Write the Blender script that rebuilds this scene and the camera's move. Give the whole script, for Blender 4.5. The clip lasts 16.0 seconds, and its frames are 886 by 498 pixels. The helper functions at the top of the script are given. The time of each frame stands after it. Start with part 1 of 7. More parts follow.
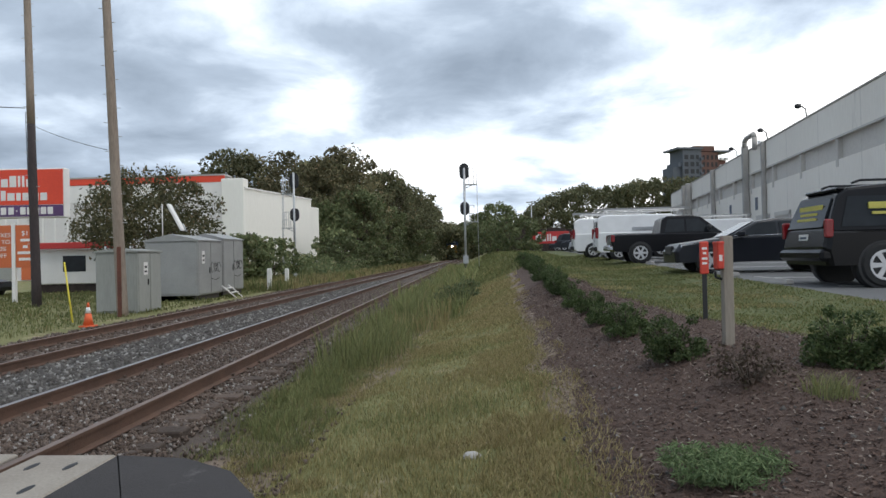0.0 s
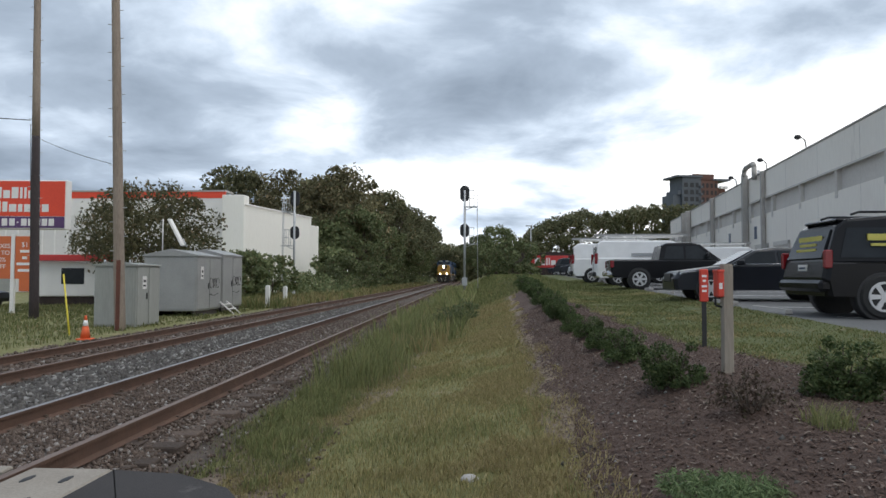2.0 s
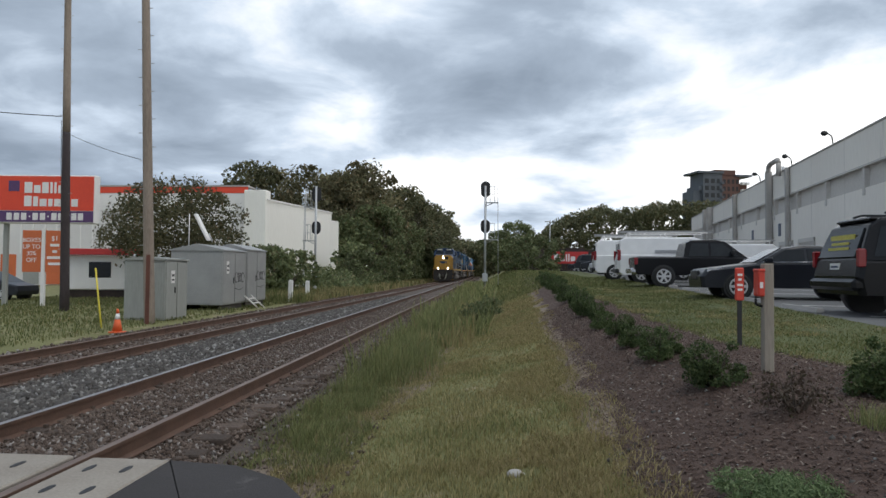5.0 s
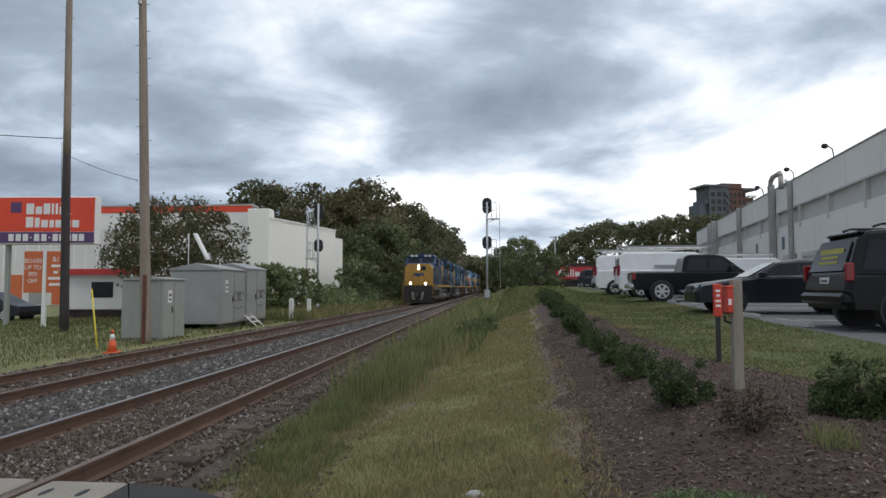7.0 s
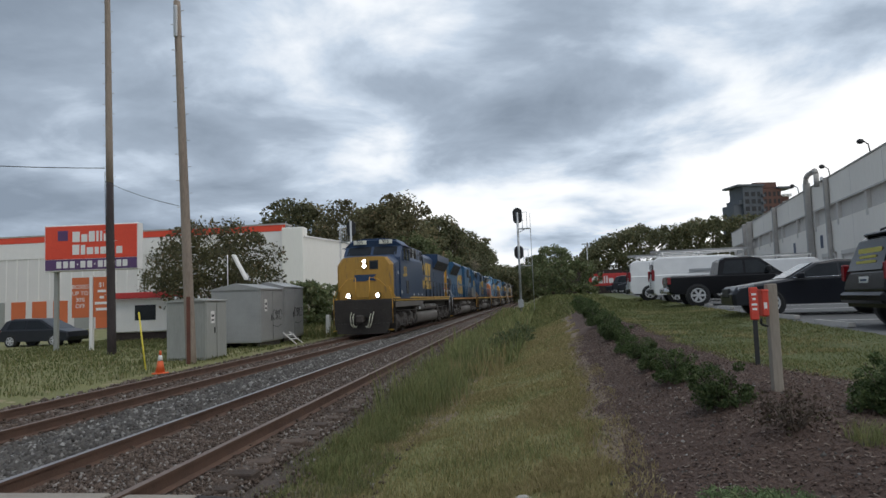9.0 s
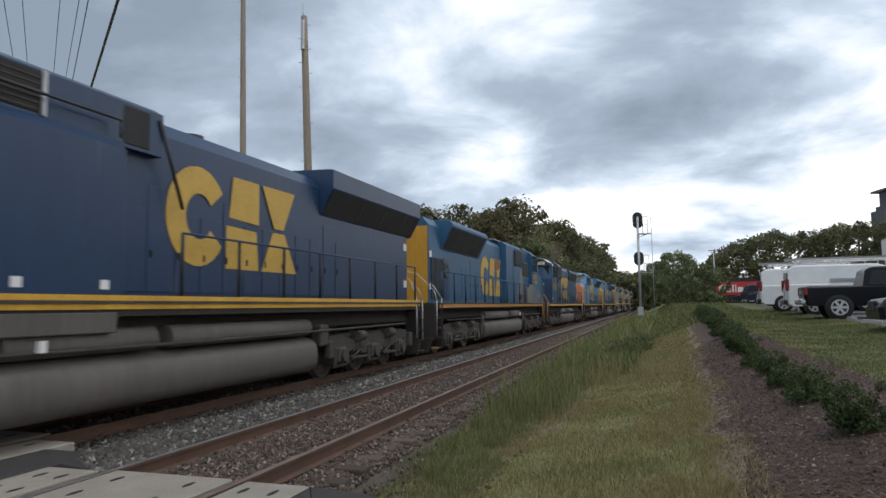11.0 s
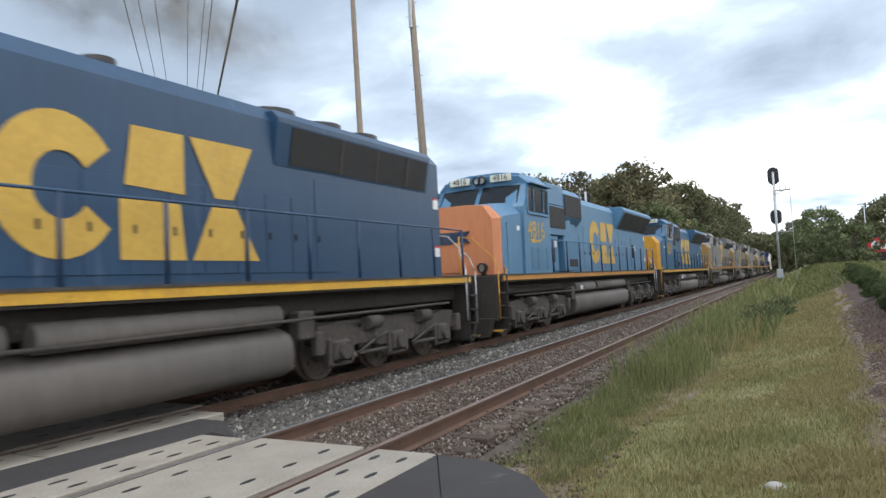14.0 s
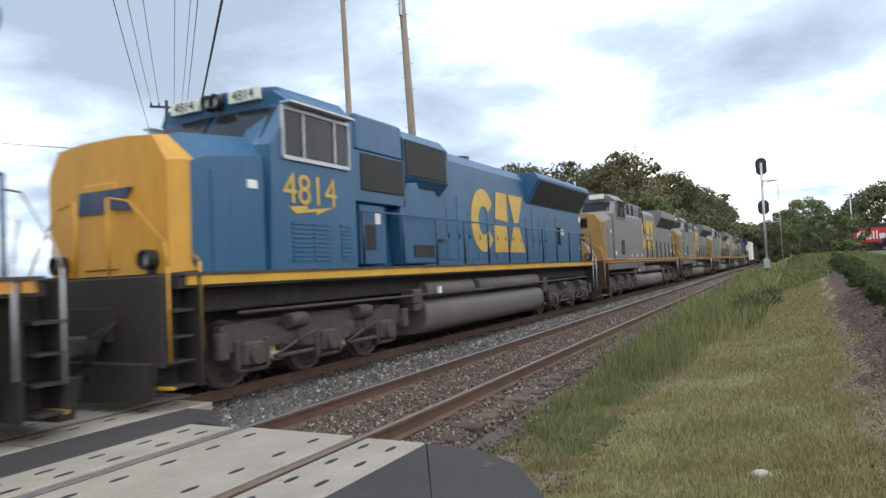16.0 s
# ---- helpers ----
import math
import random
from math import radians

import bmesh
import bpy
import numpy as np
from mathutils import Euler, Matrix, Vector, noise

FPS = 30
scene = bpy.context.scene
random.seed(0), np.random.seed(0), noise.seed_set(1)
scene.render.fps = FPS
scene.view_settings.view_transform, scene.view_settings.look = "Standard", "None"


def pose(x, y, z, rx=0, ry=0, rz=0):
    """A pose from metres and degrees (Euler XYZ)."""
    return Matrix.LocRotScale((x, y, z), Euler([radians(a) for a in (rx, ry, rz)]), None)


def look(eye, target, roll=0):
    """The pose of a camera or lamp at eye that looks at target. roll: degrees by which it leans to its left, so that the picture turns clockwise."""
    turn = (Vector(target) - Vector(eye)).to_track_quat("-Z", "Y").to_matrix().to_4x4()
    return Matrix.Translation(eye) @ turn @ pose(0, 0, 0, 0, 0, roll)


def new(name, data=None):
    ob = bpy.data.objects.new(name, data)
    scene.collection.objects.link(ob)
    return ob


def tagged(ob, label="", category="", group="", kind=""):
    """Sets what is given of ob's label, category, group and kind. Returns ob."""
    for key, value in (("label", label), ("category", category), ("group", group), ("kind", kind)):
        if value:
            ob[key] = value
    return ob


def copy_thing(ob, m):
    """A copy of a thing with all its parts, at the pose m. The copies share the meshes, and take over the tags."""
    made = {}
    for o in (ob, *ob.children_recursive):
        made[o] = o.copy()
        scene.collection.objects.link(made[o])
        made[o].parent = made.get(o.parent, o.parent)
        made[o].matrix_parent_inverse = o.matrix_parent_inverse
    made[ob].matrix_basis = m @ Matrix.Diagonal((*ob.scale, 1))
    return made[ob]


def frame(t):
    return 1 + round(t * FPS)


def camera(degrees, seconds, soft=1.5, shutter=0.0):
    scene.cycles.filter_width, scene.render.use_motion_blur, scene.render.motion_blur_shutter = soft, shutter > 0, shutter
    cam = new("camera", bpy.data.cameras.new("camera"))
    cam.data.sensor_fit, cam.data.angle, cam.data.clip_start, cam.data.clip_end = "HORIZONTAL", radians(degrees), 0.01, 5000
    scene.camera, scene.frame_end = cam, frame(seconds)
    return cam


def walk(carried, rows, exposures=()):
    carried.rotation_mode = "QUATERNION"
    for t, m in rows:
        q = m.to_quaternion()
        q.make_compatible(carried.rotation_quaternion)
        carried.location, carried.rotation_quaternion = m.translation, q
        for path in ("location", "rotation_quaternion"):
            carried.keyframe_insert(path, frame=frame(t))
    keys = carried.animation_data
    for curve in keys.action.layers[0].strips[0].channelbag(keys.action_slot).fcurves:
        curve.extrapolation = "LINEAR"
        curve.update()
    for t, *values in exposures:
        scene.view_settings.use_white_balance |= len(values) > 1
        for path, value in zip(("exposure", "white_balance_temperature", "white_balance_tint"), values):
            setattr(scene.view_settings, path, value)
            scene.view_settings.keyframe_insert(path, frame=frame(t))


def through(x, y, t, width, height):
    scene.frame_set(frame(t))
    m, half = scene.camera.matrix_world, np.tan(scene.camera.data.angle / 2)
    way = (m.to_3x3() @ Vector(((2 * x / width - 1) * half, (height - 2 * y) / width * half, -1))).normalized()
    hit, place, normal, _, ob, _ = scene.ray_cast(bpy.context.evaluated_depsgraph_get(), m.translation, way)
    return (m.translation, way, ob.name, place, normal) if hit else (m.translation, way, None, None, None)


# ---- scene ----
cam = camera(66.9, 16.0, soft=1.5, shutter=0.15)
PATH = [
    (0, (-0.035, -0.558, 1.458), (-0.13, 1.439, 1.473), -1.2),
    (0.5, (-0.046, -0.582, 1.462), (-0.125, 1.416, 1.491), -0.9),
    (1, (-0.055, -0.601, 1.459), (-0.136, 1.397, 1.506), -0.5),
    (1.5, (-0.055, -0.599, 1.459), (-0.142, 1.398, 1.523), -0.4),
    (2, (-0.063, -0.591, 1.456), (-0.154, 1.406, 1.535), 0.2),
    (2.5, (-0.124, -0.597, 1.462), (-0.212, 1.399, 1.553), 0.6),
    (3, (-0.212, -0.628, 1.458), (-0.302, 1.369, 1.537), 0.9),
    (3.5, (-0.276, -0.646, 1.454), (-0.383, 1.35, 1.519), 1.0),
    (4, (-0.31, -0.66, 1.47), (-0.436, 1.335, 1.525), 1.2),
    (6.5, (-0.032, -0.713, 1.484), (-0.192, 1.278, 1.585), -0.3),
    (7, (0.1, -0.681, 1.509), (-0.064, 1.309, 1.622), 0.0),
    (7.5, (0.078, -0.87, 1.482), (-0.1, 1.118, 1.604), -0.5),
    (8, (0.034, -0.887, 1.513), (-0.17, 1.098, 1.646), -1.3),
    (8.2, (0.028, -0.904, 1.52), (-0.187, 1.08, 1.656), -1.7),
    (10.3, (0.073, -1.022, 1.552), (-0.362, 0.922, 1.725), -1.0),
    (10.5, (0.071, -1.004, 1.542), (-0.418, 0.927, 1.716), -1.0),
    (11, (0.111, -0.927, 1.529), (-0.48, 0.976, 1.699), -0.6),
    (11.5, (0.118, -0.886, 1.514), (-0.534, 0.999, 1.668), -0.7),
    (12, (0.107, -0.873, 1.513), (-0.613, 0.988, 1.654), -1.0),
    (12.5, (0.147, -0.918, 1.512), (-0.647, 0.913, 1.644), -1.6),
    (13, (0.146, -0.906, 1.518), (-0.705, 0.9, 1.635), -2.0),
    (13.5, (0.141, -0.896, 1.508), (-0.746, 0.894, 1.617), -2.2),
    (14, (0.138, -0.865, 1.5), (-0.785, 0.906, 1.6), -2.8),
    (14.5, (0.141, -0.862, 1.508), (-0.753, 0.925, 1.598), -3.2),
    (15, (0.124, -0.865, 1.509), (-0.779, 0.918, 1.592), -2.8),
    (15.5, (0.134, -0.86, 1.509), (-0.777, 0.919, 1.583), -3.0),
    (16, (0.127, -0.851, 1.499), (-0.77, 0.935, 1.566), -2.7),
]
EXPOSURES = [(0.0, 0.1), (2.5, -0.04), (4.0, -0.1), (7.0, -0.2), (8.0, -0.25), (10.5, -0.36), (11.0, -0.12), (11.5, 0.06), (12.5, 0.32), (13.5, 0.55), (14.0, 0.64), (15.0, 0.6), (15.5, 0.6), (16.0, 0.66)]
walk(cam, [(t, look(eye, target, roll)) for t, eye, target, roll in PATH], EXPOSURES)
CLOUD_SHIFT = (3.1, 0.7, 0.0)

# ---------------------------------------------------------------- world, sun, exposure
world = bpy.data.worlds.new("world")
scene.world = world
world.use_nodes = True
wt = world.node_tree
wt.nodes.clear()


def wn(kind, **kw):
    n = wt.nodes.new(kind)
    for k, v in kw.items():
        n.inputs[k].default_value = v
    return n


w_out, w_bg = wn("ShaderNodeOutputWorld"), wn("ShaderNodeBackground")
sky = wn("ShaderNodeTexSky")
sky.sky_type, sky.sun_disc, sky.sun_elevation, sky.sun_rotation = "NISHITA", False, radians(66), radians(166)
sky_gain = wn("ShaderNodeVectorMath")
sky_gain.operation = "SCALE"
sky_gain.inputs["Scale"].default_value = 0.085
wt.links.new(sky.outputs[0], sky_gain.inputs[0])
coord, split, comb = wn("ShaderNodeTexCoord"), wn("ShaderNodeSeparateXYZ"), wn("ShaderNodeCombineXYZ")
wt.links.new(coord.outputs["Generated"], split.inputs[0])


def wmath(op, a, b):
    n = wn("ShaderNodeMath")
    n.operation = op
    for i, v in enumerate((a, b)):
        if isinstance(v, (int, float)):
            n.inputs[i].default_value = v
        else:
            wt.links.new(v, n.inputs[i])
    return n.outputs[0]


def wramp(fac, stops):
    n = wn("ShaderNodeValToRGB")
    e = n.color_ramp.elements
    e[0].position, e[0].color = stops[0][0], (*stops[0][1], 1)
    e[1].position, e[1].color = stops[-1][0], (*stops[-1][1], 1)
    for p, c in stops[1:-1]:
        s = e.new(p)
        s.color = (*c, 1)
    wt.links.new(fac, n.inputs[0])
    return n.outputs[0]


zz = wmath("ADD", wmath("MAXIMUM", split.outputs[2], 0.0), 0.2)
wt.links.new(wmath("DIVIDE", split.outputs[0], zz), comb.inputs[0])
wt.links.new(wmath("DIVIDE", split.outputs[1], zz), comb.inputs[1])
cloud_map = wn("ShaderNodeMapping")
cloud_map.inputs["Location"].default_value = CLOUD_SHIFT
cloud_map.inputs["Scale"].default_value = (0.62, 0.62, 1)
wt.links.new(comb.outputs[0], cloud_map.inputs[0])
big = wn("ShaderNodeTexNoise", Scale=1.25, Detail=7.0, Roughness=0.44, Distortion=0.15)
wt.links.new(cloud_map.outputs[0], big.inputs["Vector"])
fine = wn("ShaderNodeTexNoise", Scale=3.4, Detail=8.0, Roughness=0.56, Distortion=0.3)
wt.links.new(cloud_map.outputs[0], fine.inputs["Vector"])
mixed = wmath("ADD", wmath("MULTIPLY", big.outputs[0], 0.68), wmath("MULTIPLY", fine.outputs[0], 0.34))
# the cloud deck is thinner and brighter on the sun's side
sunside = wmath("MULTIPLY", wmath("ADD", wmath("MULTIPLY", split.outputs[0], 0.95), wmath("MULTIPLY", split.outputs[1], 0.15)), 0.2)
low = wmath("SUBTRACT", wmath("MULTIPLY", wmath("SUBTRACT", 0.42, wmath("MINIMUM", split.outputs[2], 0.42)), 0.16), 0.012)
depth = wmath("ADD", wmath("ADD", mixed, wmath("MAXIMUM", sunside, -0.07)), low)
deck = wramp(depth, [(0.40, (0.28, 0.345, 0.435)), (0.482, (0.42, 0.505, 0.62)), (0.535, (0.64, 0.745, 0.88)), (0.588, (1.02, 1.07, 1.13)), (0.68, (1.45, 1.44, 1.43))])
clear = wramp(depth, [(0.55, (0.0, 0.0, 0.0)), (0.75, (0.12, 0.12, 0.12))])
blend = wn("ShaderNodeMixRGB")
blend.blend_type = "MIX"
wt.links.new(clear, blend.inputs[0])
wt.links.new(deck, blend.inputs[1])
wt.links.new(sky_gain.outputs[0], blend.inputs[2])
wt.links.new(blend.outputs[0], w_bg.inputs[0])
w_bg.inputs[1].default_value = 1.12
wt.links.new(w_bg.outputs[0], w_out.inputs[0])

sun_data = bpy.data.lights.new("sun", "SUN")
sun_data.energy, sun_data.angle, sun_data.color = 0.8, radians(25), (1.0, 0.96, 0.9)
sun = new("sun", sun_data)
sun.matrix_world = look((4, -16, 38), (0, 0, 0))


# ---------------------------------------------------------------- materials
def material(name, c1, c2=None, rough=0.7, metal=0.0, grain=30.0, blotch=1.5, bump=0.15, wear=None, wear_at=0.62, streak=False, spec=0.5, random_tint=0.0, coat=0.0):
    """Two colours mixed by fine grain and broad blotches, an optional third as wear, and fine relief."""
    m = bpy.data.materials.new(name)
    m.use_nodes = True
    t = m.node_tree
    bs = t.nodes["Principled BSDF"]
    c2 = c2 or tuple(v * 0.75 for v in c1)

    def node(kind, **kw):
        n = t.nodes.new(kind)
        for k, v in kw.items():
            n.inputs[k].default_value = v
        return n

    tc = node("ShaderNodeTexCoord")
    mp = node("ShaderNodeMapping")
    mp.inputs["Scale"].default_value = (1, 1, 0.18) if streak else (1, 1, 1)
    t.links.new(tc.outputs["Object"], mp.inputs[0])
    n1 = node("ShaderNodeTexNoise", Scale=grain, Detail=5.0, Roughness=0.6)
    n2 = node("ShaderNodeTexNoise", Scale=blotch, Detail=5.0, Roughness=0.6)
    for n in (n1, n2):
        t.links.new(mp.outputs[0], n.inputs["Vector"])
    av = node("ShaderNodeMath")
    av.operation = "ADD"
    h1, h2 = node("ShaderNodeMath"), node("ShaderNodeMath")
    for h, n in ((h1, n1), (h2, n2)):
        h.operation = "MULTIPLY"
        t.links.new(n.outputs[0], h.inputs[0])
        h.inputs[1].default_value = 0.5
    t.links.new(h1.outputs[0], av.inputs[0])
    t.links.new(h2.outputs[0], av.inputs[1])
    r = node("ShaderNodeValToRGB")
    r.color_ramp.elements[0].position, r.color_ramp.elements[0].color = 0.34, (*c2, 1)
    r.color_ramp.elements[1].position, r.color_ramp.elements[1].color = 0.64, (*c1, 1)
    t.links.new(av.outputs[0], r.inputs[0])
    colour = r.outputs[0]
    if wear:
        n3 = node("ShaderNodeTexNoise", Scale=blotch * 2.7, Detail=8.0, Roughness=0.7)
        t.links.new(mp.outputs[0], n3.inputs["Vector"])
        r3 = node("ShaderNodeValToRGB")
        r3.color_ramp.elements[0].position, r3.color_ramp.elements[1].position = wear_at, wear_at + 0.09
        t.links.new(n3.outputs[0], r3.inputs[0])
        mx = node("ShaderNodeMixRGB")
        t.links.new(r3.outputs[0], mx.inputs[0])
        t.links.new(colour, mx.inputs[1])
        mx.inputs[2].default_value = (*wear, 1)
        colour = mx.outputs[0]
    if random_tint:
        info, hs, mr = node("ShaderNodeObjectInfo"), node("ShaderNodeHueSaturation"), node("ShaderNodeMapRange")
        mr.inputs["To Min"].default_value, mr.inputs["To Max"].default_value = 1 - random_tint, 1 + random_tint
        t.links.new(info.outputs["Random"], mr.inputs[0])
        t.links.new(mr.outputs[0], hs.inputs["Value"])
        t.links.new(colour, hs.inputs["Color"])
        colour = hs.outputs[0]
    t.links.new(colour, bs.inputs["Base Color"])
    bs.inputs["Roughness"].default_value, bs.inputs["Metallic"].default_value = rough, metal
    bs.inputs["Specular IOR Level"].default_value = spec
    bs.inputs["Coat Weight"].default_value = coat
    if bump:
        bp = node("ShaderNodeBump", Strength=bump, Distance=0.02)
        t.links.new(n1.outputs[0], bp.inputs["Height"])
        t.links.new(bp.outputs[0], bs.inputs["Normal"])
    return m


def leafy(name, dark, light, tint=0.35, dry=None, through=0.25):
    """Foliage: every leaf island takes its own shade between dark and light, a few turned dry."""
    m = bpy.data.materials.new(name)
    m.use_nodes = True
    t = m.node_tree
    bs = t.nodes["Principled BSDF"]
    geo, r = t.nodes.new("ShaderNodeNewGeometry"), t.nodes.new("ShaderNodeValToRGB")
    e = r.color_ramp.elements
    e[0].position, e[0].color = 0.0, (*dark, 1)
    e[1].position, e[1].color = 0.85 if dry else 1.0, (*light, 1)
    if dry:
        s = e.new(1.0)
        s.color = (*dry, 1)
    t.links.new(geo.outputs["Random Per Island"], r.inputs[0])
    info, hs, mr = t.nodes.new("ShaderNodeObjectInfo"), t.nodes.new("ShaderNodeHueSaturation"), t.nodes.new("ShaderNodeMapRange")
    mr.inputs["To Min"].default_value, mr.inputs["To Max"].default_value = 1 - tint, 1 + tint
    t.links.new(info.outputs["Random"], mr.inputs[0])
    t.links.new(mr.outputs[0], hs.inputs["Value"])
    t.links.new(r.outputs[0], hs.inputs["Color"])
    t.links.new(hs.outputs[0], bs.inputs["Base Color"])
    bs.inputs["Roughness"].default_value = 0.65
    bs.inputs["Specular IOR Level"].default_value = 0.25
    tr, mix = t.nodes.new("ShaderNodeBsdfTranslucent"), t.nodes.new("ShaderNodeMixShader")
    t.links.new(hs.outputs[0], tr.inputs[0])
    mix.inputs[0].default_value = through
    t.links.new(bs.outputs[0], mix.inputs[1])
    t.links.new(tr.outputs[0], mix.inputs[2])
    t.links.new(mix.outputs[0], t.nodes["Material Output"].inputs[0])
    return m


def glow(name, colour, power):
    m = bpy.data.materials.new(name)
    m.use_nodes = True
    bs = m.node_tree.nodes["Principled BSDF"]
    bs.inputs["Base Color"].default_value = (*colour, 1)
    bs.inputs["Emission Color"].default_value = (*colour, 1)
    bs.inputs["Emission Strength"].default_value = power
    return m


GRASS = material("grass_soil", (0.22, 0.215, 0.09), (0.135, 0.14, 0.052), 0.95, grain=55, blotch=0.7, bump=0.6, wear=(0.32, 0.26, 0.16), wear_at=0.55)
VERGE = material("verge_turf", (0.12, 0.135, 0.05), (0.078, 0.09, 0.032), 0.95, grain=50, blotch=0.6, bump=0.5, wear=(0.175, 0.145, 0.075), wear_at=0.56)
MULCH = material("bark_mulch", (0.108, 0.068, 0.052), (0.064, 0.04, 0.031), 0.95, grain=70, blotch=1.1, bump=0.9, wear=(0.16, 0.11, 0.085), wear_at=0.6)
CHIP = leafy("mulch_chips", (0.054, 0.034, 0.027), (0.118, 0.075, 0.057), 0.1, (0.26, 0.22, 0.185), 0.0)
DIRT = material("bare_dirt", (0.24, 0.185, 0.135), (0.12, 0.088, 0.066), 0.95, grain=40, blotch=2.6, bump=0.12, wear=(0.14, 0.125, 0.06), wear_at=0.55)
BALLAST = material("ballast_bed", (0.13, 0.105, 0.09), (0.06, 0.046, 0.038), 0.95, grain=32, blotch=0.9, bump=1.0, wear=(0.10, 0.07, 0.052), wear_at=0.5)
STONE = leafy("ballast_stone", (0.045, 0.04, 0.036), (0.125, 0.115, 0.105), 0.1, (0.34, 0.33, 0.31), 0.0)
STONE_BROWN = leafy("rusty_stone", (0.055, 0.038, 0.029), (0.155, 0.115, 0.092), 0.1, (0.32, 0.30, 0.28), 0.0)
ASPHALT = material("asphalt", (0.07, 0.066, 0.066), (0.045, 0.042, 0.042), 0.95, grain=90, blotch=0.8, bump=0.4, spec=0.2, wear=(0.11, 0.105, 0.1), wear_at=0.62)
LOT = material("lot_asphalt", (0.17, 0.17, 0.17), (0.12, 0.12, 0.12), 0.9, grain=60, blotch=0.5, bump=0.3)
CONCRETE = material("crossing_concrete", (0.35, 0.315, 0.268), (0.235, 0.205, 0.172), 0.9, grain=45, blotch=1.6, bump=0.3, wear=(0.2, 0.17, 0.14), wear_at=0.63)
KERB = material("kerb_concrete", (0.45, 0.43, 0.40), (0.32, 0.30, 0.28), 0.9, grain=50, blotch=2)
RAIL = material("rusty_rail", (0.15, 0.085, 0.058), (0.085, 0.05, 0.036), 0.8, 0.15, grain=60, blotch=3, bump=0.3)
RAILTOP = material("worn_rail_head", (0.42, 0.41, 0.42), (0.28, 0.26, 0.25), 0.42, 0.8, grain=60, blotch=2, bump=0.05)
DULLTOP = material("dull_rail_head", (0.26, 0.2, 0.17), (0.16, 0.11, 0.09), 0.6, 0.5, grain=60, blotch=2, bump=0.05)
TIE = material("weathered_tie", (0.12, 0.085, 0.065), (0.05, 0.036, 0.028), 0.95, grain=24, blotch=4, bump=0.7, random_tint=0.3)
POLEWOOD = material("pole_wood", (0.33, 0.27, 0.22), (0.19, 0.15, 0.12), 0.9, grain=26, blotch=1.2, bump=0.5, streak=True, wear=(0.12, 0.08, 0.06), wear_at=0.62)
POLEDARK = material("creosoted_pole", (0.065, 0.05, 0.05), (0.03, 0.024, 0.026), 0.9, grain=26, blotch=1.2, bump=0.5, streak=True)
POSTWOOD = material("post_wood", (0.33, 0.29, 0.24), (0.22, 0.19, 0.155), 0.9, grain=30, blotch=3, bump=0.4, streak=True)
GREYPAINT = material("grey_enclosure", (0.335, 0.34, 0.315), (0.26, 0.265, 0.245), 0.55, grain=20, blotch=1.1, bump=0.08, wear=(0.25, 0.22, 0.19), wear_at=0.67, streak=True)
ALUMIN = material("dull_aluminium", (0.36, 0.36, 0.35), (0.27, 0.27, 0.265), 0.5, 0.25, grain=22, blotch=1.2, bump=0.06)
GALV = material("galvanised_steel", (0.52, 0.53, 0.54), (0.38, 0.39, 0.40), 0.5, 0.6, grain=40, blotch=3, bump=0.05)
BLACK = material("black_paint", (0.022, 0.022, 0.024), (0.012, 0.012, 0.013), 0.55, grain=20, blotch=2, bump=0.05)
RUBBER = material("rubber", (0.025, 0.025, 0.026), (0.015, 0.015, 0.015), 0.85, grain=40, blotch=3)
WHITEPAINT = material("white_paint", (0.78, 0.77, 0.74), (0.66, 0.65, 0.62), 0.6, grain=25, blotch=0.8, bump=0.05)
CREAMWALL = material("cream_wall", (0.86, 0.84, 0.785), (0.79, 0.77, 0.715), 0.85, grain=8, blotch=0.15, bump=0.05, streak=True)
STORWALL = material("panel_wall", (0.72, 0.70, 0.68), (0.62, 0.60, 0.585), 0.8, grain=8, blotch=0.2, bump=0.05)
WAREWALL = material("precast_wall", (0.86, 0.815, 0.745), (0.77, 0.72, 0.655), 0.9, grain=6, blotch=0.12, bump=0.08, streak=True, wear=(0.52, 0.485, 0.44), wear_at=0.66)
WAREDARK = material("recessed_panel", (0.62, 0.59, 0.55), (0.52, 0.49, 0.455), 0.85, grain=6, blotch=0.2)
ORANGE = material("sign_orange", (0.78, 0.075, 0.03), (0.68, 0.06, 0.028), 0.5, grain=12, blotch=0.6, bump=0.02)
SIGNRUST = material("sign_rust_orange", (0.60, 0.15, 0.05), (0.52, 0.12, 0.04), 0.6, grain=12, blotch=0.6, bump=0.02)
PURPLE = material("sign_purple", (0.11, 0.05, 0.15), (0.085, 0.04, 0.12), 0.5, grain=12, blotch=0.6, bump=0.02)
SIGNWHITE = material("sign_white", (0.80, 0.78, 0.76), (0.72, 0.70, 0.68), 0.55, grain=12, blotch=1, bump=0.02)
CONEORANGE = material("cone_orange", (0.75, 0.13, 0.03), (0.62, 0.10, 0.03), 0.6, grain=20, blotch=4)
MARKRED = material("marker_red", (0.62, 0.055, 0.03), (0.5, 0.045, 0.025), 0.5, grain=20, blotch=5, bump=0.03)
YELLOWSTAKE = material("stake_yellow", (0.72, 0.6, 0.06), (0.6, 0.48, 0.05), 0.6, grain=20, blotch=5)
BRICK = material("far_brick", (0.15, 0.075, 0.058), (0.10, 0.052, 0.042), 0.9, grain=2, blotch=0.3)
FARGREY = material("far_grey_panel", (0.10, 0.115, 0.135), (0.065, 0.075, 0.092), 0.6, grain=2, blotch=0.3)
GLASS = material("dark_glass", (0.02, 0.024, 0.028), (0.012, 0.014, 0.017), 0.12, grain=2, blotch=0.5, bump=0.0, spec=0.22)
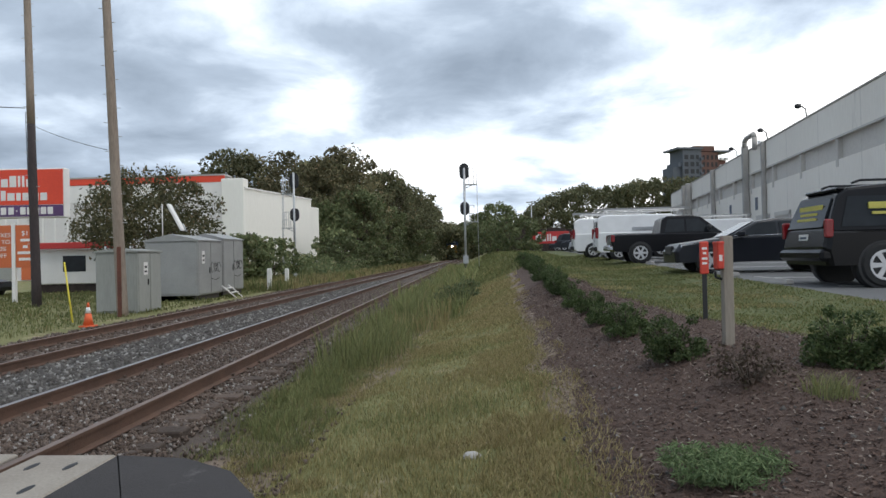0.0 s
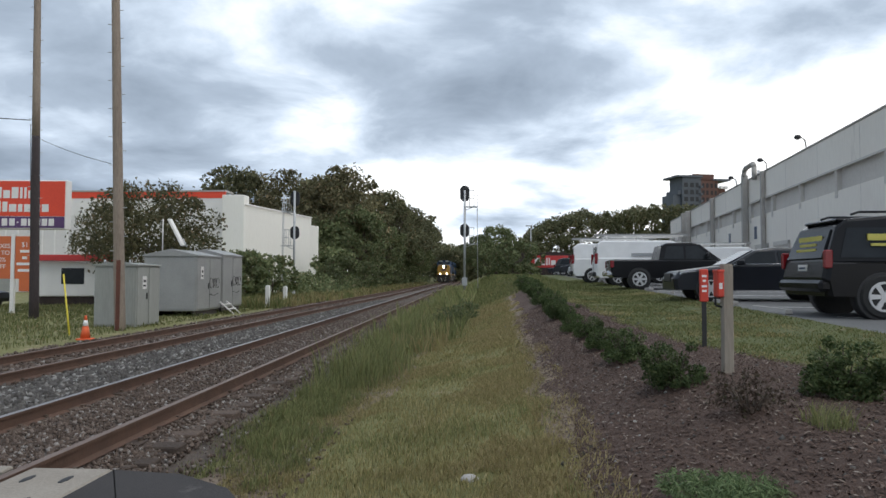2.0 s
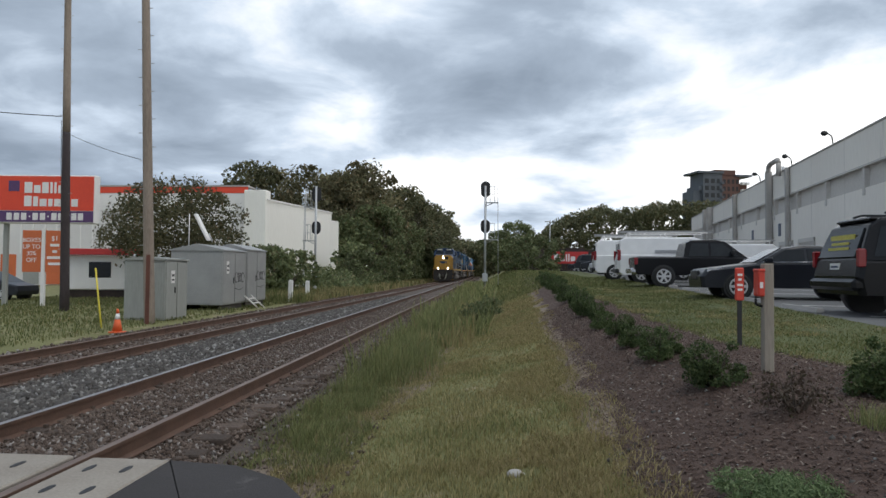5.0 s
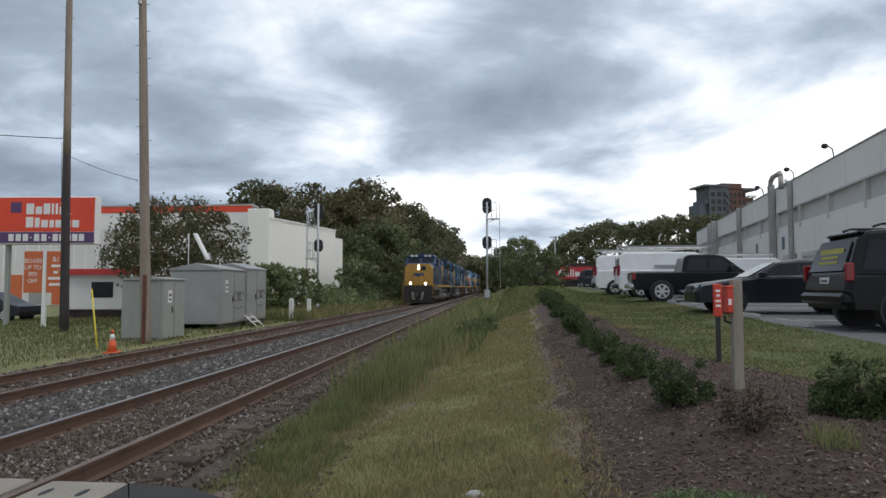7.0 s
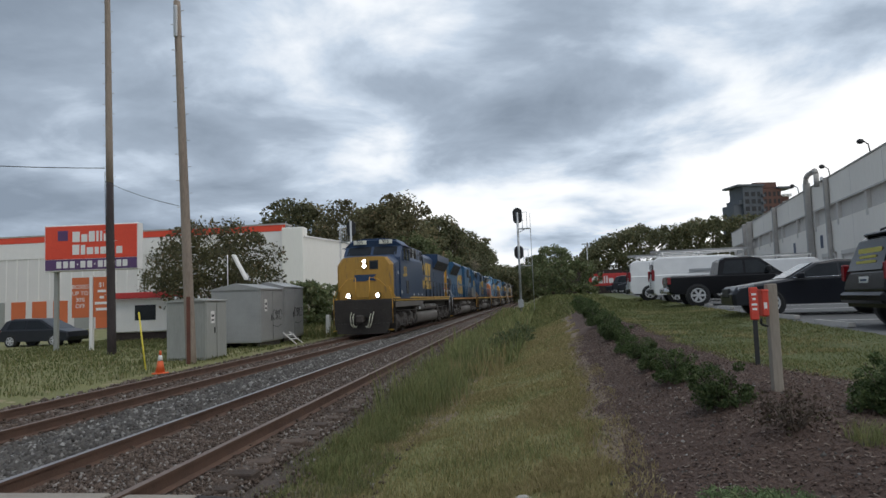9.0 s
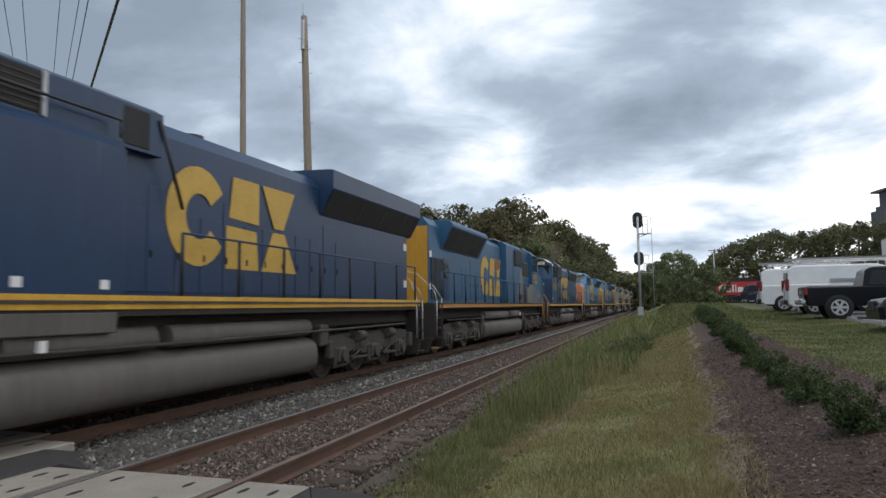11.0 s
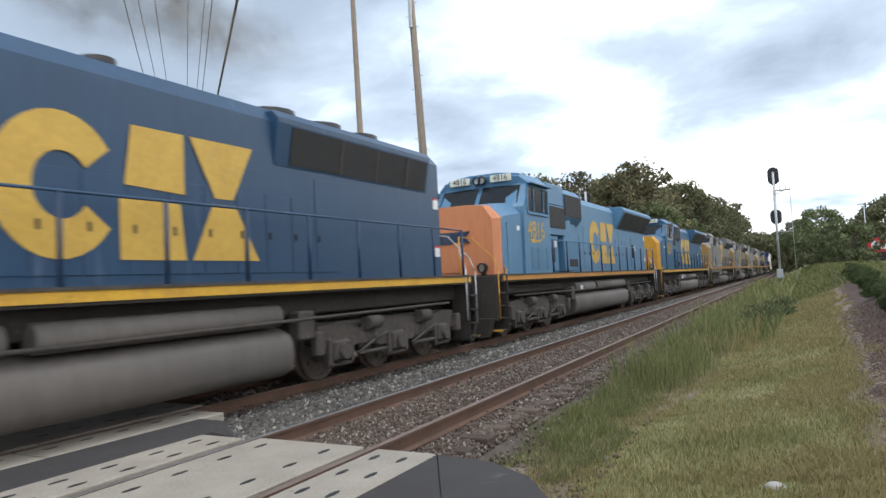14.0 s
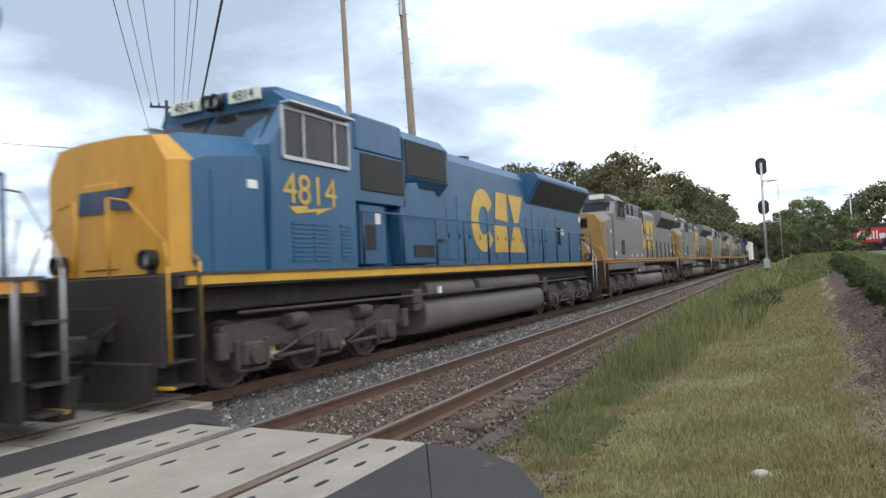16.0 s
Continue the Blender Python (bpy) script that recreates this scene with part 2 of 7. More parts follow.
FENCE = material("dark_fence", (0.055, 0.04, 0.035), (0.03, 0.022, 0.02), 0.9, grain=4, blotch=0.5)
BARK = material("bark", (0.11, 0.085, 0.065), (0.05, 0.04, 0.03), 0.95, grain=14, blotch=2, bump=0.7)
LEAF_DARK = leafy("oak_leaves", (0.075, 0.085, 0.045), (0.185, 0.185, 0.10), 0.3, (0.2, 0.155, 0.08))
LEAF_TURN = leafy("turning_leaves", (0.09, 0.09, 0.048), (0.2, 0.18, 0.095), 0.3, (0.25, 0.18, 0.10))
LEAF_GREEN = leafy("green_leaves", (0.08, 0.105, 0.048), (0.19, 0.215, 0.10), 0.25, (0.2, 0.17, 0.1))
LEAF_MYRTLE = leafy("myrtle_leaves", (0.055, 0.06, 0.03), (0.15, 0.14, 0.07), 0.1, (0.2, 0.14, 0.08))
LEAF_BUSH = leafy("box_leaves", (0.035, 0.06, 0.022), (0.11, 0.15, 0.055), 0.15, (0.16, 0.17, 0.08))
LEAF_BROWN = leafy("dead_twigs", (0.045, 0.034, 0.026), (0.095, 0.068, 0.05), 0.1, (0.08, 0.085, 0.04))
LEAF_SAGE = leafy("blue_green_leaves", (0.075, 0.12, 0.05), (0.2, 0.27, 0.125), 0.1, (0.24, 0.28, 0.14))
BLADE = leafy("grass_blades", (0.155, 0.145, 0.06), (0.37, 0.32, 0.15), 0.1, (0.48, 0.40, 0.22), 0.4)
BLADE_DRY = leafy("dry_blades", (0.24, 0.19, 0.09), (0.42, 0.35, 0.18), 0.1, (0.3, 0.28, 0.11), 0.4)
TURF = leafy("turf_blades", (0.095, 0.112, 0.042), (0.2, 0.21, 0.085), 0.1, (0.24, 0.2, 0.1), 0.35)
WEED = leafy("tall_weeds", (0.125, 0.148, 0.058), (0.28, 0.29, 0.125), 0.1, (0.30, 0.23, 0.12), 0.4)
BLUE = material("faded_blue_paint", (0.027, 0.108, 0.212), (0.017, 0.075, 0.157), 0.45, grain=9, blotch=0.7, bump=0.04, wear=(0.075, 0.15, 0.25), wear_at=0.6, streak=True)
BLUE_LIGHT = material("bleached_blue_paint", (0.088, 0.21, 0.34), (0.062, 0.162, 0.28), 0.5, grain=9, blotch=0.7, bump=0.04, wear=(0.2, 0.28, 0.36), wear_at=0.6, streak=True)
BLUE_MID = material("mid_blue_paint", (0.02, 0.063, 0.13), (0.013, 0.044, 0.094), 0.42, grain=9, blotch=0.7, bump=0.04, wear=(0.06, 0.1, 0.17), wear_at=0.6, streak=True)
BLUE_DARK = material("dark_blue_paint", (0.014, 0.043, 0.108), (0.009, 0.029, 0.074), 0.4, grain=9, blotch=0.7, bump=0.04, wear=(0.05, 0.07, 0.11), wear_at=0.6, streak=True)
GREYLOCO = material("grey_loco_paint", (0.185, 0.182, 0.178), (0.125, 0.122, 0.118), 0.55, grain=9, blotch=0.7, bump=0.04, streak=True)
YELLOW = material("loco_yellow", (0.62, 0.33, 0.04), (0.50, 0.25, 0.03), 0.5, grain=10, blotch=1.2, bump=0.03, wear=(0.32, 0.2, 0.06), wear_at=0.64, streak=True)
YELLOW_GRIMY = material("dusty_yellow", (0.44, 0.245, 0.04), (0.34, 0.185, 0.032), 0.55, grain=10, blotch=1.2, bump=0.03, wear=(0.2, 0.13, 0.05), wear_at=0.6, streak=True)
YELLOW_DULL = material("grimy_yellow", (0.34, 0.215, 0.065), (0.24, 0.15, 0.05), 0.6, grain=10, blotch=1.2, bump=0.03, wear=(0.17, 0.12, 0.07), wear_at=0.6, streak=True)
ORANGENOSE = material("sunbleached_orange", (0.62, 0.25, 0.12), (0.52, 0.20, 0.095), 0.55, grain=10, blotch=1.2, bump=0.03, wear=(0.34, 0.13, 0.07), wear_at=0.64, streak=True)
SILL = material("sill_yellow", (0.72, 0.42, 0.04), (0.5, 0.27, 0.04), 0.5, grain=16, blotch=1.5, bump=0.02, wear=(0.25, 0.14, 0.05), wear_at=0.62)
SILL_OR = material("sill_orange", (0.60, 0.28, 0.05), (0.45, 0.2, 0.045), 0.5, grain=16, blotch=1.5, bump=0.02, wear=(0.22, 0.12, 0.06), wear_at=0.6)
GRIME = material("road_grime", (0.078, 0.066, 0.058), (0.038, 0.032, 0.028), 0.8, grain=14, blotch=1.5, bump=0.25, wear=(0.125, 0.10, 0.082), wear_at=0.6)
# grime darkened further: the deep shade below the sill is in this colour
FRAMEDARK = material("shaded_frame_grime", (0.04, 0.034, 0.03), (0.02, 0.017, 0.015), 0.85, grain=14, blotch=1.5, bump=0.25, wear=(0.075, 0.06, 0.05), wear_at=0.62)
TANK = material("fuel_tank_grime", (0.135, 0.12, 0.108), (0.085, 0.075, 0.067), 0.65, grain=10, blotch=0.8, bump=0.08, streak=True)
GRILLE = material("black_grille", (0.028, 0.027, 0.027), (0.014, 0.014, 0.014), 0.75, grain=70, blotch=2, bump=0.4)
STEEL = material("wheel_steel", (0.22, 0.19, 0.17), (0.12, 0.10, 0.09), 0.5, 0.6, grain=20, blotch=4)
LETTER = material("decal_yellow", (0.60, 0.385, 0.07), (0.48, 0.295, 0.055), 0.55, grain=14, blotch=2.2, bump=0.02, wear=(0.34, 0.27, 0.16), wear_at=0.62)
SOOT = material("rust_stain", (0.30, 0.13, 0.07), (0.2, 0.1, 0.06), 0.8, grain=14, blotch=2.2)
BOARD = material("number_board", (0.70, 0.70, 0.60), (0.6, 0.6, 0.5), 0.5, grain=20, blotch=5, bump=0.0)
SILVER = material("window_frame_metal", (0.55, 0.56, 0.58), (0.42, 0.43, 0.45), 0.45, 0.5, grain=20, blotch=3, bump=0.02)
REFLECT = material("white_marker", (0.8, 0.8, 0.8), (0.7, 0.7, 0.7), 0.4, grain=20, blotch=3, bump=0.0)
REDPAINT = material("red_paint", (0.55, 0.04, 0.035), (0.45, 0.03, 0.03), 0.45, grain=20, blotch=3, bump=0.0)
CARBLACK = material("car_black", (0.009, 0.009, 0.011), (0.008, 0.008, 0.009), 0.22, grain=3, blotch=0.7, bump=0.0, spec=0.2)
CARNAVY = material("car_dark", (0.014, 0.016, 0.022), (0.010, 0.011, 0.016), 0.28, grain=3, blotch=0.7, bump=0.0, spec=0.4)
CARWHITE = material("car_white", (0.78, 0.78, 0.78), (0.70, 0.70, 0.70), 0.3, grain=3, blotch=0.7, bump=0.0, coat=0.4)
CARSILVER = material("car_silver", (0.45, 0.46, 0.48), (0.38, 0.39, 0.41), 0.3, 0.5, grain=3, blotch=0.7, bump=0.0, coat=0.4)
CHROME = material("chrome", (0.6, 0.6, 0.62), (0.5, 0.5, 0.52), 0.2, 0.9, grain=5, blotch=3, bump=0.0)
TAIL = material("tail_lamp", (0.24, 0.010, 0.014), (0.18, 0.008, 0.012), 0.2, grain=6, blotch=4, bump=0.0)
WHEELRIM = material("alloy_wheel", (0.62, 0.62, 0.63), (0.5, 0.5, 0.51), 0.35, 0.35, grain=8, blotch=3, bump=0.0)
DECALGOLD = material("decal_gold", (0.62, 0.55, 0.12), (0.5, 0.44, 0.1), 0.5, grain=20, blotch=4, bump=0.0)
HEADLIGHT = glow("headlight", (1.0, 0.86, 0.7), 40.0)
HEADDIM = material("unlit_lamp", (0.6, 0.6, 0.58), (0.5, 0.5, 0.48), 0.2, grain=10, blotch=4, bump=0.0)
GREENHOSE = material("air_hose", (0.45, 0.45, 0.36), (0.35, 0.35, 0.28), 0.6, grain=20, blotch=5)


# ---------------------------------------------------------------- mesh helpers
class Geo:
    def __init__(self):
        self.v, self.f, self.s = [], [], []

    def add(self, verts, faces, smooth=False):
        o = len(self.v)
        self.v.extend(verts)
        self.f.extend([tuple(i + o for i in f) for f in faces])
        self.s.extend([smooth] * len(faces))
        return self

    def box(self, x0, x1, y0, y1, z0, z1, c=0.0):
        """A box whose edges are chamfered by c."""
        x0, x1, y0, y1, z0, z1 = min(x0, x1), max(x0, x1), min(y0, y1), max(y0, y1), min(z0, z1), max(z0, z1)
        if c <= 0:
            v = [(x, y, z) for z in (z0, z1) for y in (y0, y1) for x in (x0, x1)]
            return self.add(v, [(0, 2, 3, 1), (4, 5, 7, 6), (0, 1, 5, 4), (2, 6, 7, 3), (0, 4, 6, 2), (1, 3, 7, 5)])
        c = min(c, (x1 - x0) * 0.45, (y1 - y0) * 0.45, (z1 - z0) * 0.45)
        rings = []
        for z, i in ((z0, c), (z0 + c, 0), (z1 - c, 0), (z1, c)):
            a, b, d, e = x0 + i, x1 - i, y0 + i, y1 - i
            k = c if i == 0 else c * 0.4
            rings.append([(a + k, d, z), (b - k, d, z), (b, d + k, z), (b, e - k, z), (b - k, e, z), (a + k, e, z), (a, e - k, z), (a, d + k, z)])
        return self.loft(rings)

    def loft(self, rings, closed=True, caps=True, smooth=False):
        n, v, f = len(rings[0]), [p for r in rings for p in r], []
        for i in range(len(rings) - 1):
            for j in range(n if closed else n - 1):
                k = (j + 1) % n
                f.append((i * n + j, i * n + k, (i + 1) * n + k, (i + 1) * n + j))
        self.add(v, f, smooth)
        if caps and closed:
            o = len(self.v) - len(v)
            self.f += [tuple(o + i for i in reversed(range(n))), tuple(o + (len(rings) - 1) * n + i for i in range(n))]
            self.s += [False, False]
        return self

    def cyl(self, p0, p1, r0, r1=None, n=10, smooth=True, caps=True):
        p0, p1, r1 = Vector(p0), Vector(p1), r0 if r1 is None else r1
        q = (p1 - p0).to_track_quat("Z", "Y")
        rings = [[tuple(p + q @ Vector((r * math.cos(a), r * math.sin(a), 0))) for a in (2 * math.pi * i / n for i in range(n))] for p, r in ((p0, r0), (p1, r1))]
        return self.loft(rings, caps=caps, smooth=smooth)

    def tube(self, points, r, n=6):
        for a, b in zip(points[:-1], points[1:]):
            self.cyl(a, b, r, n=n)
        return self

    def prism(self, pts, axis, a, b, c=0.0):
        """An outline in the two other axes, drawn out from a to b along axis, its rims chamfered by c."""
        def at(p, h):
            return {"x": (h, p[0], p[1]), "y": (p[0], h, p[1]), "z": (p[0], p[1], h)}[axis]
        if c <= 0:
            return self.loft([[at(p, a) for p in pts], [at(p, b) for p in pts]])
        cx, cy = sum(p[0] for p in pts) / len(pts), sum(p[1] for p in pts) / len(pts)
        small = []
        for p in pts:
            d = math.hypot(p[0] - cx, p[1] - cy) or 1
            small.append((p[0] - (p[0] - cx) / d * c, p[1] - (p[1] - cy) / d * c))
        s = 1 if b > a else -1
        return self.loft([[at(p, a) for p in small], [at(p, a + s * c) for p in pts], [at(p, b - s * c) for p in pts], [at(p, b) for p in small]])

    def ball(self, c, rx, ry, rz, n=10, m=6, bottom=-1.0):
        rings = []
        for i in range(m + 1):
            a = math.pi * (i / m - 0.5)
            if math.sin(a) < bottom:
                continue
            rings.append([(c[0] + rx * max(math.cos(a), 0.02) * math.cos(2 * math.pi * j / n), c[1] + ry * max(math.cos(a), 0.02) * math.sin(2 * math.pi * j / n), c[2] + rz * math.sin(a)) for j in range(n)])
        return self.loft(rings, smooth=True)

    def move(self, m):
        self.v = [tuple(m @ Vector(p)) for p in self.v]
        return self

    def mesh(self, name, mat):
        me = bpy.data.meshes.new(name)
        me.from_pydata(self.v, [], self.f)
        me.polygons.foreach_set("use_smooth", self.s)
        me.materials.append(mat)
        me.update()
        return me


def part(name, g, mat, parent=None, label="", at=None):
    """One mesh object, under its thing or part."""
    ob = new(name, g.mesh(name, mat) if isinstance(g, Geo) else g)
    ob.parent = parent
    if at is not None:
        ob.matrix_basis = at
    if label:
        ob["label"] = label
    return ob


def thing(name, m, label, category, group="", kind=""):
    ob = new(name)
    ob.matrix_basis = m
    return tagged(ob, label, category, group, kind)


def raw(name, verts, faces, mat):
    me = bpy.data.meshes.new(name)
    me.from_pydata(verts, [], faces)
    me.materials.append(mat)
    return me


def text_geo(text, size, m, depth=0.004):
    """Letters of the built-in font as a mesh, centred, facing +z before the pose m."""
    cu = bpy.data.curves.new("letters", "FONT")
    cu.body, cu.size, cu.align_x, cu.align_y, cu.extrude = text, size, "CENTER", "CENTER", depth
    tmp = new("letters", cu)
    me = bpy.data.meshes.new_from_object(tmp.evaluated_get(bpy.context.evaluated_depsgraph_get()))
    bpy.data.objects.remove(tmp)
    me.transform(m)
    return me


def writing(name, text, size, m, mat, parent, label=""):
    me = text_geo(text, size, m)
    me.materials.clear()
    me.materials.append(mat)
    return part(name, me, mat, parent, label)

# ---------------------------------------------------------------- ground
XD, XC, XB, XA = -3.45, -4.955, -7.59, -9.12
Z2 = -0.12
# the far track draws slowly nearer to the near one down the line
BEND, BEND_DEG = 0.0125, -0.716


def drift(y):
    return BEND * (y - 4)



def wob(x, y, s=1.0, k=0.0):
    return noise.noise(Vector((x * s, y * s, k)))


def shelf(y):
    return 0.38 + 0.0175 * min(max(y, 0), 60)


def height(x, y):
    low = -0.36
    if x < -2.3:
        z = low + (0.08 if x < -10.6 else 0)
    else:
        f = min((x + 2.3) / 4.4, 1.0) ** 1.7
        z = low + (shelf(y) - low) * f
    near = 1 - min(max((y - 0.6) / 1.6, 0), 1)
    if near > 0 and x > -3:
        z = z * (1 - near) + near * min(z, -0.10)
    return z + 0.025 * wob(x, y, 0.9) * (1 if abs(x) < 60 else 0)


def sheet(name, xs, ys, zf, mat, label):
    v = [(x, y, zf(x, y)) for y in ys for x in xs]
    n = len(xs)
    f = [(j * n + i, j * n + i + 1, (j + 1) * n + i + 1, (j + 1) * n + i) for j in range(len(ys) - 1) for i in range(n - 1)]
    me = raw(name, v, f, mat)
    me.polygons.foreach_set("use_smooth", [True] * len(f))
    return tagged(new(name, me), label, name.replace("_", " "), kind="structure")


def steps(*spans):
    out = []
    for a, b, s in spans:
        n = max(1, round((b - a) / s))
        out += [a + (b - a) * i / n for i in range(n)]
    return out + [spans[-1][1]]


gx = steps((-1600, -200, 200), (-200, -40, 20), (-40, -12, 2), (-12, -2.5, 0.8), (-2.5, 6, 0.2), (6, 30, 2), (30, 200, 17), (200, 1600, 200))
gy = steps((-300, -40, 40), (-40, 0, 4), (0, 16, 0.4), (16, 60, 1.5), (60, 150, 6), (150, 2400, 225))
ground = sheet("ground", gx, gy, height, GRASS, "rough mown grass with dry patches on a low bank")


def strip(name, left, right, y0, y1, step, cols, lift, mat, label, zf=height, category=""):
    """A bed laid over the ground between two wavering edges."""
    v, f = [], []
    ys = steps((y0, y1, step))
    for y in ys:
        a, b = left(y), right(y)
        for i in range(cols + 1):
            x = a + (b - a) * i / cols
            v.append((x, y, zf(x, y) + (lift if 0 < i < cols else -0.03)))
    n = cols + 1
    for j in range(len(ys) - 1):
        for i in range(cols):
            f.append((j * n + i, j * n + i + 1, (j + 1) * n + i + 1, (j + 1) * n + i))
    me = raw(name, v, f, mat)
    me.polygons.foreach_set("use_smooth", [True] * len(f))
    return tagged(new(name, me), label, category or name.replace("_", " "), kind="structure")


def mulch_left(y):
    return 0.5 + 0.03 * y + 0.1 * wob(3, y, 1.3) + 0.05 * wob(9, y, 4)


def mulch_right(y):
    return max(5.2 - 0.35 * max(y - 2, 0), 2.75) + 0.16 * wob(5, y, 0.8)


strip("mulch_bed", mulch_left, mulch_right, 1.6, 46, 0.25, 26, 0.02, MULCH, "dark brown bark mulch bed beside the grass", category="mulch")
strip("dirt_path", lambda y: mulch_left(y) - 0.12 + 0.12 * wob(1, y, 1.1) + 0.1 * wob(1, y, 4.7), lambda y: mulch_left(y) + 0.24 + 0.16 * wob(2, y, 0.9) + 0.16 * wob(2, y, 5.3), 5.0, 46, 0.1, 5, 0.024, DIRT, "pale worn dirt edge along the mulch", category="dirt")
strip("grass_gully", lambda y: -2.15 + 0.2 * wob(1, y, 0.6) - 0.5 * min(max((10 - y) / 3, 0), 1), lambda y: -0.95 + 0.3 * wob(2, y, 0.5) - 0.7 * min(max((10 - y) / 3, 0), 1), 4.5, 26, 0.4, 6, 0.012, DIRT, "bare stony dirt at the foot of the bank", category="dirt")
strip("verge", lambda y: mulch_right(y) - 0.1, lambda y: 5.5 + 0.035 * y, 2.5, 60, 0.5, 10, 0.012, VERGE, "green mown verge beside the car park", category="grass")
# ballast under each track
def bed(x0, x1, ztop):
    def zf(x, y):
        e = min(x - x0, x1 - x)
        return ztop - max(0, 0.32 - e) * 0.55 + 0.012 * wob(x, y, 5)
    return zf


strip("ballast", lambda y: XA - 1.3 + max(drift(y), 0) + 0.1 * wob(0, y, 0.7), lambda y: XD + 0.95 + 0.14 * wob(7, y, 0.8), -60, 420, 1.2, 40, 0.0, BALLAST, "grey crushed stone ballast under the railway tracks",
      lambda x, y: (-0.19 if x > -6.2 else -0.19 + Z2 * min(1, (-6.2 - x) / 0.7)) - max(0, abs(x - (XA + XD) / 2) - 3.2) * 0.32 + 0.015 * wob(x, y, 4))


def stones(name, n, xr, yr, zf, size, mat, label, seed, skip=None):
    """Loose angular stones, each a squashed octahedron turned at random."""
    rng = np.random.default_rng(seed)
    base = np.array([(1, 0, 0), (0, 1, 0), (-1, 0, 0), (0, -1, 0), (0, 0, 1), (0, 0, -1)], float)
    tri = np.array([(0, 1, 4), (1, 2, 4), (2, 3, 4), (3, 0, 4), (1, 0, 5), (2, 1, 5), (3, 2, 5), (0, 3, 5)])
    u = rng.random((n, 2))
    x = xr[0] + (xr[1] - xr[0]) * u[:, 0]
    y = yr[0] + (yr[1] - yr[0]) * u[:, 1] ** 1.6
    if skip:
        keep = np.array([not skip(a, b) for a, b in zip(x, y)])
        x, y = x[keep], y[keep]
    k = len(x)
    z = np.array([zf(a, b) for a, b in zip(x, y)])
    s = size * (0.5 + rng.random((k, 1, 1)) * 0.9) * (0.6 + 0.8 * rng.random((k, 1, 3)))
    p = base[None] * s * (0.75 + 0.5 * rng.random((k, 6, 1)))
    a = rng.random((k, 3)) * 6.28
    ca, sa, cb, sb = np.cos(a[:, 0:1]), np.sin(a[:, 0:1]), np.cos(a[:, 1:2]), np.sin(a[:, 1:2])
    px, py, pz = p[..., 0] * ca - p[..., 1] * sa, p[..., 0] * sa + p[..., 1] * ca, p[..., 2]
    py, pz = py * cb - pz * sb, py * sb + pz * cb
    v = np.stack([px + x[:, None], py + y[:, None], pz + z[:, None]], -1).reshape(-1, 3)
    f = (tri[None] + 6 * np.arange(k)[:, None, None]).reshape(-1, 3)
    me = bpy.data.meshes.new(name)
    me.vertices.add(len(v))
    me.vertices.foreach_set("co", v.ravel())
    me.loops.add(f.size)
    me.loops.foreach_set("vertex_index", f.ravel().astype(np.int32))
    me.polygons.add(len(f))
    me.polygons.foreach_set("loop_start", np.arange(0, f.size, 3, dtype=np.int32))
    me.update()
    me.validate()
    me.materials.append(mat)
    return tagged(new(name, me), label, "gravel", kind="stuff")


def bedtop(x, y):
    return -0.185 if x > -6.2 else -0.185 + Z2 * min(1, (-6.2 - x) / 0.7)


def off_rail(x, y):
    return any(abs(x - r) < 0.09 for r in (XA + drift(y), XB + drift(y), XC, XD)) or (y < 4.5 and x > -6.4) or y < 4.2 + max(0, -6.2 - x) * 0.9


stones("ballast_stones", 24000, (-7.35, -5.2), (4.4, 42), bedtop, 0.04, STONE, "pale grey crushed stones between the two tracks", 1, off_rail)
stones("track_stones", 30000, (-5.0, -2.8), (4.5, 40), lambda x, y: -0.178 - max(0, x + 3.2) * 0.2, 0.021, STONE_BROWN, "rust-stained stones between the near rails", 2, off_rail)
stones("far_track_stones", 9000, (-10.3, -7.3), (7.0, 45), bedtop, 0.042, STONE_BROWN, "rust-stained stones of the far track", 3, off_rail)
stones("bank_stones", 2400, (-3.2, -1.5), (4.4, 20), lambda x, y: max(height(x, y), -0.24 - 0.3 * max(0, x + 2.8)) + 0.012, 0.02, STONE_BROWN, "stray stones at the foot of the bank", 4)
stones("bed_pebbles", 900, (0.6, 3.2), (2.0, 16), lambda x, y: height(x, y) + 0.02, 0.016, STONE, "small pale pebbles on the mulch", 5)


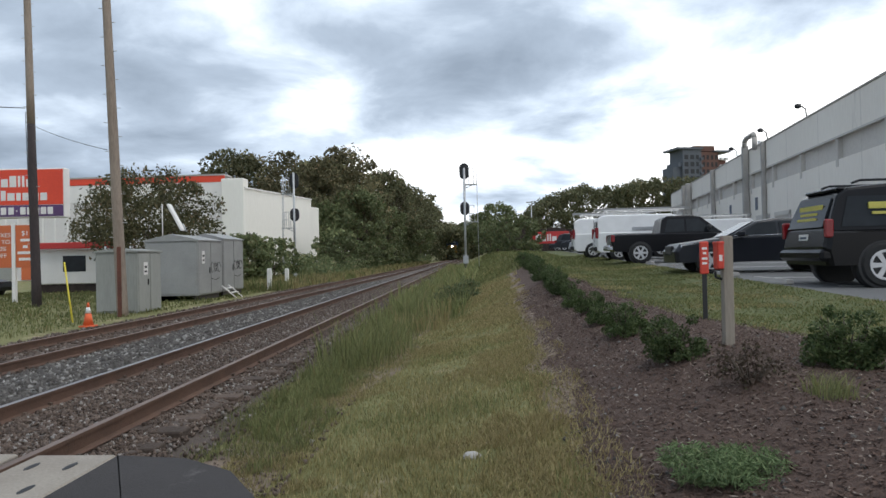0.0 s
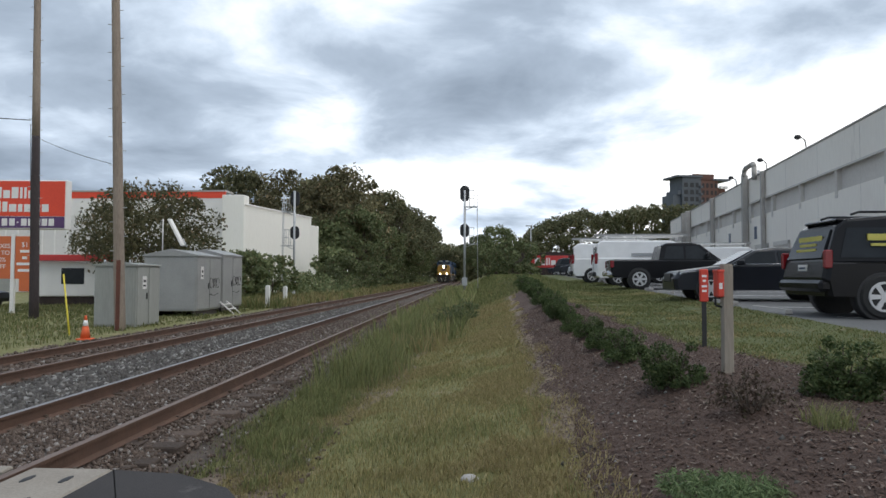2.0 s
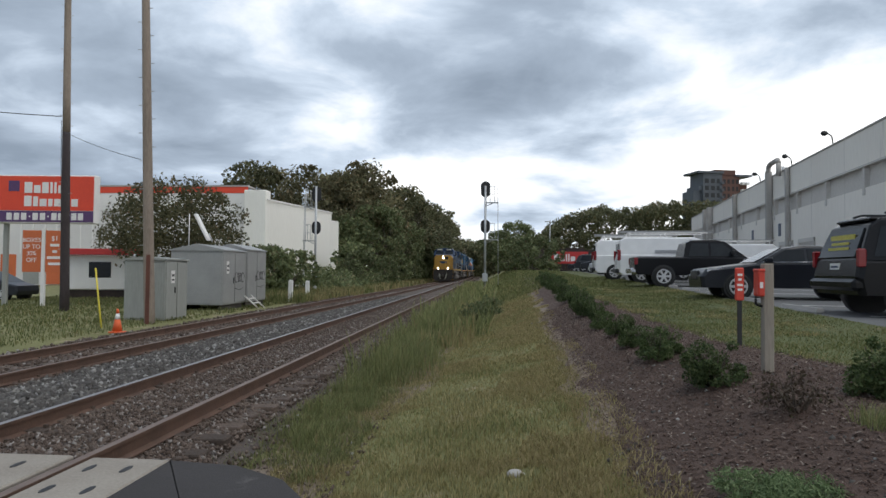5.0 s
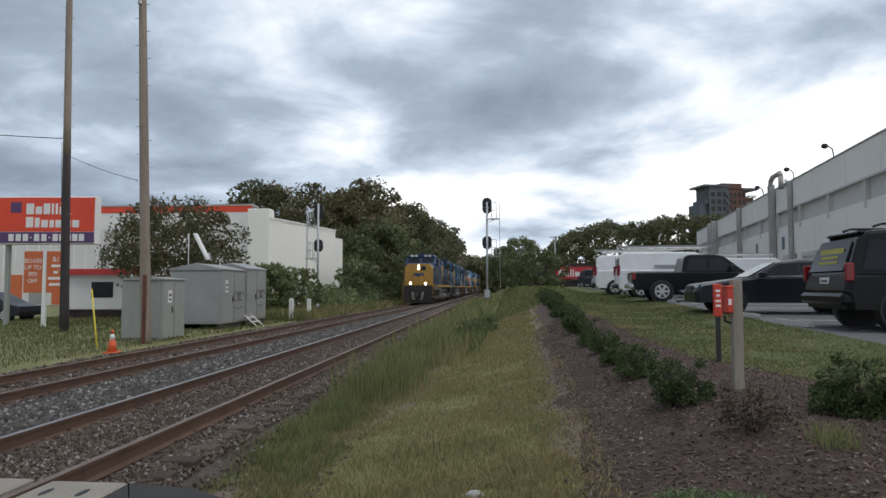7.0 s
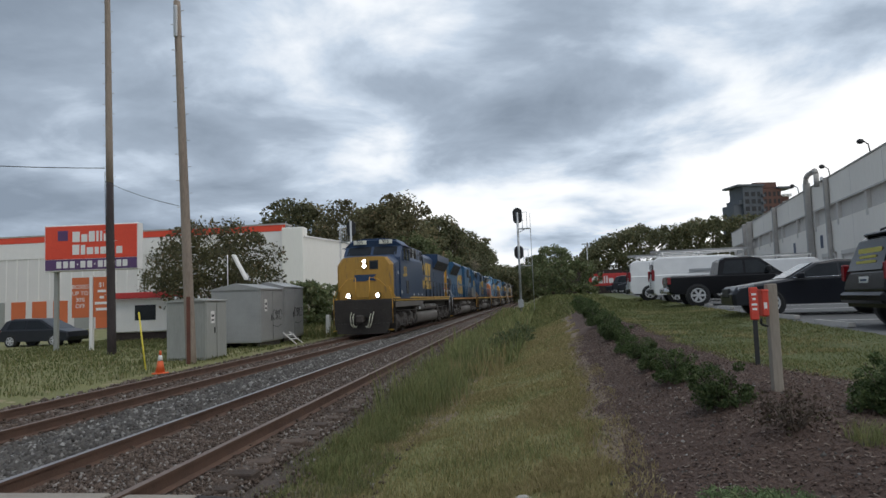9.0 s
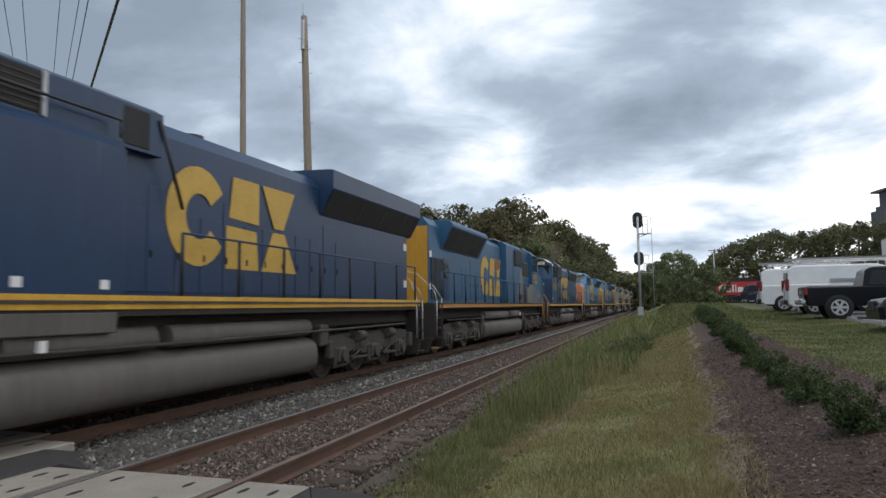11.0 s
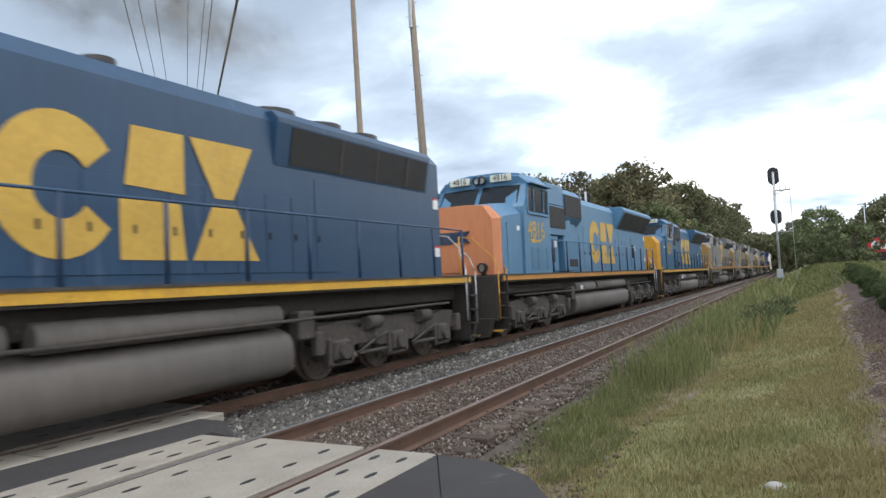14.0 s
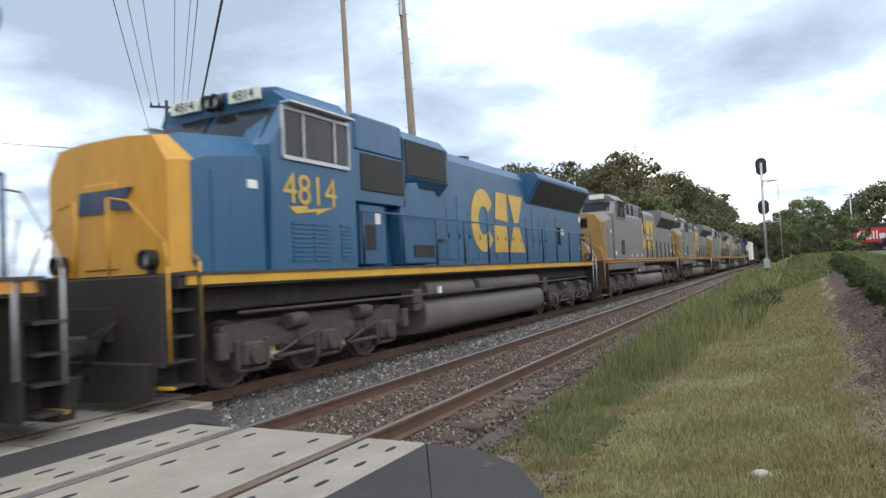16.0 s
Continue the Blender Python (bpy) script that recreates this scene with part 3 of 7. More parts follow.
def blades(name, n, region, yr, tall, wide, mat, label, seed, power=1.5, lean=0.5, soft=False, clump=None, zf=height):
    """Grass blades: bent strips of two triangles and a quad's worth of points, each an island of its own."""
    rng = np.random.default_rng(seed)
    y = yr[0] + (yr[1] - yr[0]) * rng.random(n) ** power
    lo, hi = np.array([region(b) for b in y]).T
    u = rng.random(n)
    if soft:
        u = 0.5 * (u + rng.random(n))
    x = lo + (hi - lo) * u
    if clump is not None:
        keep = np.array([wob(a, b, 0.55, seed) + 0.6 * wob(a, b, 2.1, seed) for a, b in zip(x, y)]) > clump
        x, y, u = x[keep], y[keep], u[keep]
        n = len(x)
    patch = np.array([0.6 + 0.9 * max(0.0, 0.5 + wob(a, b, 0.9, seed)) for a, b in zip(x, y)])
    z = np.array([zf(a, b) for a, b in zip(x, y)]) - 0.005
    h = tall * (0.5 + 0.8 * rng.random(n)) * patch
    if soft:
        h = h * np.clip(1.35 * np.sin(np.pi * u), 0.15, 1.0) * np.clip(0.2 + (y - yr[0]) / 3.2, 0.2, 1.0)
    a, l = rng.random(n) * 6.283, lean * rng.random(n) * h
    w = wide * (0.6 + 0.8 * rng.random(n)) * np.maximum(1, y / 9)
    dx, dy, ox, oy = np.cos(a) * l, np.sin(a) * l, -np.sin(a + rng.random(n)) * w, np.cos(a) * w
    v = np.stack([np.stack([x - ox, y - oy, z], -1), np.stack([x + ox, y + oy, z], -1),
                  np.stack([x + dx * 0.4 + ox * 0.7, y + dy * 0.4 + oy * 0.7, z + h * 0.6], -1), np.stack([x + dx * 0.4 - ox * 0.7, y + dy * 0.4 - oy * 0.7, z + h * 0.6], -1),
                  np.stack([x + dx, y + dy, z + h], -1)], 1).reshape(-1, 3)
    o = 5 * np.arange(n)[:, None]
    f = np.concatenate([(o + np.array([[0, 1, 2]])), (o + np.array([[0, 2, 3]])), (o + np.array([[3, 2, 4]]))], 1).reshape(-1, 3)
    me = bpy.data.meshes.new(name)
    me.vertices.add(len(v))
    me.vertices.foreach_set("co", v.ravel())
    me.loops.add(f.size)
    me.loops.foreach_set("vertex_index", f.ravel().astype(np.int32))
    me.polygons.add(len(f))
    me.polygons.foreach_set("loop_start", np.arange(0, f.size, 3, dtype=np.int32))
    me.update()
    me.materials.append(mat)
    return tagged(new(name, me), label, "grass", kind="stuff")


def lawn(y):
    inner = -1.05 if y < 3.2 else -2.38 + 0.3 * wob(5, y, 1.3) + 0.2 * wob(5, y, 4.0) + 0.8 * max(0.0, 1 - (y - 3.2) / 1.0)
    return inner, mulch_left(y) + 0.05


blades("lawn_grass", 150000, lawn, (1.8, 48), 0.05, 0.0045, BLADE, "short mown green grass with dry tips", 11, 2.4, 0.9)
blades("dry_grass", 190000, lawn, (1.8, 26), 0.05, 0.0042, BLADE_DRY, "straw-coloured dry grass in patches of the lawn", 12, 1.8, 1.4, clump=0.0)
blades("lush_grass", 40000, lawn, (1.8, 30), 0.06, 0.0045, WEED, "fresh green tufts in the lawn", 19, 2.0, 1.0, clump=0.14)
blades("tall_weeds", 7000, lambda y: (-3.0 + 0.3 * wob(4, y, 0.9) + 0.5 * max(0, 1 - (y - 8.4) / 2.5), -1.05 + 0.5 * wob(6, y, 0.5) + 0.02 * (y - 9) - 0.5 * max(0, 1 - (y - 8.4) / 3)), (7.8, 30), 0.46, 0.007, WEED, "tall green weeds beside the near rail", 13, 1.4, 0.75, True)
blades("rail_side_weeds", 15000, lambda y: (-3.0 + 0.25 * wob(3, y, 1.5), -1.5), (3.9, 11.5), 0.14, 0.006, WEED, "low weeds along the edge of the ballast", 14, 1.2, 0.8, True, 0.05)
blades("red_brown_weeds", 1200, lambda y: (-1.9, -0.7), (14, 30), 0.36, 0.008, BLADE_DRY, "brownish dry weeds behind the green ones", 15, 1.0, 0.7)
blades("bank_top_weeds", 9000, lambda y: (-3.0 + 0.3 * wob(8, y, 0.4), -0.5 + 0.012 * y), (16, 75), 0.5, 0.008, WEED, "tall green weeds along the top of the bank", 24, 1.3, 0.8, clump=-0.15)
blades("far_bank_grass", 30000, lambda y: (-2.6, 4.5 + 0.02 * y), (28, 110), 0.15, 0.006, TURF, "unmown green grass on the bank down the line", 25, 1.4, 0.9)
blades("trackside_dry_weeds", 9000, lambda y: (-13.5 + drift(y), -10.4 + drift(y)), (36, 130), 0.42, 0.007, BLADE_DRY, "dry brown weeds beside the far track", 26, 1.2, 0.8, clump=-0.05)
blades("trackside_weeds", 14000, lambda y: (-16.0 + drift(y), -10.5 + drift(y)), (34, 130), 0.4, 0.008, TURF, "rank green weeds beside the far track", 27, 1.2, 0.8)
def verge_z(x, y):
    edge, top, low = 5.55 + 0.035 * y, 0.472 + 0.0175 * min(y, 60), height(x, y)
    return low + (top - low) * min(max((x - edge + 1.5) / 1.42, 0), 1) ** 1.5 + 0.012


blades("verge_grass", 80000, lambda y: (mulch_right(y) - 0.15, 5.45 + 0.035 * y), (3.0, 42), 0.036, 0.005, TURF, "green lawn between the mulch and the car park", 16, 1.6, 1.2, zf=verge_z)
blades("dry_verge_grass", 30000, lambda y: (mulch_right(y) - 0.15, 5.45 + 0.035 * y), (3.0, 26), 0.034, 0.005, BLADE_DRY, "dry patches in the verge", 23, 1.6, 1.2, clump=0.18, zf=verge_z)
blades("far_side_grass", 26000, lambda y: (-26, -10.7), (12.5, 38), 0.1, 0.009, TURF, "unmown grass beyond the far track", 17, 1.2, 0.5)
blades("edge_grass", 16000, lambda y: (mulch_left(y) - 0.25, mulch_left(y) + 0.32), (2.4, 30), 0.05, 0.004, BLADE_DRY, "thin dry grass along the mulch edge", 20, 1.6, 1.0, clump=-0.1)
blades("bank_weeds", 9000, lambda y: (-2.9, -1.6), (4.3, 10), 0.10, 0.005, WEED, "ragged weeds where the bank meets the stones", 22, 1.2, 0.9, clump=-0.05)
blades("mulch_weeds", 260, lambda y: (2.18, 2.42), (3.85, 4.15), 0.15, 0.0025, WEED, "feathery weed clump on the mulch", 18, 1.0, 1.0)


def chips(name, n, seed):
    rng = np.random.default_rng(seed)
    v, f = [], []
    for i in range(n):
        y = 1.9 + 16 * rng.random() ** 1.9
        a, b = mulch_left(y), mulch_right(y)
        x = a + (b - a) * rng.random()
        z = height(x, y) + 0.024 + 0.008 * rng.random()
        l, w, t, q = 0.007 + 0.016 * rng.random(), 0.003 + 0.005 * rng.random(), rng.random() * 6.28, (rng.random() - 0.5) * 0.02
        c, s = math.cos(t), math.sin(t)
        o = len(v)
        v += [(x + c * l - s * w, y + s * l + c * w, z + q), (x + c * l + s * w, y + s * l - c * w, z + q), (x - c * l + s * w, y - s * l - c * w, z - q), (x - c * l - s * w, y - s * l + c * w, z - q), (x, y, z + 0.006)]
        f += [(o, o + 1, o + 4), (o + 1, o + 2, o + 4), (o + 2, o + 3, o + 4), (o + 3, o, o + 4)]
    return tagged(new(name, raw(name, v, f, CHIP)), "loose brown bark chips on the mulch bed", "mulch", kind="stuff")


chips("mulch_chips", 42000, 21)

# ---------------------------------------------------------------- crossing road and car park
road_edge = [(-0.95, 1.2), (-1.1, 2.6), (-1.35, 3.4), (-1.75, 4.0), (-2.2, 4.3), (-2.76, 4.38)]
g = Geo()
ring = [(XD + 0.7, 4.38)] + list(reversed(road_edge)) + [(40, 0.9), (40, -9), (XD + 0.7, -9)]
g.prism(ring, "z", -0.3, -0.006)
part_road = tagged(part("road", g, ASPHALT), "dark grey asphalt road at the level crossing", "road", kind="structure")
g = Geo()
g.loft([[(XC - 0.66, y, -0.5), (XC - 0.66, y, -0.006 - d), (-6.9, y + 1.0 * k, Z2 - 0.005 - d * 0.7), (-6.9, y + 1.0 * k, -0.5)] for y, k, d in ((-9, 0, 0), (4.5, 1, 0), (5.05, 1, 0.21))])
tagged(part("road_between_tracks", g, ASPHALT), "asphalt strip between the two tracks", "road", kind="structure")
g = Geo()
g.box(XA - 40, XA - 0.75, -9, 5.6, -0.6, Z2 - 0.01)
tagged(part("road_far_side", g, ASPHALT), "asphalt road beyond the far track", "road", kind="structure")


def panel_run(name, x0, x1, y_end, z, holes, label):
    """Precast crossing panels laid end to end, each with its lifting holes."""
    run = thing(name, pose(0, 0, 0), label, "crossing panel", kind="structure")
    g, h = Geo(), Geo()
    g.box(x0, x1, -2.42, 0, z - 0.28, z, 0.012)
    # the holes are uncut; black plugs show the shade inside them
    for hx in holes:
        for hy in (-0.28, -0.75, -1.25, -1.72, -2.15):
            h.prism([(hx + 0.05 * math.cos(a) * 0.55, hy + 0.09 * math.sin(a)) for a in (i * math.pi / 4 for i in range(8))], "z", z - 0.05, z + 0.003)
    pm, hm = g.mesh("panel", CONCRETE), h.mesh("hole_shades", BLACK)
    for i in range(5):
        p = part("panel", pm, CONCRETE, run, at=pose(0, y_end - 2.45 * i, 0))
        part("lifting_hole", hm, BLACK, p, "black plugs for the shade in the lifting holes")
    return run


panel_run("crossing_panels", XD + 0.075, XD + 0.69, 4.38, 0.0, (XD + 0.22, XD + 0.5), "pale concrete panels outside the near rail of the crossing")
panel_run("crossing_panels", XC + 0.12, XD - 0.1, 4.42, 0.0, (XC + 0.38, XD - 0.36), "pale concrete panels between the rails of the near track")
panel_run("crossing_panels", XC - 0.65, XC - 0.075, 4.36, 0.0, (XC - 0.2, XC - 0.45), "pale concrete panels between the two tracks")
panel_run("crossing_panels", XB + 0.08, XB + 0.72, 5.9, Z2, (XB + 0.3,), "pale concrete panels beside the far track")
panel_run("crossing_panels", XA + 0.12, XB - 0.1, 6.3, Z2, (XA + 0.5, XB - 0.5), "pale concrete panels between the rails of the far track")
panel_run("crossing_panels", XA - 0.7, XA - 0.08, 6.6, Z2, (XA - 0.3,), "pale concrete panels outside the far track")


def lotz(x, y):
    return 0.42 + 0.0175 * min(max(y, 0), 60) + 0.0 * x


def kerb_x(y):
    return 5.55 + 0.035 * y


v, f = [], []
ys = steps((2, 130, 4))
for y in ys:
    v += [(kerb_x(y), y, lotz(0, y) + 0.045), (kerb_x(y) + 40, y, lotz(0, y) + 0.045), (kerb_x(y), y, lotz(0, y) - 0.6), (kerb_x(y) + 40, y, lotz(0, y) - 0.6)]
for j in range(len(ys) - 1):
    a, b = 4 * j, 4 * j + 4
    f += [(a, a + 1, b + 1, b), (a, b, b + 2, a + 2), (a + 1, a + 3, b + 3, b + 1)]
tagged(new("car_park", raw("car_park", v, f, LOT)), "worn grey asphalt car park beside the warehouse", "car park", kind="structure")
# the turf rises to the edge of the asphalt
v, f = [], []
ys = steps((2, 120, 1.0))
for y in ys:
    for k in range(5):
        x = kerb_x(y) - 1.5 + 1.42 * k / 4 + (0.1 * wob(7, y, 1.3) if k == 4 else 0)
        v.append((x, y, height(x, y) + (lotz(0, y) + 0.052 - height(x, y)) * (k / 4) ** 1.5 + (0.014 if k else -0.03)))
for j in range(len(ys) - 1):
    for k in range(4):
        f.append((5 * j + k, 5 * j + k + 1, 5 * j + k + 6, 5 * j + k + 5))
tagged(new("verge_bank", raw("verge_bank", v, f, VERGE)), "green turf running up to the car park edge", "grass", kind="structure")
for y in (9.6, 12.6, 15.6, 18.6, 21.6, 24.6, 27.6, 30.6, 33.6, 36.6):
    g = Geo()
    g.box(0, 5.2, -0.05, 0.05, 0, 0.004)
    tagged(part("bay_line", g, WHITEPAINT, at=pose(kerb_x(y) + 0.9, y, lotz(0, y) + 0.047, 0, -0.0, -8.2)), "white painted parking bay line", "bay line", "bay lines", "structure")

stop = thing("wheel_stop", pose(0, 0, 0), "pale precast concrete wheel stop in a parking bay", "wheel stop", "wheel stops")
part("bar", Geo().prism([(-0.08, 0.0), (-0.055, 0.09), (0.055, 0.09), (0.08, 0.0)], "y", -0.9, 0.9, 0.01), KERB, stop)
for i, y in enumerate((14.1, 17.1, 20.1, 23.1, 26.1, 29.1, 35.1, 38.1, 41.1, 44.1)):
    m = pose(kerb_x(y) + 0.25, y, lotz(0, y) + 0.045, 0, 0, -2)
    if i:
        copy_thing(stop, m)
    else:
        stop.matrix_basis = m

# ---------------------------------------------------------------- rails
def rail(name, x, ztop, top, label, far=False):
    end = 420 if far else 205
    r = thing(name, pose(x + drift(0), 0, ztop, 0, 0, BEND_DEG) if far else pose(x, 0, ztop), label, "rail", "railway rails", "structure")
    g = Geo()
    g.loft([[(-0.07, y, -0.17), (0.07, y, -0.17), (0.07, y, -0.16), (0.012, y, -0.14), (0.012, y, -0.04), (0.036, y, -0.032), (0.036, y, -0.004), (-0.036, y, -0.004), (-0.036, y, -0.032), (-0.012, y, -0.04), (-0.012, y, -0.14), (-0.07, y, -0.16)] for y in (-60, end)])
    part("rail_web", g, RAIL, r)
    g = Geo()
    g.loft([[(-0.034, y, -0.006), (0.034, y, -0.006), (0.034, y, -0.002), (0.026, y, 0.0), (-0.026, y, 0.0), (-0.034, y, -0.002)] for y in (-60, end)])
    part("rail_head", g, top, r, "worn bright running surface")
    return r


rail("rail", XD, 0.0, DULLTOP, "rusty steel rail with a dull worn head")
rail("rail", XC, -0.02, RAILTOP, "rusty steel rail with a bright worn head")
rail("rail", XB, Z2, DULLTOP, "rusty steel rail of the far track", True)
rail("rail", XA, Z2, DULLTOP, "rusty steel rail of the far track", True)

# ties, with plates and spikes
def tie_geo(plate_at):
    g = Geo()
    g.box(-1.3, 1.3, -0.11, 0.11, -0.17, 0, 0.012)
    for s in plate_at:
        g.box(s - 0.17, s + 0.17, -0.09, 0.09, -0.002, 0.016)
        for a in (-0.1, 0.1):
            g.box(s + a - 0.018, s + a + 0.018, 0.04, 0.075, 0.012, 0.05)
    return g


tie_mesh = tie_geo((-0.7525, 0.7525)).mesh("tie", TIE)
rt = random.Random(5)
far_ties = Geo()
for xc, zt, y0, far in (((XC + XD) / 2, -0.183, 4.75, False), ((XA + XB) / 2, Z2 - 0.183, 6.9, True)):
    row = thing("track_ties", pose(xc + drift(0), 0, zt, 0, 0, BEND_DEG) if far else pose(xc, 0, zt), "weathered dark wooden railway ties with steel plates", "railway ties", kind="structure")
    for i in range(400):
        y = y0 + 0.53 * i
        if i < 148:
            part("tie", tie_mesh, TIE, row, at=pose(rt.uniform(-0.06, 0.06), y + rt.uniform(-0.04, 0.04), rt.uniform(-0.015, 0.008), 0, 0, rt.uniform(-1.6, 1.6)))
        else:
            d = drift(y) if far else 0
            far_ties.box(xc + d - 1.3, xc + d + 1.3, y - 0.11, y + 0.11, zt - 0.17, zt)
tagged(part("far_ties", far_ties, TIE), "dark wooden railway ties down the line", "railway ties", kind="stuff")

# ---------------------------------------------------------------- locomotives
AXLES = []
LOCOS = []


def on_track(y):
    return pose((XA + XB) / 2 + drift(y), y, Z2, 0, 0, BEND_DEG)



def truck_frame_geo():
    """Side frame of a three-axle truck: a cast beam with pedestals, springs and brake cylinders."""
    g = Geo()
    g.prism([(-2.45, 0.62), (-2.45, 0.98), (-1.9, 1.02), (-1.2, 0.86), (-0.5, 0.98), (0.5, 0.98), (1.2, 0.86), (1.9, 1.02), (2.45, 0.98), (2.45, 0.62), (1.95, 0.55), (1.2, 0.6), (0.6, 0.5), (-0.6, 0.5), (-1.2, 0.6), (-1.95, 0.55)], "x", 1.17, 1.31, 0.02)
    for y in (-1.85, 0.0, 1.85):
        g.box(1.12, 1.4, y - 0.24, y + 0.24, 0.36, 0.72, 0.04)
        g.cyl((1.38, y, 0.52), (1.47, y, 0.52), 0.14, n=12)
        g.box(1.2, 1.36, y - 0.36, y - 0.26, 0.3, 0.75, 0.02)
        g.box(1.2, 1.36, y + 0.26, y + 0.36, 0.3, 0.75, 0.02)
        g.box(1.22, 1.33, y - 0.34, y + 0.34, 0.26, 0.33, 0.02)
    for y in (-0.95, 0.95):
        g.cyl((1.36, y - 0.16, 0.95), (1.36, y + 0.26, 0.95), 0.13, n=10)
        for s in (-0.22, 0.0, 0.22):
            g.cyl((1.26, y + s, 0.5), (1.26, y + s, 0.8), 0.07, n=8)
        g.box(1.3, 1.42, y - 0.45, y + 0.45, 0.4, 0.46, 0.015)
        g.tube([(1.4, y - 0.5, 0.44), (1.42, y, 0.62), (1.4, y + 0.5, 0.74)], 0.025)
    g.box(1.28, 1.44, -2.6, -2.4, 0.5, 0.9, 0.03)
    g.box(1.28, 1.44, 2.4, 2.6, 0.5, 0.9, 0.03)
    return g


def wheelset_geo():
    g = Geo()
    for s in (-1, 1):
        rings = []
        for x, r in ((0.69, 0.535), (0.72, 0.535), (0.735, 0.508), (0.835, 0.503), (0.835, 0.43), (0.80, 0.40), (0.80, 0.2), (0.85, 0.17), (0.85, 0.08)):
            rings.append([(s * x, r * math.cos(a), r * math.sin(a)) for a in (2 * math.pi * i / 24 for i in range(24))])
        g.loft(rings)
        for i in range(6):
            a = math.pi * i / 3
            g.cyl((s * 0.79, 0.3 * math.cos(a), 0.3 * math.sin(a)), (s * 0.83, 0.3 * math.cos(a), 0.3 * math.sin(a)), 0.05, n=6)
    g.cyl((-0.8, 0, 0), (0.8, 0, 0), 0.1, n=8)
    return g


TRUCK_R = truck_frame_geo().mesh("truck_frame", GRIME)
TRUCK_L = truck_frame_geo().move(Matrix.Diagonal((-1, 1, 1, 1))).mesh("truck_frame", GRIME)
WHEELS = wheelset_geo().mesh("wheelset", STEEL)
ARC = lambda cx, cz, r, a0, a1, n: [(cx + r * math.cos(radians(a0 + (a1 - a0) * i / n)), cz + r * math.sin(radians(a0 + (a1 - a0) * i / n))) for i in range(n + 1)]


def up(z):
    """Body heights above the walkway, drawn out to the true deck and roof levels."""
    return z if z <= 1.2 else 1.2 + (z - 1.2) * 1.375 if z <= 1.6 else 1.75 + (z - 1.6) * 1.06


def lift(g):
    g.v = [(x, y, up(z)) for x, y, z in g.v]
    return g


def emblem(ob, y0, y1, z0, z1, x, flip=1, stain=False):
    """The railway's mark as three plain yellow shapes: a broken ring, two offset blocks and a pinched block."""
    w, h = (y1 - y0), z1 - z0
    cz = (z0 + z1) / 2
    def put(name, pts):
        g = Geo()
        pts = [(y0 + w * (a if flip > 0 else 1 - a), z0 + h * b) for a, b in pts]
        g.prism(pts, "x", x - 0.01, x + 0.005)
        part(name, g, LETTER, ob, "yellow painted shape")
    arc = [radians(34 + 292 * i / 24) for i in range(25)]
    ring = [(0.2 + 0.2 * math.cos(a), 0.5 + 0.5 * math.sin(a)) for a in arc]
    hole = [(0.21 + 0.09 * math.cos(a), 0.5 + 0.23 * math.sin(a)) for a in reversed(arc)]
    put("emblem_ring", ring + hole)
    put("emblem_block", [(0.42, 0.55), (0.45, 1.0), (0.66, 1.0), (0.66, 0.52)])
    put("emblem_block", [(0.40, 0.0), (0.40, 0.46), (0.64, 0.44), (0.66, 0.0)])
    put("emblem_wedge", [(0.69, 1.0), (0.80, 0.52), (0.89, 0.52), (1.0, 1.0)])
    put("emblem_wedge", [(0.69, 0.0), (0.79, 0.47), (0.90, 0.47), (1.02, 0.0)])
    if stain:
        g = Geo()
        g.prism([(y0 + w * a, z0 + h * b) for a, b in ((0.02, 0.78), (0.1, 1.0), (0.33, 0.97), (0.42, 0.74), (0.28, 0.62), (0.12, 0.68))], "x", x + 0.004, x + 0.008)
        part("stain", g, SOOT, ob, "brown rust stain over the mark")


def louvres(ob, x, y0, y1, z0, z1, n, mat, name="louvre"):
    g = Geo()
    for i in range(n):
        z = z0 + (z1 - z0) * i / n
        g.prism([(x, z), (x + 0.05, z), (x, z + (z1 - z0) / n * 0.8)], "y", y0, y1)
    part(name, g, mat, ob)


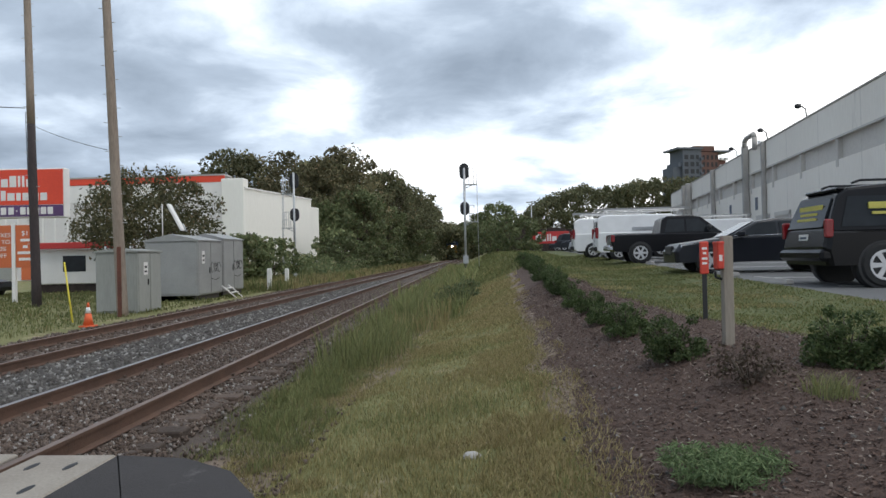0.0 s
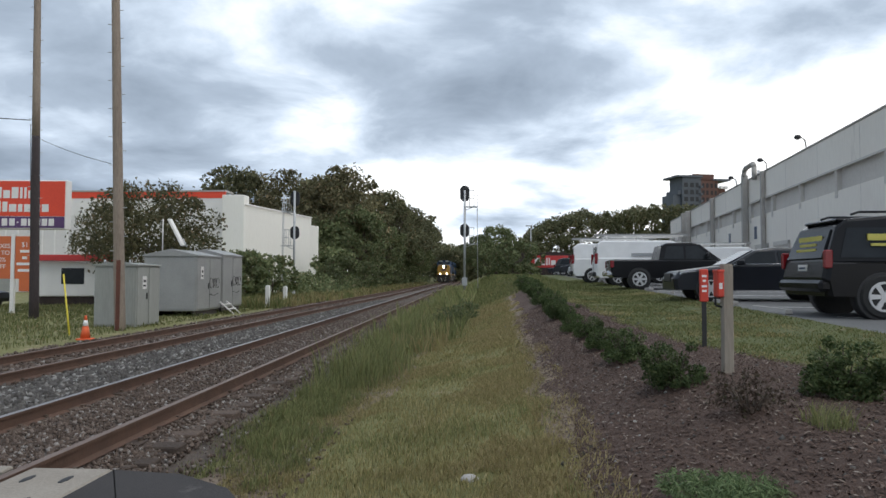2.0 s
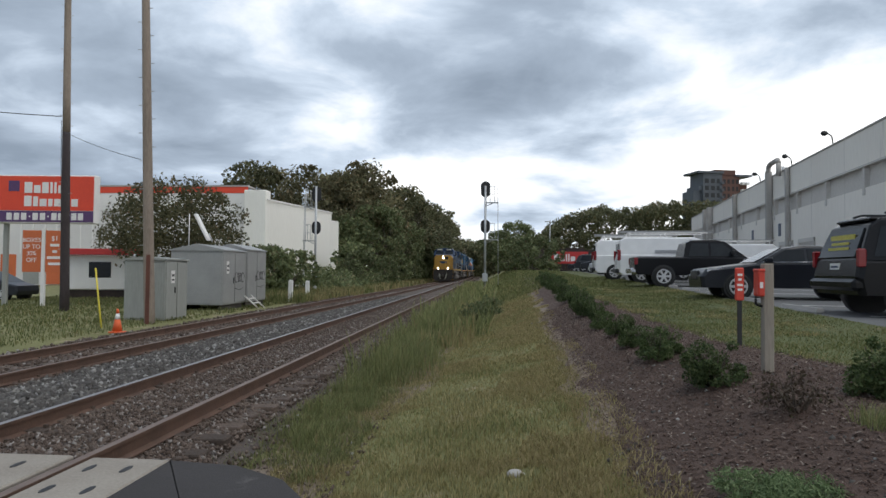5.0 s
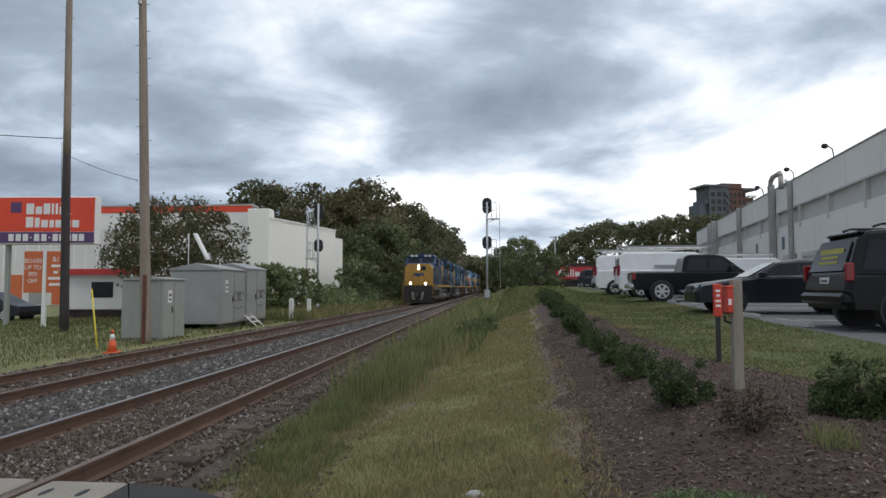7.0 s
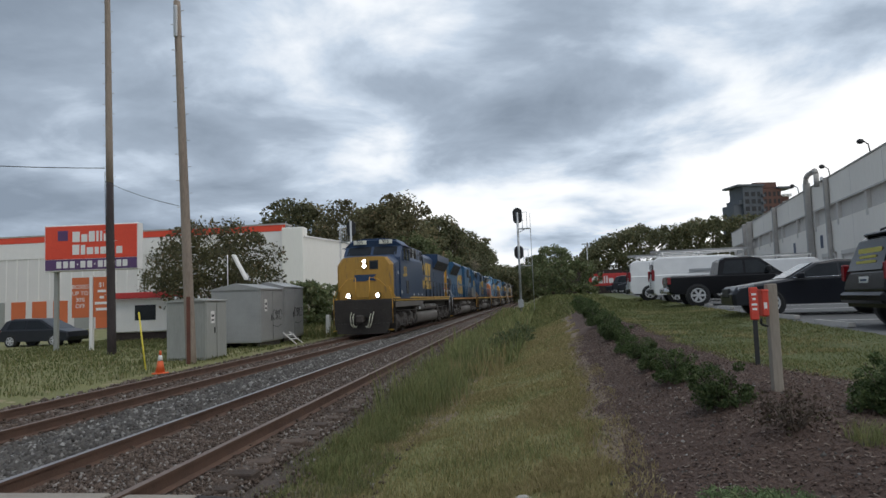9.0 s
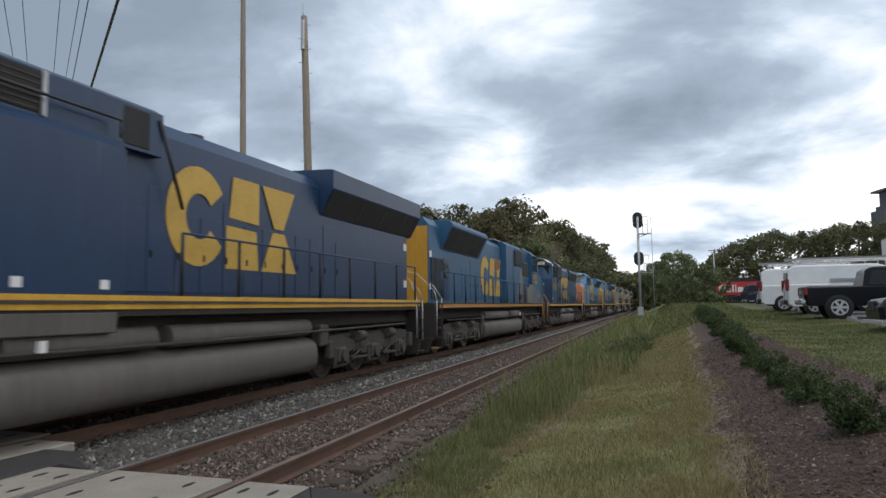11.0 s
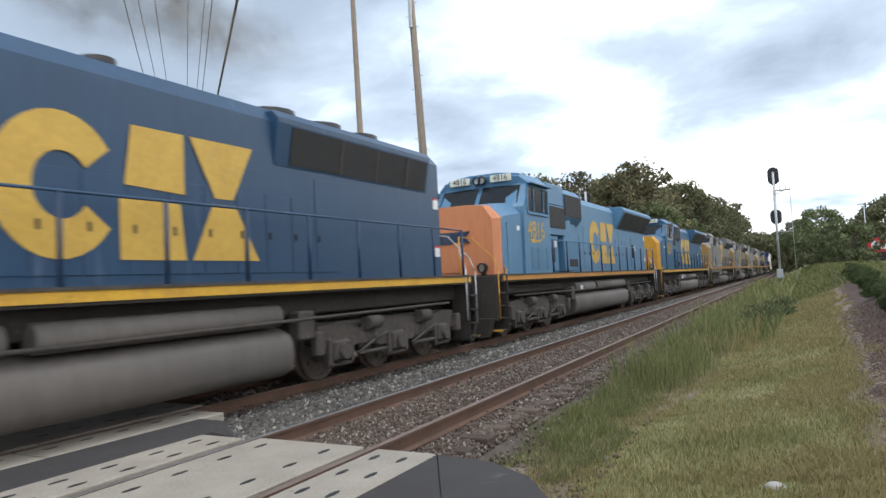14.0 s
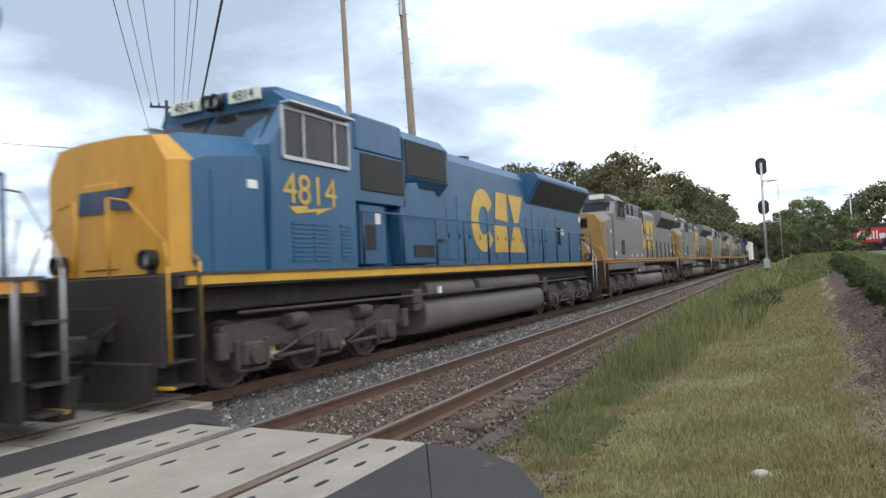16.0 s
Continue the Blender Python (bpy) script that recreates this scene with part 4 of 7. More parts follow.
def locomotive(style, number, L, body, nose_mat, sill_mat, roof_mat, y_at, turned=False, lamps=False, label="", detail=2, stain=False):
    """A six-axle road locomotive, its nose at -y, its rail level at z = 0."""
    m = on_track(y_at)
    ob = thing("locomotive", m, label, "locomotive", "coupled locomotives")
    LOCOS.append((ob, y_at, turned, L))
    fix = pose(0, L, 0, 0, 0, 180) if turned else Matrix.Identity(4)

    def P(name, g, mat, parent=None, lab=""):
        if parent is None and isinstance(g, Geo):
            lift(g)
            g.move(fix)
        p = part(name, g, mat, parent or ob, lab)
        return p

    ge, sd60 = style == "ge", style == "sd60"
    # underframe, deck and sill stripe
    g = Geo().box(-1.12, 1.12, 0.9, L - 0.9, 1.2, 1.58, 0.02).box(-1.45, 1.45, 0.9, L - 0.9, 1.46, 1.58)
    g.box(-0.5, 0.5, 0.5, L - 0.5, 0.9, 1.3)
    # near-black colour holds the shade under the deck
    P("underframe", g, FRAMEDARK)
    for s in (-1, 1):
        P("sill_stripe", Geo().box(s * 1.45, s * 1.475, 1.0, L - 1.0, 1.49 if not ge else 1.53, 1.6 if not ge else 1.69), sill_mat, lab="yellow stripe along the frame")
        P("deck_edge", Geo().box(s * 1.0, s * 1.5, 0.9, L - 0.9, 1.585, 1.62), GRIME)
    # nose
    cz = 4.5 if not ge else 4.55
    nw = 1.42 if not sd60 else 0.85
    n0, n1 = 0.95, 2.55 if not ge else 2.3
    ntop = 3.46 if not sd60 else 3.2
    if sd60:
        nw, n0, n1 = 0.95, 0.95, 2.5
    if ge:
        n0, n1, ntop = 1.15, 2.5, 3.62
    prof = [(n0 + 0.12, 1.6), (n0, 1.75), (n0 + 0.02, ntop - 0.42), (n0 + 0.1, ntop - 0.06), (n0 + 0.3, ntop), (n1, ntop + 0.12), (n1, 1.6)]
    front = Geo()
    rings = []
    for x, k in ((-nw, 0.20), (-nw + 0.3, 0.0), (nw - 0.3, 0.0), (nw, 0.20)):
        rings.append([(x, y + (k if y < n1 - 0.1 else 0), z - (0.32 if k and z > ntop - 0.3 else 0)) for y, z in prof])
    front.loft(rings)
    P("nose", front, body, lab="nose with rounded shoulders")
    face = Geo()
    pts = [(-nw + 0.02, 1.62), (-nw + 0.02, ntop - 0.42), (-nw + 0.3, ntop - 0.07), (-0.5, ntop - 0.02), (0.5, ntop - 0.02), (nw - 0.3, ntop - 0.07), (nw - 0.02, ntop - 0.42), (nw - 0.02, 1.62)]
    face.loft([[(x * 0.9, n0 - 0.05, z) for x, z in pts], [(x, n0 + 0.1, z + 0.012) for x, z in pts], [(x * 1.012, n0 + 0.34, z + 0.026) for x, z in pts]])
    P("nose_face", face, nose_mat, lab="painted nose face with chamfered corners")
    for s in (-1, 1):
        P("nose_side", Geo().prism([(n0 + 0.55, 1.62), (n0 + 0.55, ntop - 0.5), (n1, ntop - 0.25), (n1, 1.62)], "x", s * (nw - 0.02), s * (nw + 0.02)), body)
        P("marker_plate", Geo().box(s * (nw + 0.02), s * (nw + 0.03), n1 - 0.35, n1 - 0.15, 2.78 if style != "mac2" else 1.9, 2.9 if style != "mac2" else 2.12), REFLECT)
    P("nose_door", Geo().box(-0.45, 0.25, n0 - 0.075, n0 + 0.03, 1.7, ntop - 0.6, 0.015), nose_mat)
    P("nose_mark", Geo().prism([(-0.55, 2.46), (-0.5, 2.76), (0.6, 2.76), (0.45, 2.6), (0.6, 2.46), (0.2, 2.5), (0.0, 2.45)], "y", n0 - 0.092, n0 - 0.06), BLUE_DARK, lab="dark painted mark on the nose")
    # cab
    c0, c1, cw = n1, n1 + (2.35 if not ge else 2.5), 1.5
    cab = Geo()
    fs = 0.5 if not sd60 else 0.18
    side = [(c0 + 0.05, 1.62), (c0, ntop), (c0 + fs + 0.05, cz - 0.35), (c0 + fs, cz - 0.05), (c0 + fs + 0.25, cz), (c1, cz), (c1, 1.62)]
    rings = []
    if sd60:
        shoulders = ((-cw, 0.5, 0.0), (-0.9, 0.02, 0.0), (-0.5, 0, 0), (0.5, 0, 0), (0.9, 0.02, 0.0), (cw, 0.5, 0.0))
    else:
        shoulders = ((-cw, 0.28, 0.0), (-cw + 0.28, 0.08, 0.0), (-0.5, 0, 0), (0.5, 0, 0), (cw - 0.28, 0.08, 0.0), (cw, 0.28, 0.0))
    for x, dz, dy in shoulders:
        rings.append([(x, y + (0.12 if abs(x) > 1.3 and y < c1 - 0.1 and z > 2 else 0), z - (dz if z > cz - 0.2 else 0)) for y, z in side])
    cab.loft(rings)
    P("cab", cab, body)
    if sd60:
        top = ((-1.46, cz - 0.46), (-0.9, cz + 0.02), (-0.5, cz + 0.05), (0.5, cz + 0.05), (0.9, cz + 0.02), (1.46, cz - 0.46))
        roof = Geo().loft([[(x, y, z) for x, z in top] for y in (c0 + 0.62, c1 + 0.1)])
        P("forehead", Geo().prism([(-1.45, cz - 0.52), (-0.88, cz - 0.01), (0.88, cz - 0.01), (1.45, cz - 0.52)], "y", c0 + fs - 0.05, c0 + 0.6, 0.02), BLACK, lab="black cab front above the windshield")
        for k in (-0.3, 0.1, 0.5):
            P("roof_clamp", Geo().box(0.86, 0.98, c1 - 1.2 + k, c1 - 1.1 + k, cz, cz + 0.09, 0.02), BLACK)
    else:
        roof = Geo().loft([[(x * k, y, z) for x, z in ((-1.38, cz - 0.2), (-1.2, cz - 0.02), (-0.5, cz + 0.06), (0.5, cz + 0.06), (1.2, cz - 0.02), (1.38, cz - 0.2))] for y, k in ((c0 + 0.7, 0.97), (c1 + 0.02, 1.0))], closed=True)
    P("cab_roof", roof, roof_mat)
    for s in (-1, 1):
        wz0, wz1 = 3.36 if not ge else 3.52, cz - 0.47
        P("windshield", Geo().loft([[(s * 0.08, c0 + 0.06, ntop + 0.15), (s * 1.3, c0 + 0.12, ntop + 0.12), (s * 1.28, c0 + fs + 0.02, cz - (0.38 if not sd60 else 0.52)), (s * 0.08, c0 + fs - 0.01, cz - (0.36 if not sd60 else 0.52))], [(s * 0.08, c0 + 0.2, ntop + 0.15), (s * 1.3, c0 + 0.24, ntop + 0.12), (s * 1.28, c0 + fs + 0.12, cz - (0.38 if not sd60 else 0.52)), (s * 0.08, c0 + fs + 0.1, cz - (0.36 if not sd60 else 0.52))]]), GLASS, lab="dark windshield")
        wa, wb = (c0 + 0.38, c1 - 0.2) if style == "mac" else (c0 + 0.72, c1 - 0.06)
        win = P("side_window", Geo().box(s * (cw - 0.01), s * (cw + 0.015), wa + 0.06, wb - 0.06, wz0, wz1), GLASS, lab="dark sliding cab window")
        f = Geo()
        a, b = wa, wb
        for y in ((a, a + 0.5, b - 0.42, b) if style == "mac" else (a, (a + b) / 2, b)):
            f.box(s * (cw + 0.0), s * (cw + 0.045), y - 0.018, y + 0.018, wz0 - 0.06, wz1 + 0.06)
        for z in (wz0 - 0.06, wz1 + 0.03):
            f.box(s * (cw + 0.0), s * (cw + 0.045), a, b, z - 0.03, z + 0.03)
        f.box(s * (cw), s * (cw + 0.2), a, b, wz1 + 0.08, wz1 + 0.11)
        lift(f).move(fix)
        part("window_frame", f, SILVER if style == 'mac' and body is not BLUE_LIGHT else body, win, "metal window frame with a sun shade")
        lou = Geo()
        if ge:
            P("cab_grille", Geo().box(s * cw, s * (cw + 0.02), c0 + 1.5, c0 + 2.1, 1.85, 2.5, 0.01), GRILLE)
        elif not sd60:
            for i in range(9):
                z = 1.74 + 0.07 * i
                for a, b in ((c0 + 0.55, c0 + 1.0), (c0 + 1.08, c0 + 1.53), (c0 + 1.85, c0 + 2.15)):
                    lou.box(s * cw, s * (cw + 0.02), a, b, z, z + 0.035)
            P("cab_louvre", lou, body)
        if style != "mac":
            P("reflector", Geo().box(s * cw, s * (cw + 0.012), c0 + 0.2, c0 + 0.42, 1.85, 2.0), REFLECT)
        # number under the window
        if number:
            yy = (c0 + c1) / 2 + (0.05 if style != "mac" else -0.12)
            mt = pose(s * (cw + 0.012), yy, 2.86 if sd60 else 3.2 if ge or style == "mac2" else 3.04, 90, 0, 90 * s)
            me = text_geo(number, 0.6 if ge else 0.71 if style == "mac" else 0.66, fix @ mt)
            me.materials.clear()
            me.materials.append(LETTER)
            part("cab_number", me, LETTER, ob, "yellow painted unit number")
            bolt = [(yy - 0.58, 2.56), (yy - 0.08, 2.6), (yy - 0.14, 2.54), (yy + 0.58, 2.6), (yy + 0.1, 2.46), (yy + 0.16, 2.52), (yy - 0.4, 2.46)]
            if ge or style == "mac2":
                bolt = [(a, b + 0.22) for a, b in bolt]
            if not sd60:
                P("number_flash", Geo().prism(bolt, "x", s * cw, s * (cw + 0.012)), LETTER)
        bl = 0.16 if sd60 else 0.0
        bd = P("number_board", Geo().box(s * 0.35, s * 1.02, c0 + fs - 0.08, c0 + fs, cz - 0.24 - bl, cz - 0.04 - bl, 0.01), BOARD, lab="pale number board")
        if number:
            me = text_geo(number, 0.24, fix @ pose(s * 0.68, c0 + fs - 0.084, up(cz - 0.14 - bl), 90, 0, 0))
            me.materials.clear()
            me.materials.append(BLACK)
            part("board_number", me, BLACK, bd)
    # lamps
    for s in (-1, 1):
        hl = (0.09 * s, n0 + 0.14, ntop - 0.28) if ge else (0.09 * s, c0 + fs - 0.06, cz - 0.16)
        if ge:
            hl = (0.02, n0 - 0.07, ntop - 0.36 + 0.11 * s)
        hh = Geo().loft([[(hl[0] + r * math.cos(a), hl[1] + y, hl[2] + r * math.sin(a)) for r, y in ((0.092, 0.03), (0.092, -0.1), (0.12, -0.1), (0.13, 0.03))] for a in (2 * math.pi * i / 16 for i in range(17))], caps=False)
        P("lamp_rim", hh, BLACK)
        P("headlight", Geo().cyl((hl[0], hl[1] - 0.03, hl[2]), (hl[0], hl[1] + 0.04, hl[2]), 0.09, n=12), HEADLIGHT if lamps else HEADDIM)
        dx, dy = (0.73, 0.8) if ge else (0.95 if not sd60 else 0.7, n0 - 0.1)
        P("ditch_light", Geo().cyl((s * dx, dy - 0.03, 1.8), (s * dx, dy + 0.06, 1.8), 0.1, n=12), HEADLIGHT if lamps else HEADDIM)
        P("ditch_rim", Geo().loft([[(s * dx + r * math.cos(a), dy + y, 1.8 + r * math.sin(a)) for r, y in ((0.102, 0.1), (0.102, -0.12), (0.125, -0.12), (0.13, 0.1))] for a in (2 * math.pi * i / 16 for i in range(17))], caps=False), BLACK)
        P("lamp_housing", Geo().cyl((s * dx, dy + 0.07, 1.8), (s * dx, dy + 0.22, 1.8), 0.13, 0.08, n=12).box(s * dx - 0.06, s * dx + 0.06, dy, dy + 0.18, 1.6, 1.74), BLACK)
    if ge:
        nwin = P("nose_window", Geo().box(0.3, 0.66, n0 - 0.07, n0 - 0.03, ntop - 0.58, ntop - 0.26, 0.03), GLASS, lab="square dark window in the nose")
        part("window_gasket", lift(Geo().box(0.25, 0.71, n0 - 0.06, n0 - 0.03, ntop - 0.63, ntop - 0.21, 0.04)).move(fix), BLACK, nwin)
    # hood
    hw = 1.02 if not ge else 1.12
    hz = 4.46 if style == "mac2" else 4.4 if not ge else 4.38
    h0, h1 = c1, L - (1.6 if sd60 else 1.15)
    sec = [(-hw, 1.62), (-hw, hz - 0.3), (-hw + 0.22, hz - 0.05), (-0.4, hz), (0.4, hz), (hw - 0.22, hz - 0.05), (hw, hz - 0.3), (hw, 1.62)]
    P("hood", Geo().loft([[(x, y, z) for x, z in sec] for y in (h0, h1)]), body)
    P("hood_end", Geo().prism([(-hw + 0.03, 1.63), (-hw + 0.03, hz - 0.35), (hw - 0.03, hz - 0.35), (hw - 0.03, 1.63)], "y", h1, h1 + 0.025), nose_mat if nose_mat is not ORANGENOSE else YELLOW, lab="yellow end door panel")
    for x in (-0.1, 0.14):
        P("rear_lamp", Geo().cyl((x, h1, hz - 0.5), (x, h1 + 0.08, hz - 0.5), 0.08), HEADDIM)
    for s in (-1, 1):
        g = Geo()
        n = int((h1 - h0 - 7) / 0.62)
        for i in range(n):
            y = h0 + 3.3 + 0.62 * i
            P("hood_door", Geo().box(s * hw, s * (hw + 0.014), y + 0.02, y + 0.6, 1.75, 2.95 if i % 3 else 3.3, 0.006), body)
        g = Geo()
        for i in range(n):
            y = h0 + 3.3 + 0.62 * i
            g.box(s * hw, s * (hw + 0.035), y + 0.08, y + 0.12, 2.25, 2.36)
        g_l = P("door_latch", g, BLACK)
        g_l["kind"] = "stuff"
        # cab-rear equipment: grille, blower duct and box
        if not ge:
            q1 = c1 + (0.35 if style == "mac" else 0.0)
            P("inlet_housing", Geo().box(s * hw * 0.9, s * 1.32, c1 + 0.02, q1 + 1.78, 2.8, 3.74, 0.02), body)
            P("inlet_grille", Geo().box(s * 1.31, s * 1.345, q1 + 0.12, q1 + 1.7, 3.02, 3.7, 0.01), GRILLE)
            P("brake_housing", Geo().prism([(s * 0.9, 3.2), (s * (hw + 0.03), 3.2), (s * 1.3, 3.45), (s * 1.3, hz - 0.2), (s * 1.1, hz + 0.02), (s * 0.4, hz + 0.05)], "y", q1 + 1.8, q1 + 3.9), body)
            P("brake_grille", Geo().box(s * 1.29, s * 1.33, q1 + 1.85, q1 + 3.75, 3.47, hz - 0.2, 0.01), GRILLE)
            P("hatch_top", Geo().box(s * 0.4, s * 1.3, q1 + 0.03, q1 + 1.75, 3.74, hz + 0.02, 0.04), body)
            P("equipment_box", Geo().box(s * hw, s * (cw - 0.22), q1 + 0.1, q1 + 1.0, 1.66, 2.78, 0.03), body)
            P("box_label", Geo().box(s * (cw - 0.22), s * (cw - 0.2), q1 + 0.6, q1 + 0.78, 2.42, 2.62), REFLECT)
            P("box_vent", Geo().box(s * (cw - 0.22), s * (cw - 0.2), q1 + 0.2, q1 + 0.6, 1.95, 2.4, 0.005), GRILLE)
            P("blower_duct", Geo().prism([(q1 + 1.6, 1.66), (q1 + 1.5, 2.6), (q1 + 1.9, 3.3), (q1 + 2.3, 3.35), (q1 + 3.2, 2.0), (q1 + 3.1, 1.66)], "x", s * hw, s * (hw + 0.3), 0.03), body if not stain else GREYLOCO)
            P("duct_vent", Geo().box(s * (hw + 0.3), s * (hw + 0.32), q1 + 2.05, q1 + 2.95, 1.8, 2.05, 0.005), GRILLE)
            P("duct_plate", Geo().prism([(q1 + 2.4, 3.3), (q1 + 3.5, 3.3), (q1 + 4.1, 2.2), (q1 + 3.3, 2.2)], "x", s * (hw + 0.02), s * (hw + 0.1), 0.01), body)
        else:
            # full-width body behind the cab, a row of brake vents under the roof, then the small vent and its strut
            P("side_body", Geo().prism([(s * 0.9, 1.63), (s * 1.44, 1.63), (s * 1.44, 3.62), (s * 1.3, 3.76), (s * 0.9, 3.76)], "y", c1 - 0.02, 9.4, 0.01), body)
            P("vent_housing", Geo().prism([(s * 0.8, 3.7), (s * 1.28, 3.7), (s * 1.28, hz - 0.06), (s * 1.12, hz + 0.03), (s * 0.8, hz + 0.03)], "y", c1 + 0.02, 10.3, 0.01), body)
            for i in range(3):
                y = c1 + 0.12 + 1.06 * i
                v = P("brake_vent", Geo().box(s * 1.27, s * 1.295, y, y + 0.9, 3.8, hz - 0.08, 0.01), GRILLE, lab="dark louvred brake vent")
                ls = Geo()
                for k in range(6):
                    ls.box(s * 1.29, s * 1.305, y + 0.02, y + 0.88, 3.83 + 0.075 * k, 3.85 + 0.075 * k)
                part("vent_slats", lift(ls).move(fix), GRIME, v)
                for e in (y - 0.05, y + 0.9):
                    part("vent_post", lift(Geo().box(s * 1.27, s * 1.32, e, e + 0.05, 3.78, hz - 0.06)).move(fix), SILVER, v, "bright metal vent post")
            P("small_vent", Geo().box(s * 1.27, s * 1.295, 9.5, 10.0, 3.75, hz - 0.1, 0.01), GRILLE)
            P("roof_strut", Geo().tube([(s * 1.3, 10.2, hz - 0.15), (s * 1.3, 10.75, 3.0)], 0.03), BLACK)
            P("upper_handrail", Geo().tube([(s * 1.42, c1 + 0.1, 3.76), (s * 1.42, c1 + 0.1, 4.0), (s * 1.42, 9.3, 4.0), (s * 1.42, 9.3, 3.76)], 0.02), BLACK)
            for y in (6.4, 9.0, 7.7):
                P("reflector", Geo().box(s * 1.44, s * 1.452, y, y + 0.14, 1.76, 1.88), REFLECT)
            P("frame_skirt", Geo().box(s * 1.3, s * 1.46, 1.2, 9.3, 1.3, 1.5, 0.01), TANK, lab="grey skirt below the yellow stripe")
        # radiator overhang at the rear
        r0, r1 = (15.2, h1 - 0.12) if not ge else (15.6, h1 + 0.3)
        if sd60:
            r0, r1 = 14.6, 19.6
        if style == "mac2":
            r0, r1 = 14.9, 20.1
            pg = P("rear_grille", Geo().box(s * hw, s * (hw + 0.03), L - 2.6, L - 1.35, 1.72, 3.1, 0.01), GRILLE, lab="black grille panel near the hood end")
            for k in range(3):
                part("grille_post", lift(Geo().box(s * (hw + 0.03), s * (hw + 0.045), L - 2.6 + 0.6 * k, L - 2.56 + 0.6 * k, 1.72, 3.1)).move(fix), BLUE_DARK, pg)
            # raised plate, its darker blue standing for the shade of the fan's recess
            fan = P("fan_recess", Geo().box(s * hw, s * (hw + 0.02), L - 3.4, L - 2.75, 1.72, 3.15, 0.005), BLUE_DARK, lab="flat panel coloured dark as a shaded recess, with a round blower fan")
            ring = Geo().loft([[(s * (hw + x), L - 3.07 + q * math.cos(a), 2.75 + q * math.sin(a)) for q, x in ((0.2, 0.02), (0.2, 0.06), (0.27, 0.06), (0.27, 0.02))] for a in (2 * math.pi * i / 16 for i in range(17))], caps=False)
            for k in range(5):
                c, d = math.cos(1.2566 * k), math.sin(1.2566 * k)
                ring.cyl((s * (hw + 0.04), L - 3.07, 2.75), (s * (hw + 0.04), L - 3.07 + 0.22 * c, 2.75 + 0.22 * d), 0.02, n=5)
            part("fan", lift(ring).move(fix), TANK, fan, "dusty round fan")
        if style == "mac":
            dr = P("rear_door", Geo().box(s * hw, s * (hw + 0.02), h1 - 3.3, h1 - 2.2, 1.72, 3.15, 0.01), body)
            part("door_window", lift(Geo().box(s * (hw + 0.02), s * (hw + 0.03), h1 - 3.2, h1 - 2.82, 2.2, 2.8, 0.005)).move(fix), GLASS, dr, "small dark door window")
            part("door_notice", lift(Geo().box(s * (hw + 0.02), s * (hw + 0.03), h1 - 2.75, h1 - 2.4, 2.55, 2.75)).move(fix), BOARD, dr, "pale notice plate")
        zb, zt = (3.42, hz - (0.12 if sd60 else 0.04)) if not ge else (3.5, 4.5)
        zo = zt - (0.2 if not ge else 0.42)
        flare = 1.47 if not sd60 else hw + 0.14
        wall = body if not ge else BLUE_DARK if body is BLUE_DARK else body
        P("radiator", Geo().prism([(s * hw * 0.6, zb), (s * (hw + 0.01), zb), (s * flare, zo), (s * flare, zt - (0.12 if not ge else 0.02)), (s * (flare - 0.11), zt), (s * 0.3, zt + 0.03)], "y", r0, r1, 0.015), wall, lab="flared radiator housing above the walkway")
        dx, dz = flare - 0.01 - hw, zo - zb
        k = math.hypot(dx, dz)

        def slant(u, out):
            return (s * (hw + 0.01 + dx * u + dz / k * out), zb + dz * u - dx / k * out)

        cut = 0.35 if not ge else 0.05
        gr = P("radiator_grille", Geo().prism([slant(0.06, -0.01), slant(0.95, -0.01), slant(0.95, 0.015), slant(0.06, 0.015)], "y", r0 + cut, r1 - 0.12), GRILLE, lab="black slanted radiator grille")
        for q in (0.3, 0.55, 0.8):
            y = r0 + cut + (r1 - r0 - cut) * q
            P("grille_bar", Geo().prism([slant(0.06, 0.016), slant(0.95, 0.016), slant(0.95, 0.026), slant(0.06, 0.026)], "y", y - 0.035, y + 0.035), GRIME)
    if True:
        for s in ((1,) if not turned else (-1,)):
            e0, e1 = 10.9, 14.8
            if ge:
                e0, e1 = 10.55, 14.45
            if style == "mac2":
                e0, e1 = 10.7, 14.6
            if sd60:
                e0, e1 = 10.2, 14.1
            if turned:
                emblem(ob, L - e1, L - e0, 2.1, 3.85, hw + 0.02, stain=False)
                if stain:
                    P("stain", Geo().prism([(e0 + 0.1, 3.3), (e0 + 0.3, 3.6), (e0 + 1.2, 3.55), (e0 + 1.4, 3.25), (e0 + 0.9, 3.1), (e0 + 0.4, 3.15)], "x", -hw - 0.028, -hw - 0.024), SOOT, lab="brown rust stain")
            else:
                emblem(ob, e0, e1, 2.1 if not ge else 2.36, 3.85 if not ge else 4.05, hw + 0.02)
    if style == "mac2":
        P("wide_housing", Geo().prism([(-1.3, 1.63), (-1.3, hz - 0.12), (-1.1, hz + 0.04), (1.1, hz + 0.04), (1.3, hz - 0.12), (1.3, 1.63)], "y", c1 + 0.1, 10.6, 0.02), body, lab="full-width blue housing behind the cab")
        P("roof_hatch", Geo().box(-0.95, 0.95, 10.0, 11.6, hz, hz + 0.1, 0.03), GREYLOCO)
        for s in (-1, 1):
            P("intake_grille", Geo().box(s * 1.29, s * 1.36, 7.4, 8.7, 3.5, 4.2, 0.02), GRILLE, lab="black intake grille")
            P("housing_seam", Geo().box(s * 1.3, s * 1.312, 9.0, 9.03, 1.7, 4.2), BLUE_DARK)
